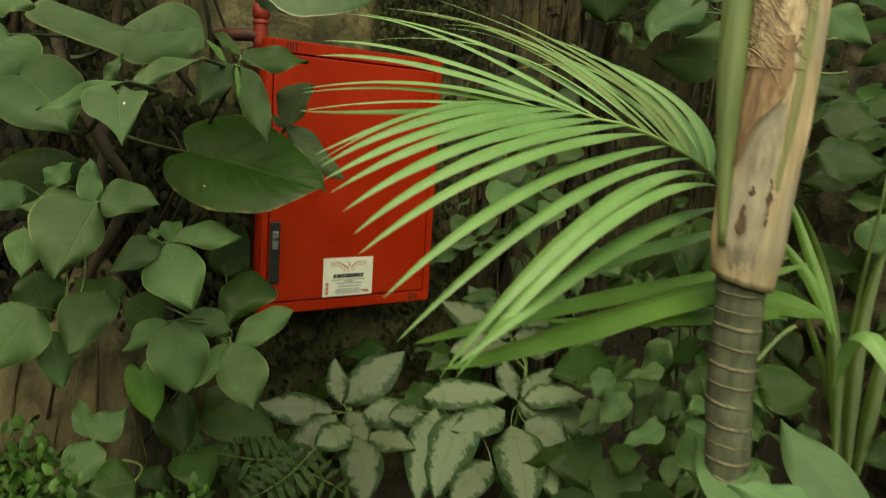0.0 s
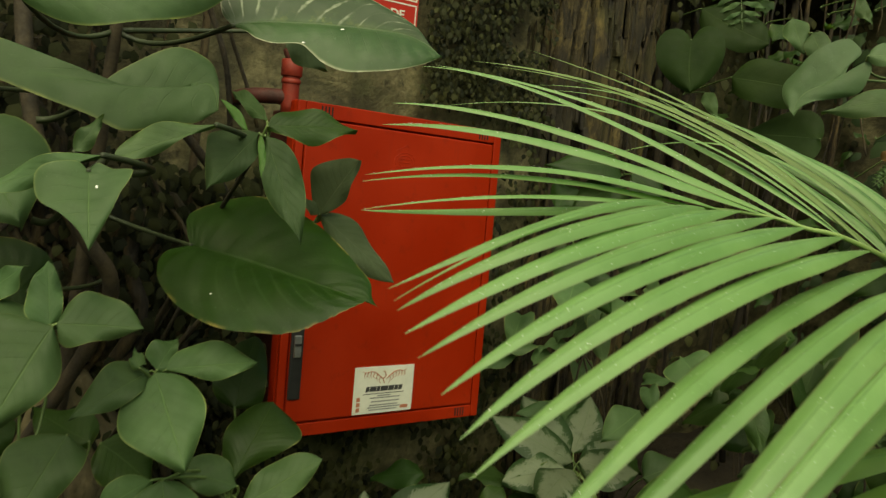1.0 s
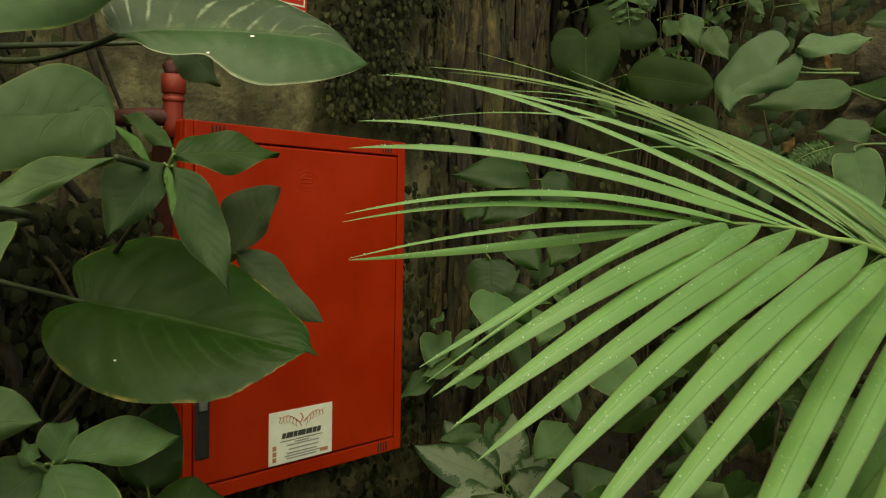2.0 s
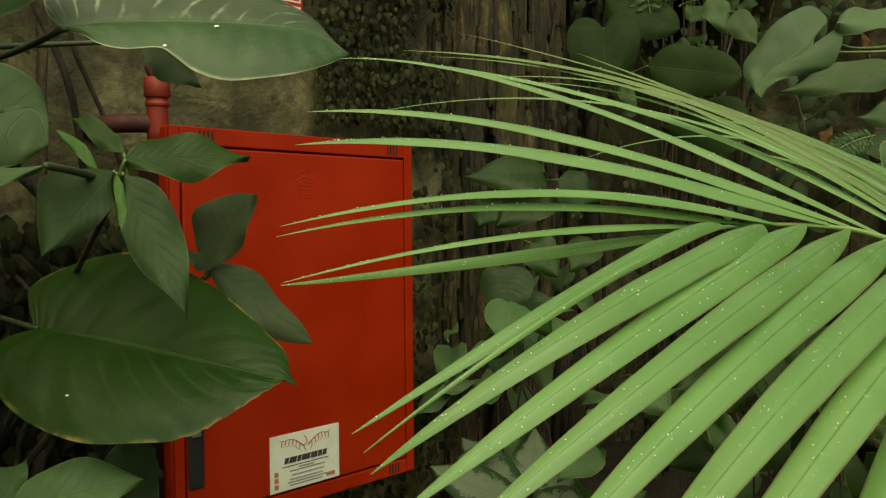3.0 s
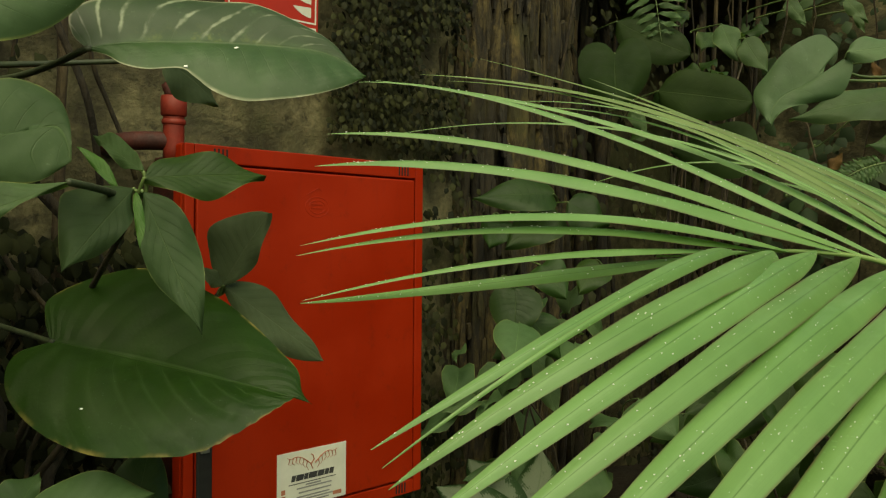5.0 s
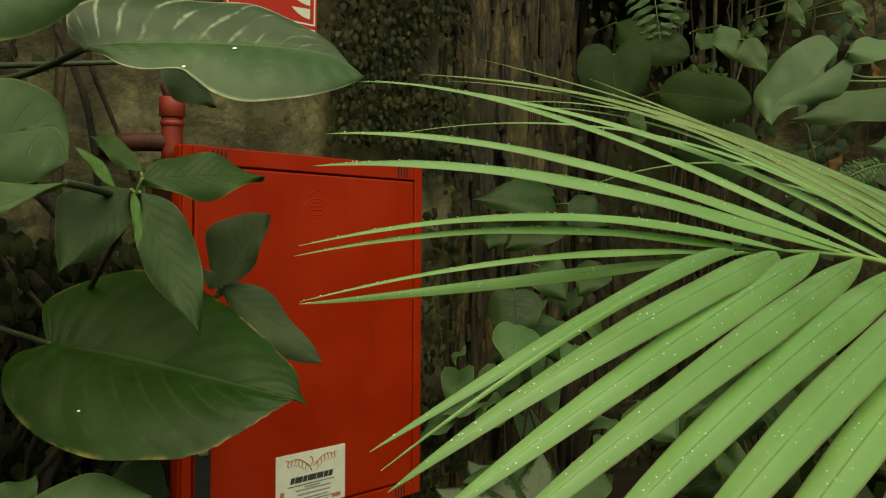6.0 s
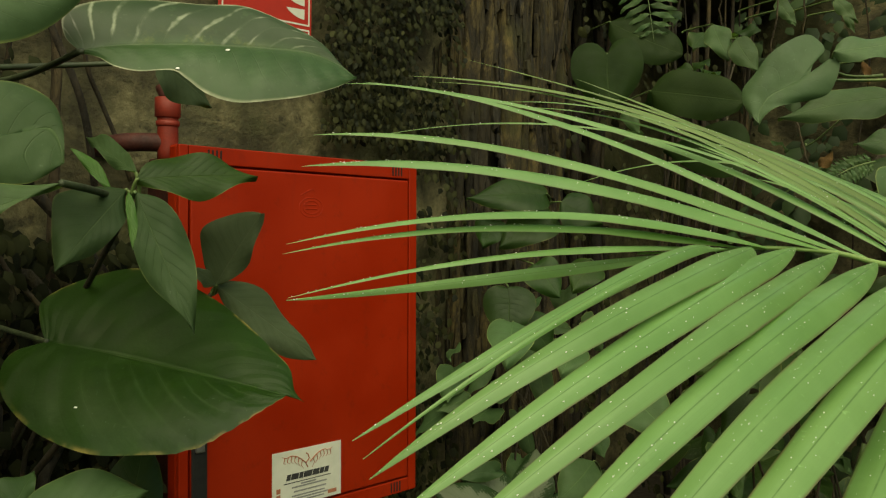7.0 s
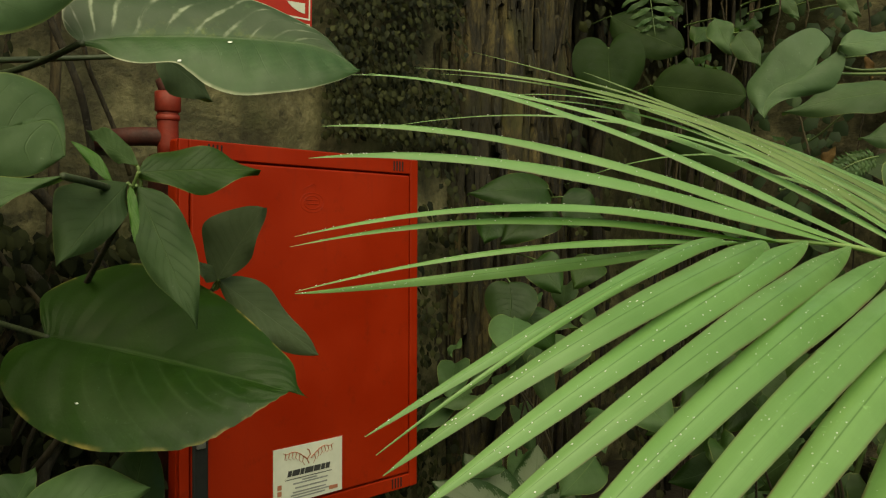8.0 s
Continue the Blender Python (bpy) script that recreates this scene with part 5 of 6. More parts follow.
leaflet(frond, leaf_palm, (-0.417, 1.435, 1.681), ((-0.395, 1.249, 1.673), (-0.399, 1.070, 1.625)), (-0.421, 0.911, 1.529), 0.0234, (0.33, -0.26, 0.91))
leaflet(frond, leaf_palm, (-0.411, 1.493, 1.665), ((-0.393, 1.289, 1.646), (-0.380, 1.094, 1.590)), (-0.376, 0.918, 1.486), 0.0255, (0.25, -0.24, 0.94))
leaflet(frond, leaf_palm, (-0.389, 1.534, 1.647), ((-0.373, 1.322, 1.629), (-0.370, 1.124, 1.554)), (-0.404, 0.964, 1.417), 0.0225, (0.26, -0.32, 0.91))
leaflet(frond, leaf_palm, (-0.374, 1.554, 1.623), ((-0.349, 1.343, 1.618), (-0.341, 1.153, 1.530)), (-0.384, 1.023, 1.368), 0.0286, (0.24, -0.38, 0.90))
leaflet(frond, leaf_palm, (-0.356, 1.562, 1.606), ((-0.334, 1.353, 1.605), (-0.325, 1.164, 1.527)), (-0.369, 1.035, 1.368), 0.0283, (0.23, -0.37, 0.90))
leaflet(frond, leaf_palm, (-0.379, 1.628, 1.565), ((-0.358, 1.407, 1.553), (-0.336, 1.193, 1.496)), (-0.323, 0.990, 1.407), 0.0327, (0.18, -0.26, 0.95))
leaflet(frond, leaf_palm, (-0.354, 1.644, 1.535), ((-0.408, 1.496, 1.505), (-0.413, 1.339, 1.482)), (-0.372, 1.185, 1.475), 0.0330, (0.28, -0.23, 0.93))

# leaflets that point along the wall
leaflet(frond, leaf_palm, (-0.511, 1.301, 1.708), (-0.589, 1.133, 1.733), (-0.670, 0.973, 1.711), 0.0141, (0.34, -0.15, 0.93), taper=1.9, peak=0.22)
leaflet(frond, leaf_palm, (-0.524, 1.283, 1.708), (-0.600, 1.118, 1.724), (-0.671, 0.971, 1.705), 0.0127, (0.33, -0.16, 0.93), taper=1.9, peak=0.22)
leaflet(frond, leaf_palm, (-0.479, 1.341, 1.706), (-0.619, 1.164, 1.758), (-0.725, 1.024, 1.759), 0.0183, (0.43, -0.20, 0.88), taper=2.6, peak=0.22)
leaflet(frond, leaf_palm, (-0.466, 1.356, 1.702), (-0.622, 1.181, 1.771), (-0.737, 1.043, 1.782), 0.0142, (0.47, -0.20, 0.86), taper=2.6, peak=0.22)
leaflet(frond, leaf_palm, (-0.430, 1.412, 1.689), (-0.598, 1.290, 1.790), (-0.779, 1.139, 1.788), 0.0047, (0.45, -0.30, 0.84), taper=1.9, peak=0.22)
leaflet(frond, leaf_palm, (-0.452, 1.374, 1.696), (-0.647, 1.223, 1.800), (-0.789, 1.114, 1.829), 0.0127, (0.51, -0.27, 0.82), taper=1.25, peak=0.22)
leaflet(frond, leaf_palm, (-0.430, 1.412, 1.689), (-0.604, 1.296, 1.789), (-0.805, 1.146, 1.835), 0.0113, (0.50, -0.29, 0.82), taper=1.9, peak=0.22)
leaflet(frond, leaf_palm_olive, (-0.418, 1.440, 1.680), (-0.623, 1.381, 1.808), (-0.832, 1.225, 1.851), 0.0103, (0.50, -0.34, 0.80), taper=1.9, peak=0.22)
leaflet(frond, leaf_palm_olive, (-0.411, 1.461, 1.673), (-0.620, 1.373, 1.802), (-0.831, 1.260, 1.849), 0.0085, (0.49, -0.34, 0.81), taper=1.25, peak=0.22)
leaflet(frond, leaf_palm, (-0.406, 1.478, 1.668), (-0.617, 1.410, 1.801), (-0.821, 1.326, 1.834), 0.0066, (0.46, -0.37, 0.81), taper=1.25, peak=0.22)
leaflet(frond, leaf_palm, (-0.414, 1.452, 1.676), (-0.608, 1.379, 1.792), (-0.779, 1.312, 1.826), 0.0066, (0.47, -0.36, 0.81), taper=1.25, peak=0.22)
leaflet(frond, leaf_palm_olive, (-0.400, 1.494, 1.660), (-0.545, 1.466, 1.773), (-0.865, 1.346, 1.884), 0.0113, (0.50, -0.38, 0.78), taper=1.25, peak=0.22)
leaflet(frond, leaf_palm_olive, (-0.388, 1.519, 1.645), (-0.527, 1.549, 1.746), (-0.789, 1.440, 1.869), 0.0197, (0.50, -0.41, 0.76), taper=1.25, peak=0.22)
leaflet(frond, leaf_palm, (-0.379, 1.540, 1.634), (-0.518, 1.584, 1.747), (-0.743, 1.518, 1.835), 0.0226, (0.46, -0.44, 0.78), taper=1.25, peak=0.22)
leaflet(frond, leaf_palm, (-0.371, 1.557, 1.624), (-0.498, 1.632, 1.734), (-0.711, 1.597, 1.808), 0.0254, (0.39, -0.46, 0.80), taper=1.25, peak=0.22)
leaflet(frond, leaf_palm, (-0.366, 1.561, 1.617), (-0.501, 1.625, 1.714), (-0.664, 1.640, 1.766), 0.0282, (0.32, -0.44, 0.84), taper=1.9, peak=0.22)
leaflet(frond, leaf_palm, (-0.377, 1.545, 1.631), (-0.509, 1.598, 1.729), (-0.715, 1.566, 1.826), 0.0207, (0.43, -0.45, 0.79), taper=1.25, peak=0.22)
leaflet(frond, leaf_palm, (-0.393, 1.509, 1.652), (-0.512, 1.520, 1.727), (-0.712, 1.442, 1.831), 0.0188, (0.51, -0.40, 0.76), taper=1.25, peak=0.22)
leaflet(frond, leaf_palm, (-0.383, 1.530, 1.639), (-0.497, 1.566, 1.720), (-0.681, 1.518, 1.797), 0.0207, (0.44, -0.43, 0.79), taper=1.9, peak=0.22)
leaflet(frond, leaf_palm, (-0.398, 1.499, 1.657), (-0.602, 1.505, 1.776), (-0.827, 1.470, 1.746), 0.0066, (0.21, -0.42, 0.89), taper=1.9, peak=0.22)

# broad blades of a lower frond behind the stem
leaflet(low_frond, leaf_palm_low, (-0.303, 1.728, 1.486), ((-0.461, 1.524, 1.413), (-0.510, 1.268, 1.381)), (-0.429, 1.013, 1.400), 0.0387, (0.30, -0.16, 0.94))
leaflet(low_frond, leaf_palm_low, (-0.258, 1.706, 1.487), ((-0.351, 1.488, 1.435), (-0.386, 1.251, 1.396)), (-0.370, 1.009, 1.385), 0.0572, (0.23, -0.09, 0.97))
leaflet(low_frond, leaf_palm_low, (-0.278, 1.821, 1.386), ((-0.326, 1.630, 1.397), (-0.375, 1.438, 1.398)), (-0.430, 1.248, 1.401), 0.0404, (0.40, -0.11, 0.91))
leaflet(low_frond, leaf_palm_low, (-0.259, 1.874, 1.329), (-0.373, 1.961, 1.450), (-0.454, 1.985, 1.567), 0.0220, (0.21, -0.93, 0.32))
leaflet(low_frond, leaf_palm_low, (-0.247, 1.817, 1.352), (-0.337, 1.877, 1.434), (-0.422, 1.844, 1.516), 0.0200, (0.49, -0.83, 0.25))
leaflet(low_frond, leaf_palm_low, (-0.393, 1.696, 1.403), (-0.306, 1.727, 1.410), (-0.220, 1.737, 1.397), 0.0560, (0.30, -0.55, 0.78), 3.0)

# blades of a young palm further along the bed
leaflet(young_palm, leaf_palm, (-0.314, 2.037, 1.184), (-0.238, 1.936, 1.341), (-0.136, 1.908, 1.235), 0.0500, (-0.26, -0.14, 0.95))
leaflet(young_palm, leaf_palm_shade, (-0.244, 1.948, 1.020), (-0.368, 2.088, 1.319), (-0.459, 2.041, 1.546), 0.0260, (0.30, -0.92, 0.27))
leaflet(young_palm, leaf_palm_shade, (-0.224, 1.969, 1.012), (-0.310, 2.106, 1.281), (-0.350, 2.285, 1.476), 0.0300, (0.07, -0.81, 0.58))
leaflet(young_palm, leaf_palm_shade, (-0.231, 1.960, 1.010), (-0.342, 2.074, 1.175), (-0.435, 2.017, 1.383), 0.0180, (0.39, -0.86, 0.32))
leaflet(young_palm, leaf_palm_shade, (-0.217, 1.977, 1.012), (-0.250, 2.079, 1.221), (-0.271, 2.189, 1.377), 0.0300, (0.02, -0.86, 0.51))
# ---- end of the placed leaves ----

# ---- the palm's stem ----
STEM = smooth_line([(-0.215, 1.525, 0.200), (-0.230, 1.512, 0.750), (-0.238, 1.512, 1.147), (-0.252, 1.508, 1.294), (-0.257, 1.506, 1.421), (-0.262, 1.503, 1.493)], 12)
smooth(part("trunk", tube(STEM, lambda k: 0.0318 + 0.0055 * k + 0.0008 * math.sin(70 * k), 24), palm_stem, palm, "grey ringed palm stem"))
ring_z = 1.462
while ring_z > 0.62:
    i = next(n for n in range(len(STEM) - 1) if STEM[n].z <= ring_z <= STEM[n + 1].z)
    a, b = STEM[i], STEM[i + 1]
    c = a.lerp(b, (ring_z - a.z) / (b.z - a.z))
    k = i / (len(STEM) - 1)
    ring_z -= 0.031 * random.uniform(0.85, 1.15)
    tilt = Vector((0.06 + random.uniform(-0.04, 0.04), 0.03 + random.uniform(-0.05, 0.05), 1)).normalized()
    ringline = [c + tilt * h for h in (-0.0042, -0.0026, -0.0005, 0.0026)]
    stem_r = 0.0318 + 0.0055 * k
    bm = tube(ringline, lambda q: stem_r - 0.0003 + (0.0, 0.0017, 0.0014, -0.0006)[min(3, int(q * 3 + 0.5))], 36)
    for v in bm.verts:
        v.co.z += 0.0014 * noise.noise(v.co * 70) + 0.0008 * noise.noise(v.co * 260)
    smooth(part("ring_scar", bm, palm_ring, palm))
SHEATH = smooth_line([(-0.260, 1.504, 1.488), (-0.260, 1.504, 1.575), (-0.269, 1.522, 1.737), (-0.284, 1.548, 1.895), (-0.298, 1.575, 2.071), (-0.315, 1.611, 2.290)], 8)


def sheath_r(k):
    return 0.0465 + 0.0115 * min(1, k * 8) - 0.004 * math.sin(9 * k)


bm = tube(SHEATH, sheath_r, 36)
for v in bm.verts:
    rise = max(0.0, 1 - (v.co.z - 1.468) / 0.10)
    side = (v.co.x - SHEATH[0].x) * 0.88 + (v.co.y - SHEATH[0].y) * 0.47
    v.co.z -= rise * (0.012 + 0.28 * side + 0.004 * noise.noise(v.co * 60))
smooth(part("dry_sheath", bm, sheath_dry, palm, "dry tan papery leaf sheath"))
RIGHT_BASE = smooth_line([(-0.221, 1.525, 1.581), (-0.221, 1.525, 1.683), (-0.231, 1.543, 1.804), (-0.244, 1.570, 1.941), (-0.255, 1.598, 2.093), (-0.274, 1.633, 2.301)], 8)
smooth(part("old_leaf_base", tube(RIGHT_BASE, lambda k: 0.004 + 0.013 * min(1, 4 * k), 12), sheath_dry, palm, "dry tan old leaf base"))


def torn_sheet(k0, k1, left, right, swell, base_r=0.0590, rows=34, cols=22, seed=0.0, strands=0.0):
    """A torn sheet on the sheath; left and right give the angles of its edges in even steps from bottom to top."""
    bm, grid = bmesh.new(), []

    def along(line, g):
        f = min(g, 0.9999) * (len(line) - 1)
        return line[int(f)] + (line[int(f) + 1] - line[int(f)]) * (f - int(f))
    for i in range(rows + 1):
        g = i / rows
        f = (k0 + (k1 - k0) * g) * (len(SHEATH) - 1)
        p, q = SHEATH[int(f)], SHEATH[min(int(f) + 1, len(SHEATH) - 1)]
        c, way = p.lerp(q, f - int(f)), (q - p).normalized()
        x = (Vector((1, 0, 0)) - way * way.x).normalized()
        y = way.cross(x)
        a0 = along(left, g) + 4 * noise.noise(Vector((g * 7, seed, 1)))
        a1 = along(right, g) + 4 * noise.noise(Vector((g * 7, seed, 5)))
        row = []
        for j in range(cols + 1):
            h = j / cols
            a = radians(a0 + (a1 - a0) * h)
            r = sheath_r(k0 + (k1 - k0) * g) + base_r - 0.0576 + swell * h ** 5 + 0.0008 * noise.noise(Vector((i * 0.5, j * 1.3, seed)))
            r += strands * abs(noise.noise(Vector((j * 0.9 + 2.5 * noise.noise(Vector((g * 2.5, seed, 0))), g * 1.8, seed))))
            lift = 0.014 * noise.noise(Vector((h * 9, seed, 3))) if i in (0, rows) else 0
            row.append(bm.verts.new(c + way * lift + (x * math.cos(a) + y * math.sin(a)) * r))
        grid.append(row)
    for i in range(rows):
        for j in range(cols):
            bm.faces.new((grid[i][j], grid[i + 1][j], grid[i + 1][j + 1], grid[i][j + 1])).smooth = True
    return bm


part("torn_sheath", torn_sheet(0.20, 0.51, (-120, -122, -124, -126, -126), (-112, -100, -74, -40, -46), 0.007, seed=2.0, strands=0.003), inner_brown, palm, "brown inner side of the torn sheath")
part("grey_sheath", torn_sheet(0.04, 0.40, (-84, -94, -100, -84, -66), (-48, -44, -40, -38, -38), 0.001, 0.0586, seed=4.0), sheath_grey, palm, "greyish lower sheath with brown scars")
part("torn_fibre", torn_sheet(0.50, 0.97, (-122, -120, -116, -112), (-42, -40, -38, -36), 0.006, 0.0595, rows=60, cols=40, seed=6.0, strands=0.003), fibre, palm, "frayed tan palm fibre")
part("green_streak", torn_sheet(0.26, 0.62, (-34, -34, -33, -31), (-28, -20, -18, -16), 0.0, 0.0592, cols=8, seed=9.0), streak_green, palm, "faint green strip on the dry sheath")
for k0, k1, a0, a1 in ((0.155, 0.225, -82, -66), (0.225, 0.275, -46, -37), (0.245, 0.26, -70, -60), (0.19, 0.215, -44, -38)):
    mid = (a0 + a1) / 2
    part("scar", torn_sheet(k0, k1, (mid - 1, a0, a0 + 3, mid - 2), (mid + 1, a1, a1 - 4, mid + 2), 0.0, 0.0602, rows=12, cols=8, seed=k0 * 90), scar_brown, palm, "dark brown scar")


def on_sheath(k, a, r):
    f = k * (len(SHEATH) - 1)
    c = SHEATH[int(f)].lerp(SHEATH[min(int(f) + 1, len(SHEATH) - 1)], f - int(f))
    return c + Vector((math.cos(a), math.sin(a), 0)) * r


# combed strands that sweep down round the sheath, a few standing off
bm = bmesh.new()
for _ in range(620):
    k, a = random.uniform(0.50, 0.86), radians(random.uniform(-128, -60))
    turn, drop, off = radians(random.uniform(14, 42)), random.uniform(0.02, 0.07), random.choice((0.0, 0.0, 0.001, 0.002, 0.005))
    tube([on_sheath(max(0.47, k - drop * q), a + turn * q, 0.0655 + off * q + 0.0012 * math.sin(3 * q + a * 9)) for q in (0, 0.25, 0.5, 0.75, 1.0)],
         random.uniform(0.00035, 0.0009), 4, bm)
tagged(part("fibre", bm, fibre, palm), kind="stuff")
smooth(part("torn_rim", tube([on_sheath(0.505 - 0.085 * (i / 12) ** 2.2, radians(-112 + 66 * i / 12), 0.0668) for i in range(13)], lambda k: 0.0011 * (1.1 - 0.4 * k), 6), fibre, palm, "pale curled rim of the torn sheath"))
GREEN = smooth_line([(-0.268, 1.448, 1.534), (-0.292, 1.452, 1.726), (-0.306, 1.456, 1.881), (-0.322, 1.470, 2.050), (-0.350, 1.500, 2.286)], 8)
smooth(part("leafstalk", tube(GREEN, lambda k: 0.006 + 0.0145 * min(1, 3 * k), 18), stalk_green, palm, "green living leafstalk"))


# ---- stems and stalks ----
for plant, foot, node in (
        (shoot_upper, (-1.62, 1.12, 1.30), (-1.10, 1.075, 1.71)), (shoot_middle, (-1.62, 1.15, 1.25), (-1.20, 1.235, 1.60)),
        (shoot_low, (-1.62, 0.98, 0.95), (-1.15, 0.965, 1.375)), (shoot_side, (-1.62, 0.85, 1.05), (-1.05, 0.80, 1.48)),
        (shoot_base, (-1.62, 1.00, 0.60), (-1.15, 1.09, 1.17)), (shoot_edge, (-1.62, 0.80, 0.60), (-1.25, 0.80, 1.20))):
    stem_and_stalks(plant, foot, node, radius=0.005, material=stem_brown)
stem_and_stalks(philodendron, (-1.62, 0.85, 0.35), (-1.42, 0.98, 1.95), radius=0.016, material=stem_brown, stalk_r=0.0040, stalk_material=stem_dark)
stem_and_stalks(foot_plant, (-1.45, 1.10, 0.30), (-1.48, 1.12, 0.80), radius=0.008, clinging=(-0.06, 0.06, -0.10))
stem_and_stalks(arrow_plant, (-1.25, 0.82, 0.30), (-1.19, 0.83, 0.95), radius=0.006)
stem_and_stalks(aglaonema, (-1.42, 1.62, 0.30), (-1.44, 1.62, 0.80), radius=0.009)
stem_and_stalks(aglaonema_second, (-1.25, 1.80, 0.30), (-1.27, 1.85, 0.78), radius=0.009)
stem_and_stalks(aglaonema_third, (-1.20, 2.05, 0.30), (-1.23, 2.10, 0.80), radius=0.009)
stem_and_stalks(aglaonema_fourth, (-1.25, 2.15, 0.30), (-1.27, 2.15, 0.88), radius=0.009)
stem_and_stalks(wall_vine, (-1.68, 2.35, 0.40), (-1.70, 2.70, 2.35), radius=0.008, material=root_bark, clinging=(-0.10, 0.07, -0.03))
stem_and_stalks(arrowhead_plant, (-0.35, 2.35, 0.45), (-0.35, 2.20, 1.62), radius=0.006, clinging=(0.07, 0.12, -0.02))
stem_and_stalks(understorey_plant, (-0.85, 2.75, 0.45), (-0.85, 2.80, 1.15), radius=0.010, clinging=(-0.04, 0.08, -0.12))
stem_and_stalks(pale_plant, (-0.25, 1.25, 0.30), (-0.22, 1.30, 0.95), radius=0.006)

for top, low in (((-1.035, 2.589, 2.246), (-1.055, 2.607, 2.067)), ((-1.185, 2.578, 2.254), (-1.185, 2.626, 2.139)), ((-0.989, 2.633, 2.249), (-1.006, 2.661, 2.115)), ((-0.965, 2.542, 1.915), (-0.938, 2.560, 1.817))):
    a, b = Vector(top), Vector(low)
    smooth(part("bare_stem", tube([bezier(a, a.lerp(b, 0.5) + jitter(0.006), b, k / 6) for k in range(7)], 0.0022, 6), tan_vine, wall_vine))

# ---- the fluted tree trunk grown into the wall ----
tree = thing("tree", "old brown tree trunk with deep vertical bark ridges", "tree")


def fluted_trunk(cx, cy, r0, r1, z0, z1, na=260, nz=200):
    bm = bmesh.new()
    grid = []
    for j in range(nz + 1):
        z = z0 + (z1 - z0) * j / nz
        row = []
        for i in range(na):
            a = 2 * math.pi * i / na
            r = r0 + (r1 - r0) * j / nz
            q = Vector((math.cos(a) * 5.0, math.sin(a) * 5.0, z * 0.55))
            bend = 0.5 * noise.noise(Vector((q.x, q.y, z * 1.5)))
            n1 = noise.noise(Vector((q.x * 1.7 + bend, q.y * 1.7, z * 0.9)))
            n2 = noise.noise(Vector((q.x * 4.2, q.y * 4.2 + bend, z * 3.2 + 9)))
            n3 = noise.noise(Vector((q.x * 8, q.y * 8, z * 9 + 4)))
            r += 0.05 * abs(n1) ** 0.5 + 0.028 * abs(n2) ** 0.5 + 0.008 * n3 - 0.05
            r += 0.03 * noise.noise(Vector((math.cos(a) * 1.5, math.sin(a) * 1.5, z * 0.5)))
            row.append(bm.verts.new((cx + r * math.cos(a), cy + r * math.sin(a), z)))
        grid.append(row)
    for j in range(nz):
        for i in range(na):
            bm.faces.new((grid[j][i], grid[j][(i + 1) % na], grid[j + 1][(i + 1) % na], grid[j + 1][i])).smooth = True
    return bm


TREE_X, TREE_Y, TREE_R = -2.16, 2.55, 0.44
part("trunk", fluted_trunk(TREE_X, TREE_Y, TREE_R, TREE_R - 0.03, 0.2, 3.6), bark, tree)


def bark_ridge(a, r, z0, z1, seed):
    """One rooty rib grown onto the trunk, uneven along its length."""
    line, steps = [], 46
    for i in range(steps + 1):
        k = i / steps
        z = z0 + (z1 - z0) * k
        b = a + 0.16 * noise.noise(Vector((seed, z * 1.1, 2)))
        d = TREE_R - 0.012 + 0.02 * noise.noise(Vector((seed, z * 2.0, 8)))
        line.append(Vector((TREE_X + d * math.cos(b), TREE_Y + d * math.sin(b), z)))
    bm = tube(line, lambda k: r * (0.75 + 0.5 * noise.noise(Vector((seed * 3, k * 5, 0)))), 16)
    for v in bm.verts:
        out = Vector((v.co.x - TREE_X, v.co.y - TREE_Y, 0)).normalized()
        v.co += out * r * (0.55 * noise.noise(Vector((v.co.x * 60, v.co.y * 60, v.co.z * 7 + seed))) + 0.35 * noise.noise(v.co * 38))
    return bm


for i in range(34):
    a = radians(-70 + 155 * (i + random.uniform(-0.4, 0.4)) / 33)
    low = 0.25 if i % 3 else random.uniform(0.8, 1.7)
    smooth(part("bark_ridge", bark_ridge(a, random.choice((0.012, 0.018, 0.026, 0.036)), low, 3.5 if i % 4 else random.uniform(1.9, 2.6), i * 1.7), bark, tree))


def bark_flakes(count):
    """Loose scales of bark standing off the trunk."""
    verts, faces = [], []
    for _ in range(count):
        a, z = radians(random.uniform(-75, 95)), random.uniform(0.5, 2.9)
        d = TREE_R + random.uniform(0.0, 0.024)
        out = Vector((math.cos(a), math.sin(a), 0))
        side = Vector((-math.sin(a), math.cos(a), 0))
        c = Vector((TREE_X, TREE_Y, z)) + out * d
        w, h = random.uniform(0.003, 0.011), random.uniform(0.02, 0.08)
        tip = random.uniform(0.0, 0.005)
        n = len(verts)
        for u, v, o in ((-0.7, -1, 0), (0.5, -0.9, tip), (1, 0.1, tip * 0.6), (0.6, 1, -0.006), (-0.6, 0.9, -0.006), (-1, 0, 0.0)):
            verts.append(c + side * w * u * random.uniform(0.7, 1.2) + Vector((0, 0, h * v * random.uniform(0.8, 1.2))) + out * o)
        for k in range(6):
            verts.append(verts[n + k] - out * 0.012)
        faces.append(tuple(range(n, n + 6)))
        faces += [(n + k, n + 6 + k, n + 6 + (k + 1) % 6, n + (k + 1) % 6) for k in range(6)]
    mesh = bpy.data.meshes.new("bark")
    mesh.from_pydata(verts, [], faces)
    mesh.materials.append(bark)
    ob = new("bark", mesh)
    ob.parent = tree
    return ob


tagged(bark_flakes(1300), kind="stuff")

stump = thing("tree_stump", "pale tan old tree stump under the climbing leaves", "tree")


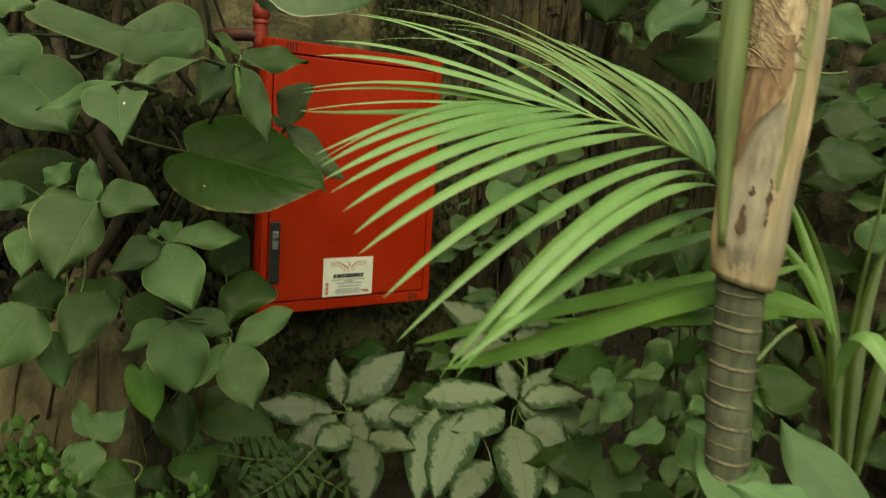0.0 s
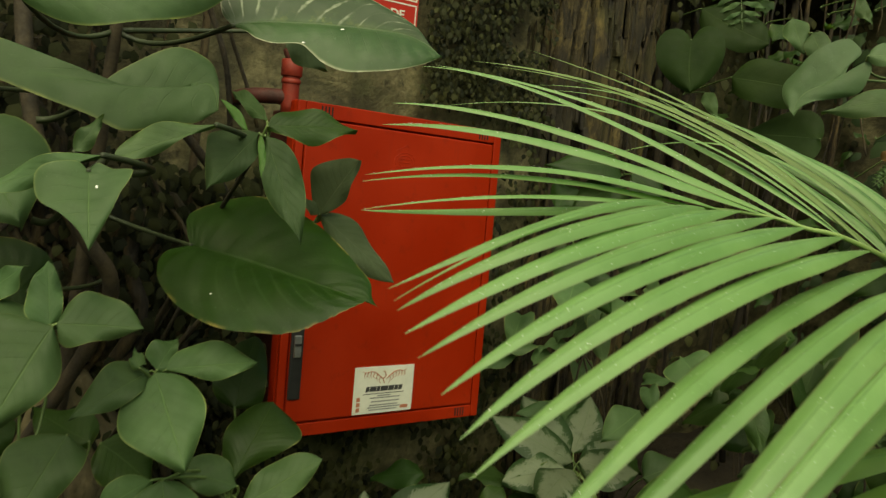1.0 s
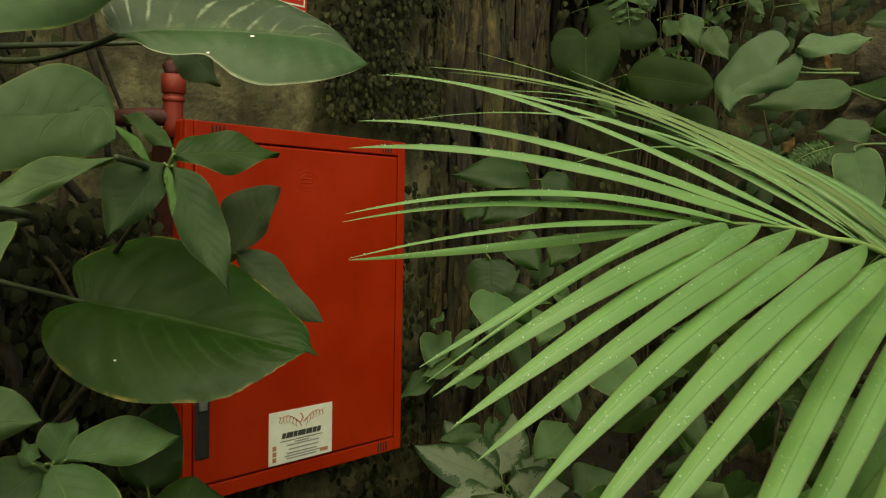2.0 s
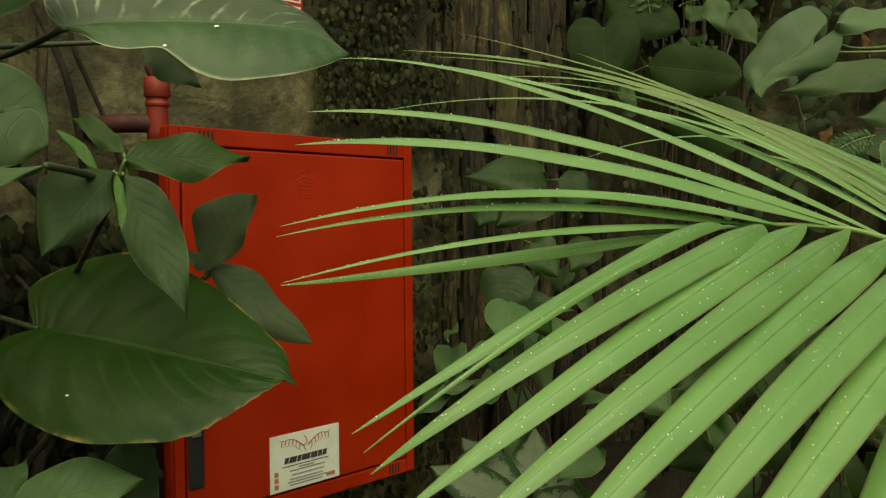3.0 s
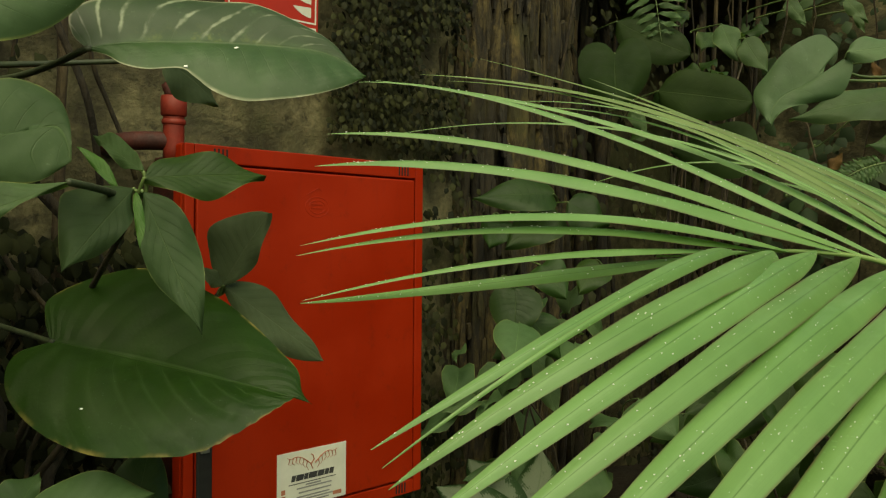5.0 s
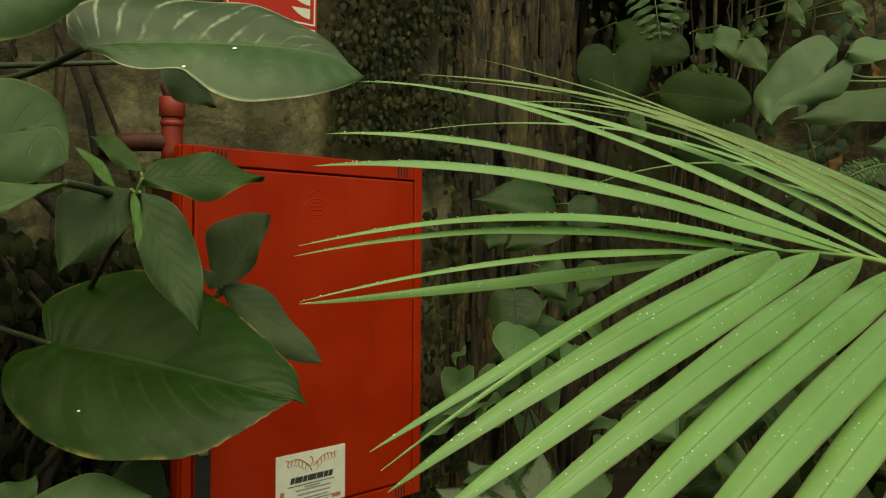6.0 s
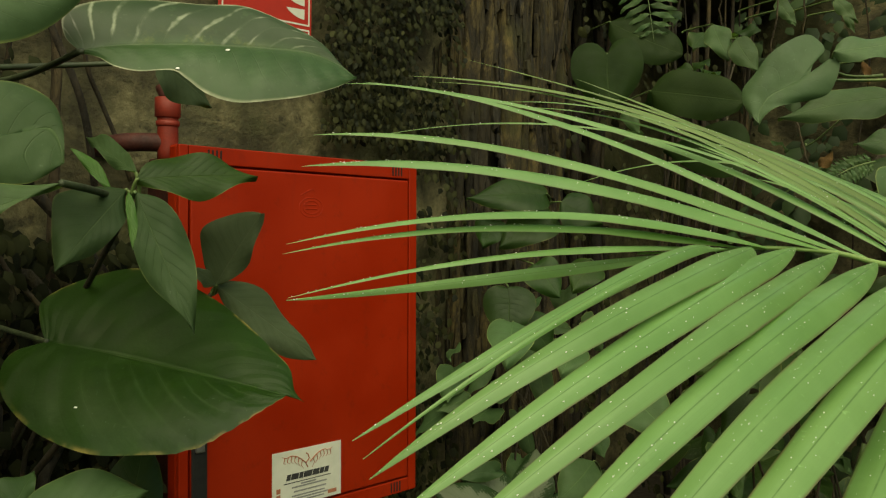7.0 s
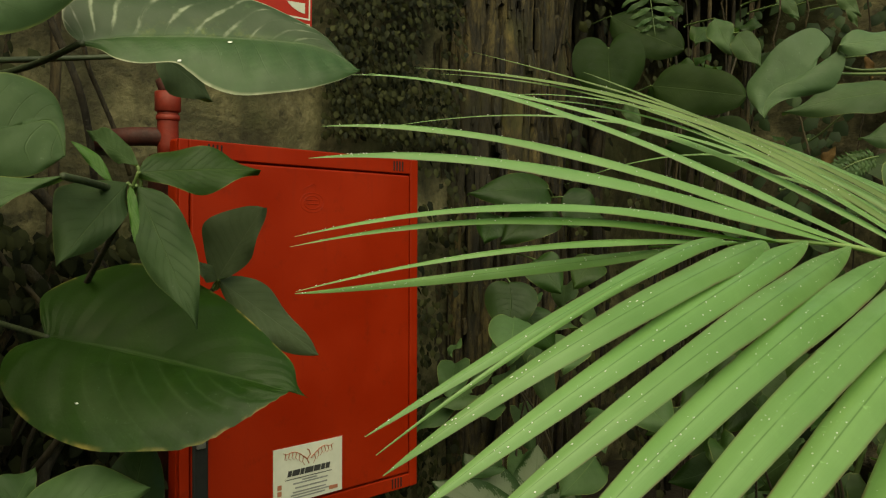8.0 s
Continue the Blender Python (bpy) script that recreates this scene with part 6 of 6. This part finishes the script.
def lumpy_stump(cx, cy, r0, r1, z0, z1, na=90, nz=60):
    bm, grid = bmesh.new(), []
    for j in range(nz + 1):
        k = j / nz
        z = z0 + (z1 - z0) * k
        row = []
        for i in range(na):
            a = 2 * math.pi * i / na
            r = (r0 + (r1 - r0) * k) * (1 - 0.5 * max(0.0, k - 0.85) / 0.15)
            q = Vector((math.cos(a), math.sin(a), z * 2.0))
            r *= 1 + 0.16 * noise.noise(q * 1.5) + 0.07 * noise.noise(q * 4.5) + 0.025 * noise.noise(q * 14)
            row.append(bm.verts.new((cx + r * math.cos(a), cy + r * math.sin(a), z)))
        grid.append(row)
    for j in range(nz):
        for i in range(na):
            bm.faces.new((grid[j][i], grid[j][(i + 1) % na], grid[j + 1][(i + 1) % na], grid[j + 1][i])).smooth = True
    bm.faces.new(grid[-1])
    return bm


part("trunk", lumpy_stump(-1.68, 0.92, 0.30, 0.20, 0.15, 1.24), stump_bark, stump)
for i in range(9):
    a = radians(-100 + 24 * i + random.uniform(-8, 8))
    foot = Vector((-1.68 + 0.33 * math.cos(a), 0.92 + 0.33 * math.sin(a), 0.25))
    top = Vector((-1.68 + 0.22 * math.cos(a + 0.2), 0.92 + 0.22 * math.sin(a + 0.2), random.uniform(0.9, 1.2)))
    smooth(part("vine", tube([bezier(foot, foot.lerp(top, 0.5) + jitter(0.05), top, k / 10) for k in range(11)], random.uniform(0.002, 0.005), 6), root_bark, stump))

# ---- hanging roots and bare vines ----
roots = thing("hanging_roots", "tangle of brown aerial roots and bare vines on the wall", "roots")


def root_line(x, y, z0, z1, sway, steps=14):
    line, ph = [], random.uniform(0, 9)
    for i in range(steps + 1):
        k = i / steps
        z = z0 + (z1 - z0) * k
        line.append(Vector((x + sway * 0.5 * noise.noise(Vector((ph, k * 3, 1))), y + sway * noise.noise(Vector((ph, k * 3, 7))), z)))
    return line


for i in range(34):
    y = random.uniform(-0.1, 1.30)
    smooth(part("root", tube(root_line(random.uniform(-1.74, -1.62), y, random.uniform(0.3, 0.9), random.uniform(1.2, 1.75), 0.24), random.choice((0.003, 0.005, 0.007, 0.010)), 7), root_bark, roots))
for i in range(26):
    y = random.uniform(0.45, 1.15)
    smooth(part("root", tube(root_line(random.uniform(-1.72, -1.56), y, random.uniform(0.95, 1.1), random.uniform(1.5, 1.9), 0.16), random.choice((0.004, 0.007, 0.010, 0.014)), 7), root_bark, roots))
for y, z0, z1, r in ((0.98, 1.4, 2.9, 0.005), (1.06, 1.5, 2.9, 0.008), (0.82, 1.3, 2.9, 0.006), (1.17, 1.75, 2.9, 0.004), (0.6, 1.2, 2.9, 0.009)):
    smooth(part("root", tube(root_line(-1.74, y, z0, z1, 0.12), r, 7), root_bark, roots))
for i in range(22):
    y = random.uniform(2.92, 3.3)
    smooth(part("root", tube(root_line(random.uniform(-2.05, -1.85), y, random.uniform(0.4, 0.9), random.uniform(2.0, 2.7), 0.16), random.choice((0.005, 0.008, 0.014, 0.020)), 7), root_bark, roots))
for i in range(14):
    y = random.uniform(3.15, 4.0)
    smooth(part("root", tube(root_line(-1.72 + 0.10 * random.random(), y, random.uniform(0.6, 1.5), random.uniform(2.4, 3.2), 0.12), random.choice((0.003, 0.005, 0.008, 0.014)), 7), root_bark, roots))
for i in range(10):
    x = random.uniform(-1.6, 0.6)
    smooth(part("root", tube(root_line(x, random.uniform(3.6, 4.05), random.uniform(0.8, 1.6), random.uniform(2.4, 3.0), 0.14), random.choice((0.003, 0.004, 0.006, 0.010)), 7), root_bark, roots))

# a thick bent vine stem behind the big leaf
vine_stem = thing("vine_stem", "thick bent brown vine stem among the leaves", "climbing plant")
smooth(part("stem", tube(smooth_line([(-1.55, 0.86, 1.10), (-1.42, 0.98, 1.42), (-1.40, 0.93, 1.55), (-1.44, 0.86, 1.72), (-1.50, 0.84, 2.1)], 8), 0.013, 10), stem_brown, vine_stem))
smooth(part("stem", tube(smooth_line([(-1.60, 1.26, 1.70), (-1.56, 1.22, 1.86), (-1.58, 1.16, 2.05), (-1.55, 1.10, 2.4)], 8), 0.006, 8), root_bark, vine_stem))


smooth(part("stem", tube(smooth_line([(-1.755, 1.235, 1.45), (-1.75, 1.25, 1.744), (-1.752, 1.253, 1.864), (-1.75, 1.256, 1.984), (-1.76, 1.25, 2.4)], 8), 0.009, 10), tan_vine, vine_stem, "tan upright vine stem"))
smooth(part("stem", tube(smooth_line([(-1.755, 1.39, 1.74), (-1.75, 1.366, 1.805), (-1.755, 1.334, 1.885), (-1.75, 1.309, 1.941), (-1.755, 1.29, 2.06), (-1.755, 1.24, 2.3)], 8), 0.0045, 8), root_bark, vine_stem))


# ---- small leaves that cannot be counted ----
def island_leaf_material(name, dark, light, rough=0.5):
    m, t, b = nodes_of(name)
    geo = t.nodes.new("ShaderNodeNewGeometry")
    base = mixed(t, geo.outputs["Random Per Island"], dark, light)
    base = mixed(t, calc(t, "MULTIPLY", noisy(t, 60, 3), 0.5), base, tuple(q * 0.5 for q in dark))
    t.links.new(base, b.inputs["Base Color"])
    b.inputs["Roughness"].default_value = rough
    b.inputs["Specular IOR Level"].default_value = 0.2
    return m


fig_leaf = island_leaf_material("creeping_fig_leaf", (0.005, 0.007, 0.002), (0.038, 0.040, 0.010), 0.75)
# darker copy of the fig leaf, with shade put into its colour
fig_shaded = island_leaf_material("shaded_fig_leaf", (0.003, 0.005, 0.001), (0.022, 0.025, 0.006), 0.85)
shrub_leaf = island_leaf_material("shrub_leaf", (0.018, 0.048, 0.009), (0.060, 0.125, 0.024))
under_leaf = island_leaf_material("undergrowth_leaf", (0.014, 0.028, 0.010), (0.040, 0.070, 0.025), 0.65)


def small_leaf(verts, faces, at, along, normal, length, width):
    x = along.normalized()
    z = (normal - x * normal.dot(x)).normalized()
    y = z.cross(x)
    k = len(verts)
    for u, w, h in ((0, 0, 0), (0.3, 0.5, -0.06), (0.7, 0.38, -0.06), (1.0, 0, -0.12), (0.7, -0.38, -0.06), (0.3, -0.5, -0.06), (0.35, 0, 0.05), (0.7, 0, 0.02)):
        verts.append(at + x * (u * length) + y * (w * width) + z * (h * length))
    for f in ((0, 6, 1), (1, 6, 7, 2), (2, 7, 3), (3, 7, 4), (4, 7, 6, 5), (5, 6, 0)):
        faces.append([k + q for q in f])


def leaf_cloud(name, label, category, material, count, place, size, parent=None, kind="stuff"):
    verts, faces = [], []
    for _ in range(count):
        at, normal, along = place()
        s = random.uniform(*size)
        small_leaf(verts, faces, at, along, normal, s, s * random.uniform(0.55, 0.8))
    mesh = bpy.data.meshes.new(name)
    mesh.from_pydata([tuple(q) for q in verts], [], faces)
    mesh.materials.append(material)
    ob = smooth(new(name, mesh))
    if parent:
        ob.parent = parent
    return tagged(ob, label, category, kind=kind)


def fig_place(y0, y1, z0, z1, edge=0.1, x0=-1.77, x1=-1.70):
    def place():
        while True:
            y, z = random.uniform(y0, y1), random.uniform(z0, z1)
            if noise.noise(Vector((y * 5, z * 5, 3))) + 0.5 * noise.noise(Vector((y * 14, z * 14, 8))) > -0.12 + edge:
                break
        return Vector((random.uniform(x0, x1), y, z)), Vector((1, -0.2, 0.6)) + jitter(0.95), Vector((0.3, random.uniform(-1, 1), -0.9))
    return place


leaf_cloud("creeping_fig", "dark small-leaved creeping fig covering the wall", "climbing plant", fig_leaf, 4600, fig_place(1.84, 2.26, 1.84, 2.75, -0.3), (0.011, 0.024))
leaf_cloud("creeping_fig", "dark small-leaved creeping fig beside the cabinet", "climbing plant", fig_leaf, 700, fig_place(2.02, 2.30, 0.7, 1.86, 0.0), (0.016, 0.03))
# the next two clouds are added to fill shaded gaps with dark leaves
leaf_cloud("creeping_fig", "dark creeping fig added to shade and hide the cabinet's side", "climbing plant", fig_shaded, 1100, fig_place(1.10, 1.385, 0.95, 1.66, -0.5, -1.76, -1.61), (0.018, 0.04))
leaf_cloud("creeping_fig", "dense dark creeping fig added to darken the gap among the roots", "climbing plant", fig_shaded, 5200, fig_place(-0.2, 1.14, 1.1, 2.5, -0.4, -1.77, -1.52), (0.018, 0.04))
leaf_cloud("creeping_fig", "dark creeping fig on the wall below the cabinet", "climbing plant", fig_leaf, 900, fig_place(1.36, 2.10, 0.45, 1.03, -0.2), (0.016, 0.034))
leaf_cloud("creeping_fig", "sparse creeping fig in the dark recess", "climbing plant", fig_leaf, 700, fig_place(2.8, 3.4, 0.6, 2.7, 0.0, -2.20, -1.9), (0.02, 0.05))
leaf_cloud("creeping_fig", "creeping fig on the far wall", "climbing plant", fig_leaf, 900, fig_place(2.75, 4.2, 0.6, 3.0, 0.05), (0.02, 0.05))


def bank_place():
    x, z = random.uniform(-1.7, 1.2), random.uniform(0.4, 2.9)
    while noise.noise(Vector((x * 3, z * 3, 13))) < -0.1:
        x, z = random.uniform(-1.7, 1.2), random.uniform(0.4, 2.9)
    return Vector((x, random.uniform(3.7, 4.05), z)), Vector((0.1, -1, 0.6)) + jitter(0.6), Vector((random.uniform(-1, 1), -0.4, -0.7))


leaf_cloud("undergrowth", "mixed dark undergrowth on the stone bank", "undergrowth", under_leaf, 2200, bank_place, (0.03, 0.09))


# ---- filling bushes, each with leaves of its own ----
def bush(name, label, centre, size, count, kind, material, length, group="", face=(0.3, -0.6, 0.8)):
    plant = thing(name, label, "plant", group)
    c, d = Vector(centre), Vector(size)
    meshes = []
    for _ in range(4):
        bm = leaf_sheet(kind, length, length * random.uniform(0.5, 0.72), random.uniform(0.02, 0.07), 0.2 if kind == "heart" else 0, 0.01, nu=9, nv=6)
        mesh = bpy.data.meshes.new("leaf")
        bm.to_mesh(mesh)
        bm.free()
        mesh.materials.append(material)
        meshes.append(mesh)
    foot = Vector((c.x, c.y, 0.28))
    bm = bmesh.new()
    for _ in range(5):
        top = c + Vector((random.uniform(-d.x, d.x) * 0.6, random.uniform(-d.y, d.y) * 0.6, d.z * random.uniform(0.0, 0.7)))
        bow = foot.lerp(top, 0.5) + jitter(0.12)
        tube([bezier(foot, bow, top, k / 8) for k in range(9)], 0.003, 6, bm)
    smooth(part("stem", bm, stem_brown, plant))
    for _ in range(count):
        at = c + Vector((max(-0.8, min(0.8, random.gauss(0, 0.45))) * d.x, max(-0.8, min(0.8, random.gauss(0, 0.45))) * d.y, random.uniform(-1, 1) * d.z))
        out = Vector((at.x - c.x, at.y - c.y, 0)) * 2 + Vector((random.uniform(-0.6, 0.6), random.uniform(-0.9, 0.3), random.uniform(-0.7, 0.1)))
        ob = new("leaf", random.choice(meshes))
        ob.parent = plant
        ob.matrix_basis = axes(at, out, Vector(face) + jitter(0.45)) @ Matrix.Scale(random.uniform(0.7, 1.2), 4)
    return plant


bush("broadleaf_plant", "low dark broadleaf plant under the climber", (-1.50, 0.70, 0.62), (0.16, 0.30, 0.25), 26, "heart", leaf_dark, 0.13)
bush("broadleaf_plant", "low dark broadleaf plant under the cabinet", (-1.58, 1.45, 0.60), (0.12, 0.30, 0.22), 22, "heart", leaf_dark, 0.13)
bush("broadleaf_plant", "dark broadleaf plant behind the aglaonemas", (-1.50, 2.15, 0.75), (0.16, 0.35, 0.30), 34, "ovate", leaf_dark, 0.13)
bush("broadleaf_plant", "green vine leaves below the tree trunk", (-1.55, 2.45, 1.20), (0.14, 0.40, 0.30), 26, "heart", leaf_mid, 0.11)
bush("broadleaf_plant", "dense dark leaves beside the palm", (-0.85, 2.75, 0.95), (0.35, 0.30, 0.40), 46, "ovate", leaf_dark, 0.14)
bush("broadleaf_plant", "dense dark leaves in the far bed", (-0.20, 2.75, 1.00), (0.30, 0.30, 0.50), 44, "ovate", leaf_dark, 0.15)
bush("broadleaf_plant", "tall dark leaves beyond the palm", (-0.25, 3.2, 1.75), (0.45, 0.30, 0.40), 34, "heart", leaf_dark, 0.16)
bush("broadleaf_plant", "mixed green leaves on the far wall", (-1.50, 3.3, 1.90), (0.25, 0.40, 0.60), 18, "ovate", leaf_dark, 0.10)
bush("broadleaf_plant", "dark leaves low in front of the bank", (-1.10, 3.0, 0.85), (0.35, 0.35, 0.40), 40, "ovate", leaf_mid, 0.11)
bush("broadleaf_plant", "dark leaves at the foot of the palm", (-0.45, 1.95, 0.62), (0.35, 0.35, 0.25), 44, "ovate", leaf_dark, 0.13)
bush("broadleaf_plant", "low green leaves in the bed before the aglaonemas", (-0.85, 1.55, 0.42), (0.40, 0.45, 0.14), 40, "ovate", leaf_dark, 0.12)


bush("broadleaf_plant", "green leaves filling the bed behind the palm", (-0.75, 2.25, 0.80), (0.30, 0.30, 0.28), 44, "ovate", leaf_mid, 0.12)
bush("broadleaf_plant", "dark leaves filling the bed by the bank", (-0.95, 2.45, 1.15), (0.30, 0.30, 0.30), 34, "heart", leaf_dark, 0.12)
bush("broadleaf_plant", "low green leaves under the wall climber", (-1.35, 1.15, 0.62), (0.20, 0.25, 0.20), 28, "ovate", leaf_mid, 0.11)
bush("broadleaf_plant", "dark leaves close beside the far palm", (0.10, 2.3, 0.95), (0.28, 0.28, 0.40), 36, "ovate", leaf_dark, 0.13)

bush("broadleaf_plant", "broad dark leaves crowding the palm's foot", (-0.50, 1.75, 0.75), (0.32, 0.30, 0.25), 46, "ovate", leaf_dark, 0.16)
bush("broadleaf_plant", "dark low leaves covering the soil", (-0.35, 2.15, 0.60), (0.50, 0.45, 0.16), 60, "ovate", leaf_dark, 0.16)
bush("broadleaf_plant", "shaded broad leaves in the far corner of the bed", (0.35, 2.7, 0.95), (0.45, 0.35, 0.50), 60, "ovate", leaf_dark, 0.18)
bush("broadleaf_plant", "shaded leaves covering the soil below the bank", (-0.90, 2.1, 0.55), (0.40, 0.40, 0.16), 54, "ovate", leaf_mid, 0.13)

bush("broadleaf_plant", "crowded dark leaves under the climber", (-1.25, 0.95, 0.66), (0.16, 0.30, 0.16), 44, "ovate", leaf_dark, 0.11)
bush("broadleaf_plant", "tall dark leaves in front of the bank", (-0.52, 2.75, 1.42), (0.28, 0.25, 0.40), 60, "ovate", leaf_dark, 0.14)
bush("broadleaf_plant", "dark leaves high on the bank", (-0.60, 3.25, 1.85), (0.50, 0.30, 0.40), 50, "heart", leaf_dark, 0.15)

# ---- the small bright shrub and the ferns ----
shrub = thing("small_leaved_shrub", "small bright green shrub with tiny crowded leaves", "shrub")
bm = bmesh.new()
for _ in range(14):
    foot = Vector((-1.15, 0.72, 0.28)) + jitter(0.05)
    top = Vector((-1.15 + random.uniform(-0.14, 0.16), 0.74 + random.uniform(-0.22, 0.22), random.uniform(0.72, 0.92)))
    bow = foot.lerp(top, 0.5) + jitter(0.04)
    tube([bezier(foot, bow, top, k / 8) for k in range(9)], 0.003, 5, bm)
smooth(part("twigs", bm, stem_brown, shrub))


def shrub_place():
    at = Vector((-1.20 + random.uniform(-0.12, 0.16), 0.70 + random.uniform(-0.20, 0.08), random.uniform(0.62, 1.00)))
    if random.random() < 0.3:
        at = Vector((-1.00 + random.uniform(-0.10, 0.10), 0.93 + random.uniform(-0.09, 0.09), random.uniform(0.62, 0.90)))
    return at, Vector((0.4, -0.3, 1)) + jitter(0.7), Vector((random.uniform(-0.5, 1), random.uniform(-1, 0.5), random.uniform(0.3, 1.2)))


leaf_cloud("leaves", "", "", shrub_leaf, 3400, shrub_place, (0.016, 0.036), shrub)


def fern(label, base, mid, tip, normal, width, material, pairs=16):
    plant = thing("fern", label, "fern", "ferns on the wall and in the bed")
    b, m, tip, n = Vector(base), Vector(mid), Vector(tip), Vector(normal)
    line = [bezier(b, m, tip, k / 16) for k in range(17)]
    smooth(part("rachis", tube(line, lambda k: 0.0022 * (1.1 - 0.8 * k), 6), stem_green, plant))
    for i in range(pairs):
        k = 0.06 + 0.92 * i / pairs
        q, way = bezier(b, m, tip, k), (bezier(b, m, tip, min(1, k + 0.03)) - bezier(b, m, tip, k - 0.03)).normalized()
        side = n.cross(way).normalized()
        w = width / 2 * math.sin(math.pi * (0.18 + 0.80 * k)) ** 0.7
        for s in (-1, 1):
            ob = part("pinna", leaf_sheet("lance", w, w * 0.17 + 0.004, 0.05, nu=7, nv=4), material, plant)
            ob.matrix_basis = axes(q, side * s + way * 0.35 - n * 0.15, n + jitter(0.1))
    return plant


fern("fern frond hanging on the wall", (-1.569, 2.864, 2.472), (-1.545, 2.877, 2.330), (-1.505, 2.858, 2.185), (0.47, -0.84, 0.20), 0.190, leaf_mid, 10)
fern("dark fern frond in the bed", (-1.224, 1.344, 0.830), (-1.238, 1.246, 0.825), (-1.278, 1.130, 0.859), (0.76, -0.41, 0.85), 0.150, leaf_dark, 9)
fern("green fern frond in the bed", (-1.209, 1.367, 0.845), (-1.138, 1.235, 0.821), (-1.109, 1.111, 0.815), (0.75, -0.42, 0.87), 0.150, leaf_dark, 9)
fern("dark fern frond low in the bed", (-1.267, 1.203, 0.802), (-1.193, 1.298, 0.810), (-1.032, 1.351, 0.795), (0.74, -0.44, 0.86), 0.150, leaf_dark, 9)
fern("small fern frond among the stones", (-0.862, 2.775, 1.832), (-0.917, 2.719, 1.803), (-0.961, 2.672, 1.748), (0.28, -0.94, 0.37), 0.079, leaf_mid)

# ---- dried white specks on the leaflets ----
verts, faces = [], []
for line, n, width, taper, peak in ARCS[:28]:
    # most of them sit in rows along the veins, a few anywhere
    rows = [random.choice((0.10, -0.12, 0.30, -0.34, 0.55, -0.6)) for _ in range(4)]
    for _ in range(int(66 * min(1.0, (width / 0.021) ** 1.4))):
        k = random.betavariate(1.7, 1.25)
        q = arc(line, k)
        way = (arc(line, min(1, k + 0.02)) - arc(line, max(0, k - 0.02))).normalized()
        z = (n - way * n.dot(way)).normalized()
        y = z.cross(way)
        side = random.choice(rows) + random.gauss(0, 0.02) if random.random() < 0.75 else random.uniform(-0.8, 0.8)
        w = blade_width(width, taper, k, peak)
        c = q + y * side * w + z * (0.0005 - 0.45 * abs(side) ** 1.3 * w)
        r = random.choice((0.00016, 0.00022, 0.0003, 0.0004))
        i = len(verts)
        verts += [tuple(c + d * r) for d in (way * 1.6, -way * 1.6, y, -y, z, -z)]
        faces += [[i + a for a in f] for f in ((0, 2, 4), (2, 1, 4), (1, 3, 4), (3, 0, 4), (2, 0, 5), (1, 2, 5), (3, 1, 5), (0, 3, 5))]
mesh = bpy.data.meshes.new("specks")
mesh.from_pydata(verts, [], faces)
mesh.materials.append(drop_white)
specks = new("specks", mesh)
specks.parent = frond
tagged(specks, "tiny white specks on the leaflets", kind="stuff")

# ---- dried white droppings on three broad leaves ----
for at, r in (((-1.113, 1.204, 1.891), 0.0021), ((-1.124, 1.145, 1.867), 0.0017), ((-0.964, 0.824, 1.661), 0.0016), ((-1.150, 1.050, 1.494), 0.0014)):
    spot = Vector(at)
    near = min((o for o in philodendron.children if o.get("stalk")), key=lambda o: min((o.matrix_basis @ v.co - spot).length for v in o.data.vertices))
    best = min(near.data.polygons, key=lambda f: (near.matrix_basis @ f.center - spot).length)
    bm = bmesh.new()
    bmesh.ops.create_uvsphere(bm, u_segments=10, v_segments=6, radius=1.0)
    for v in bm.verts:
        v.co = Vector((v.co.x * r * 1.4, v.co.y * r * 0.8, v.co.z * 0.0006)) * (1 + 0.25 * noise.noise(v.co * 2))
    ob = smooth(part("dropping", bm, drop_white, near, "small dried white dropping"))
    ob.matrix_basis = axes(best.center + best.normal * 0.0008, Vector((1, 0.3, 0)), best.normal)
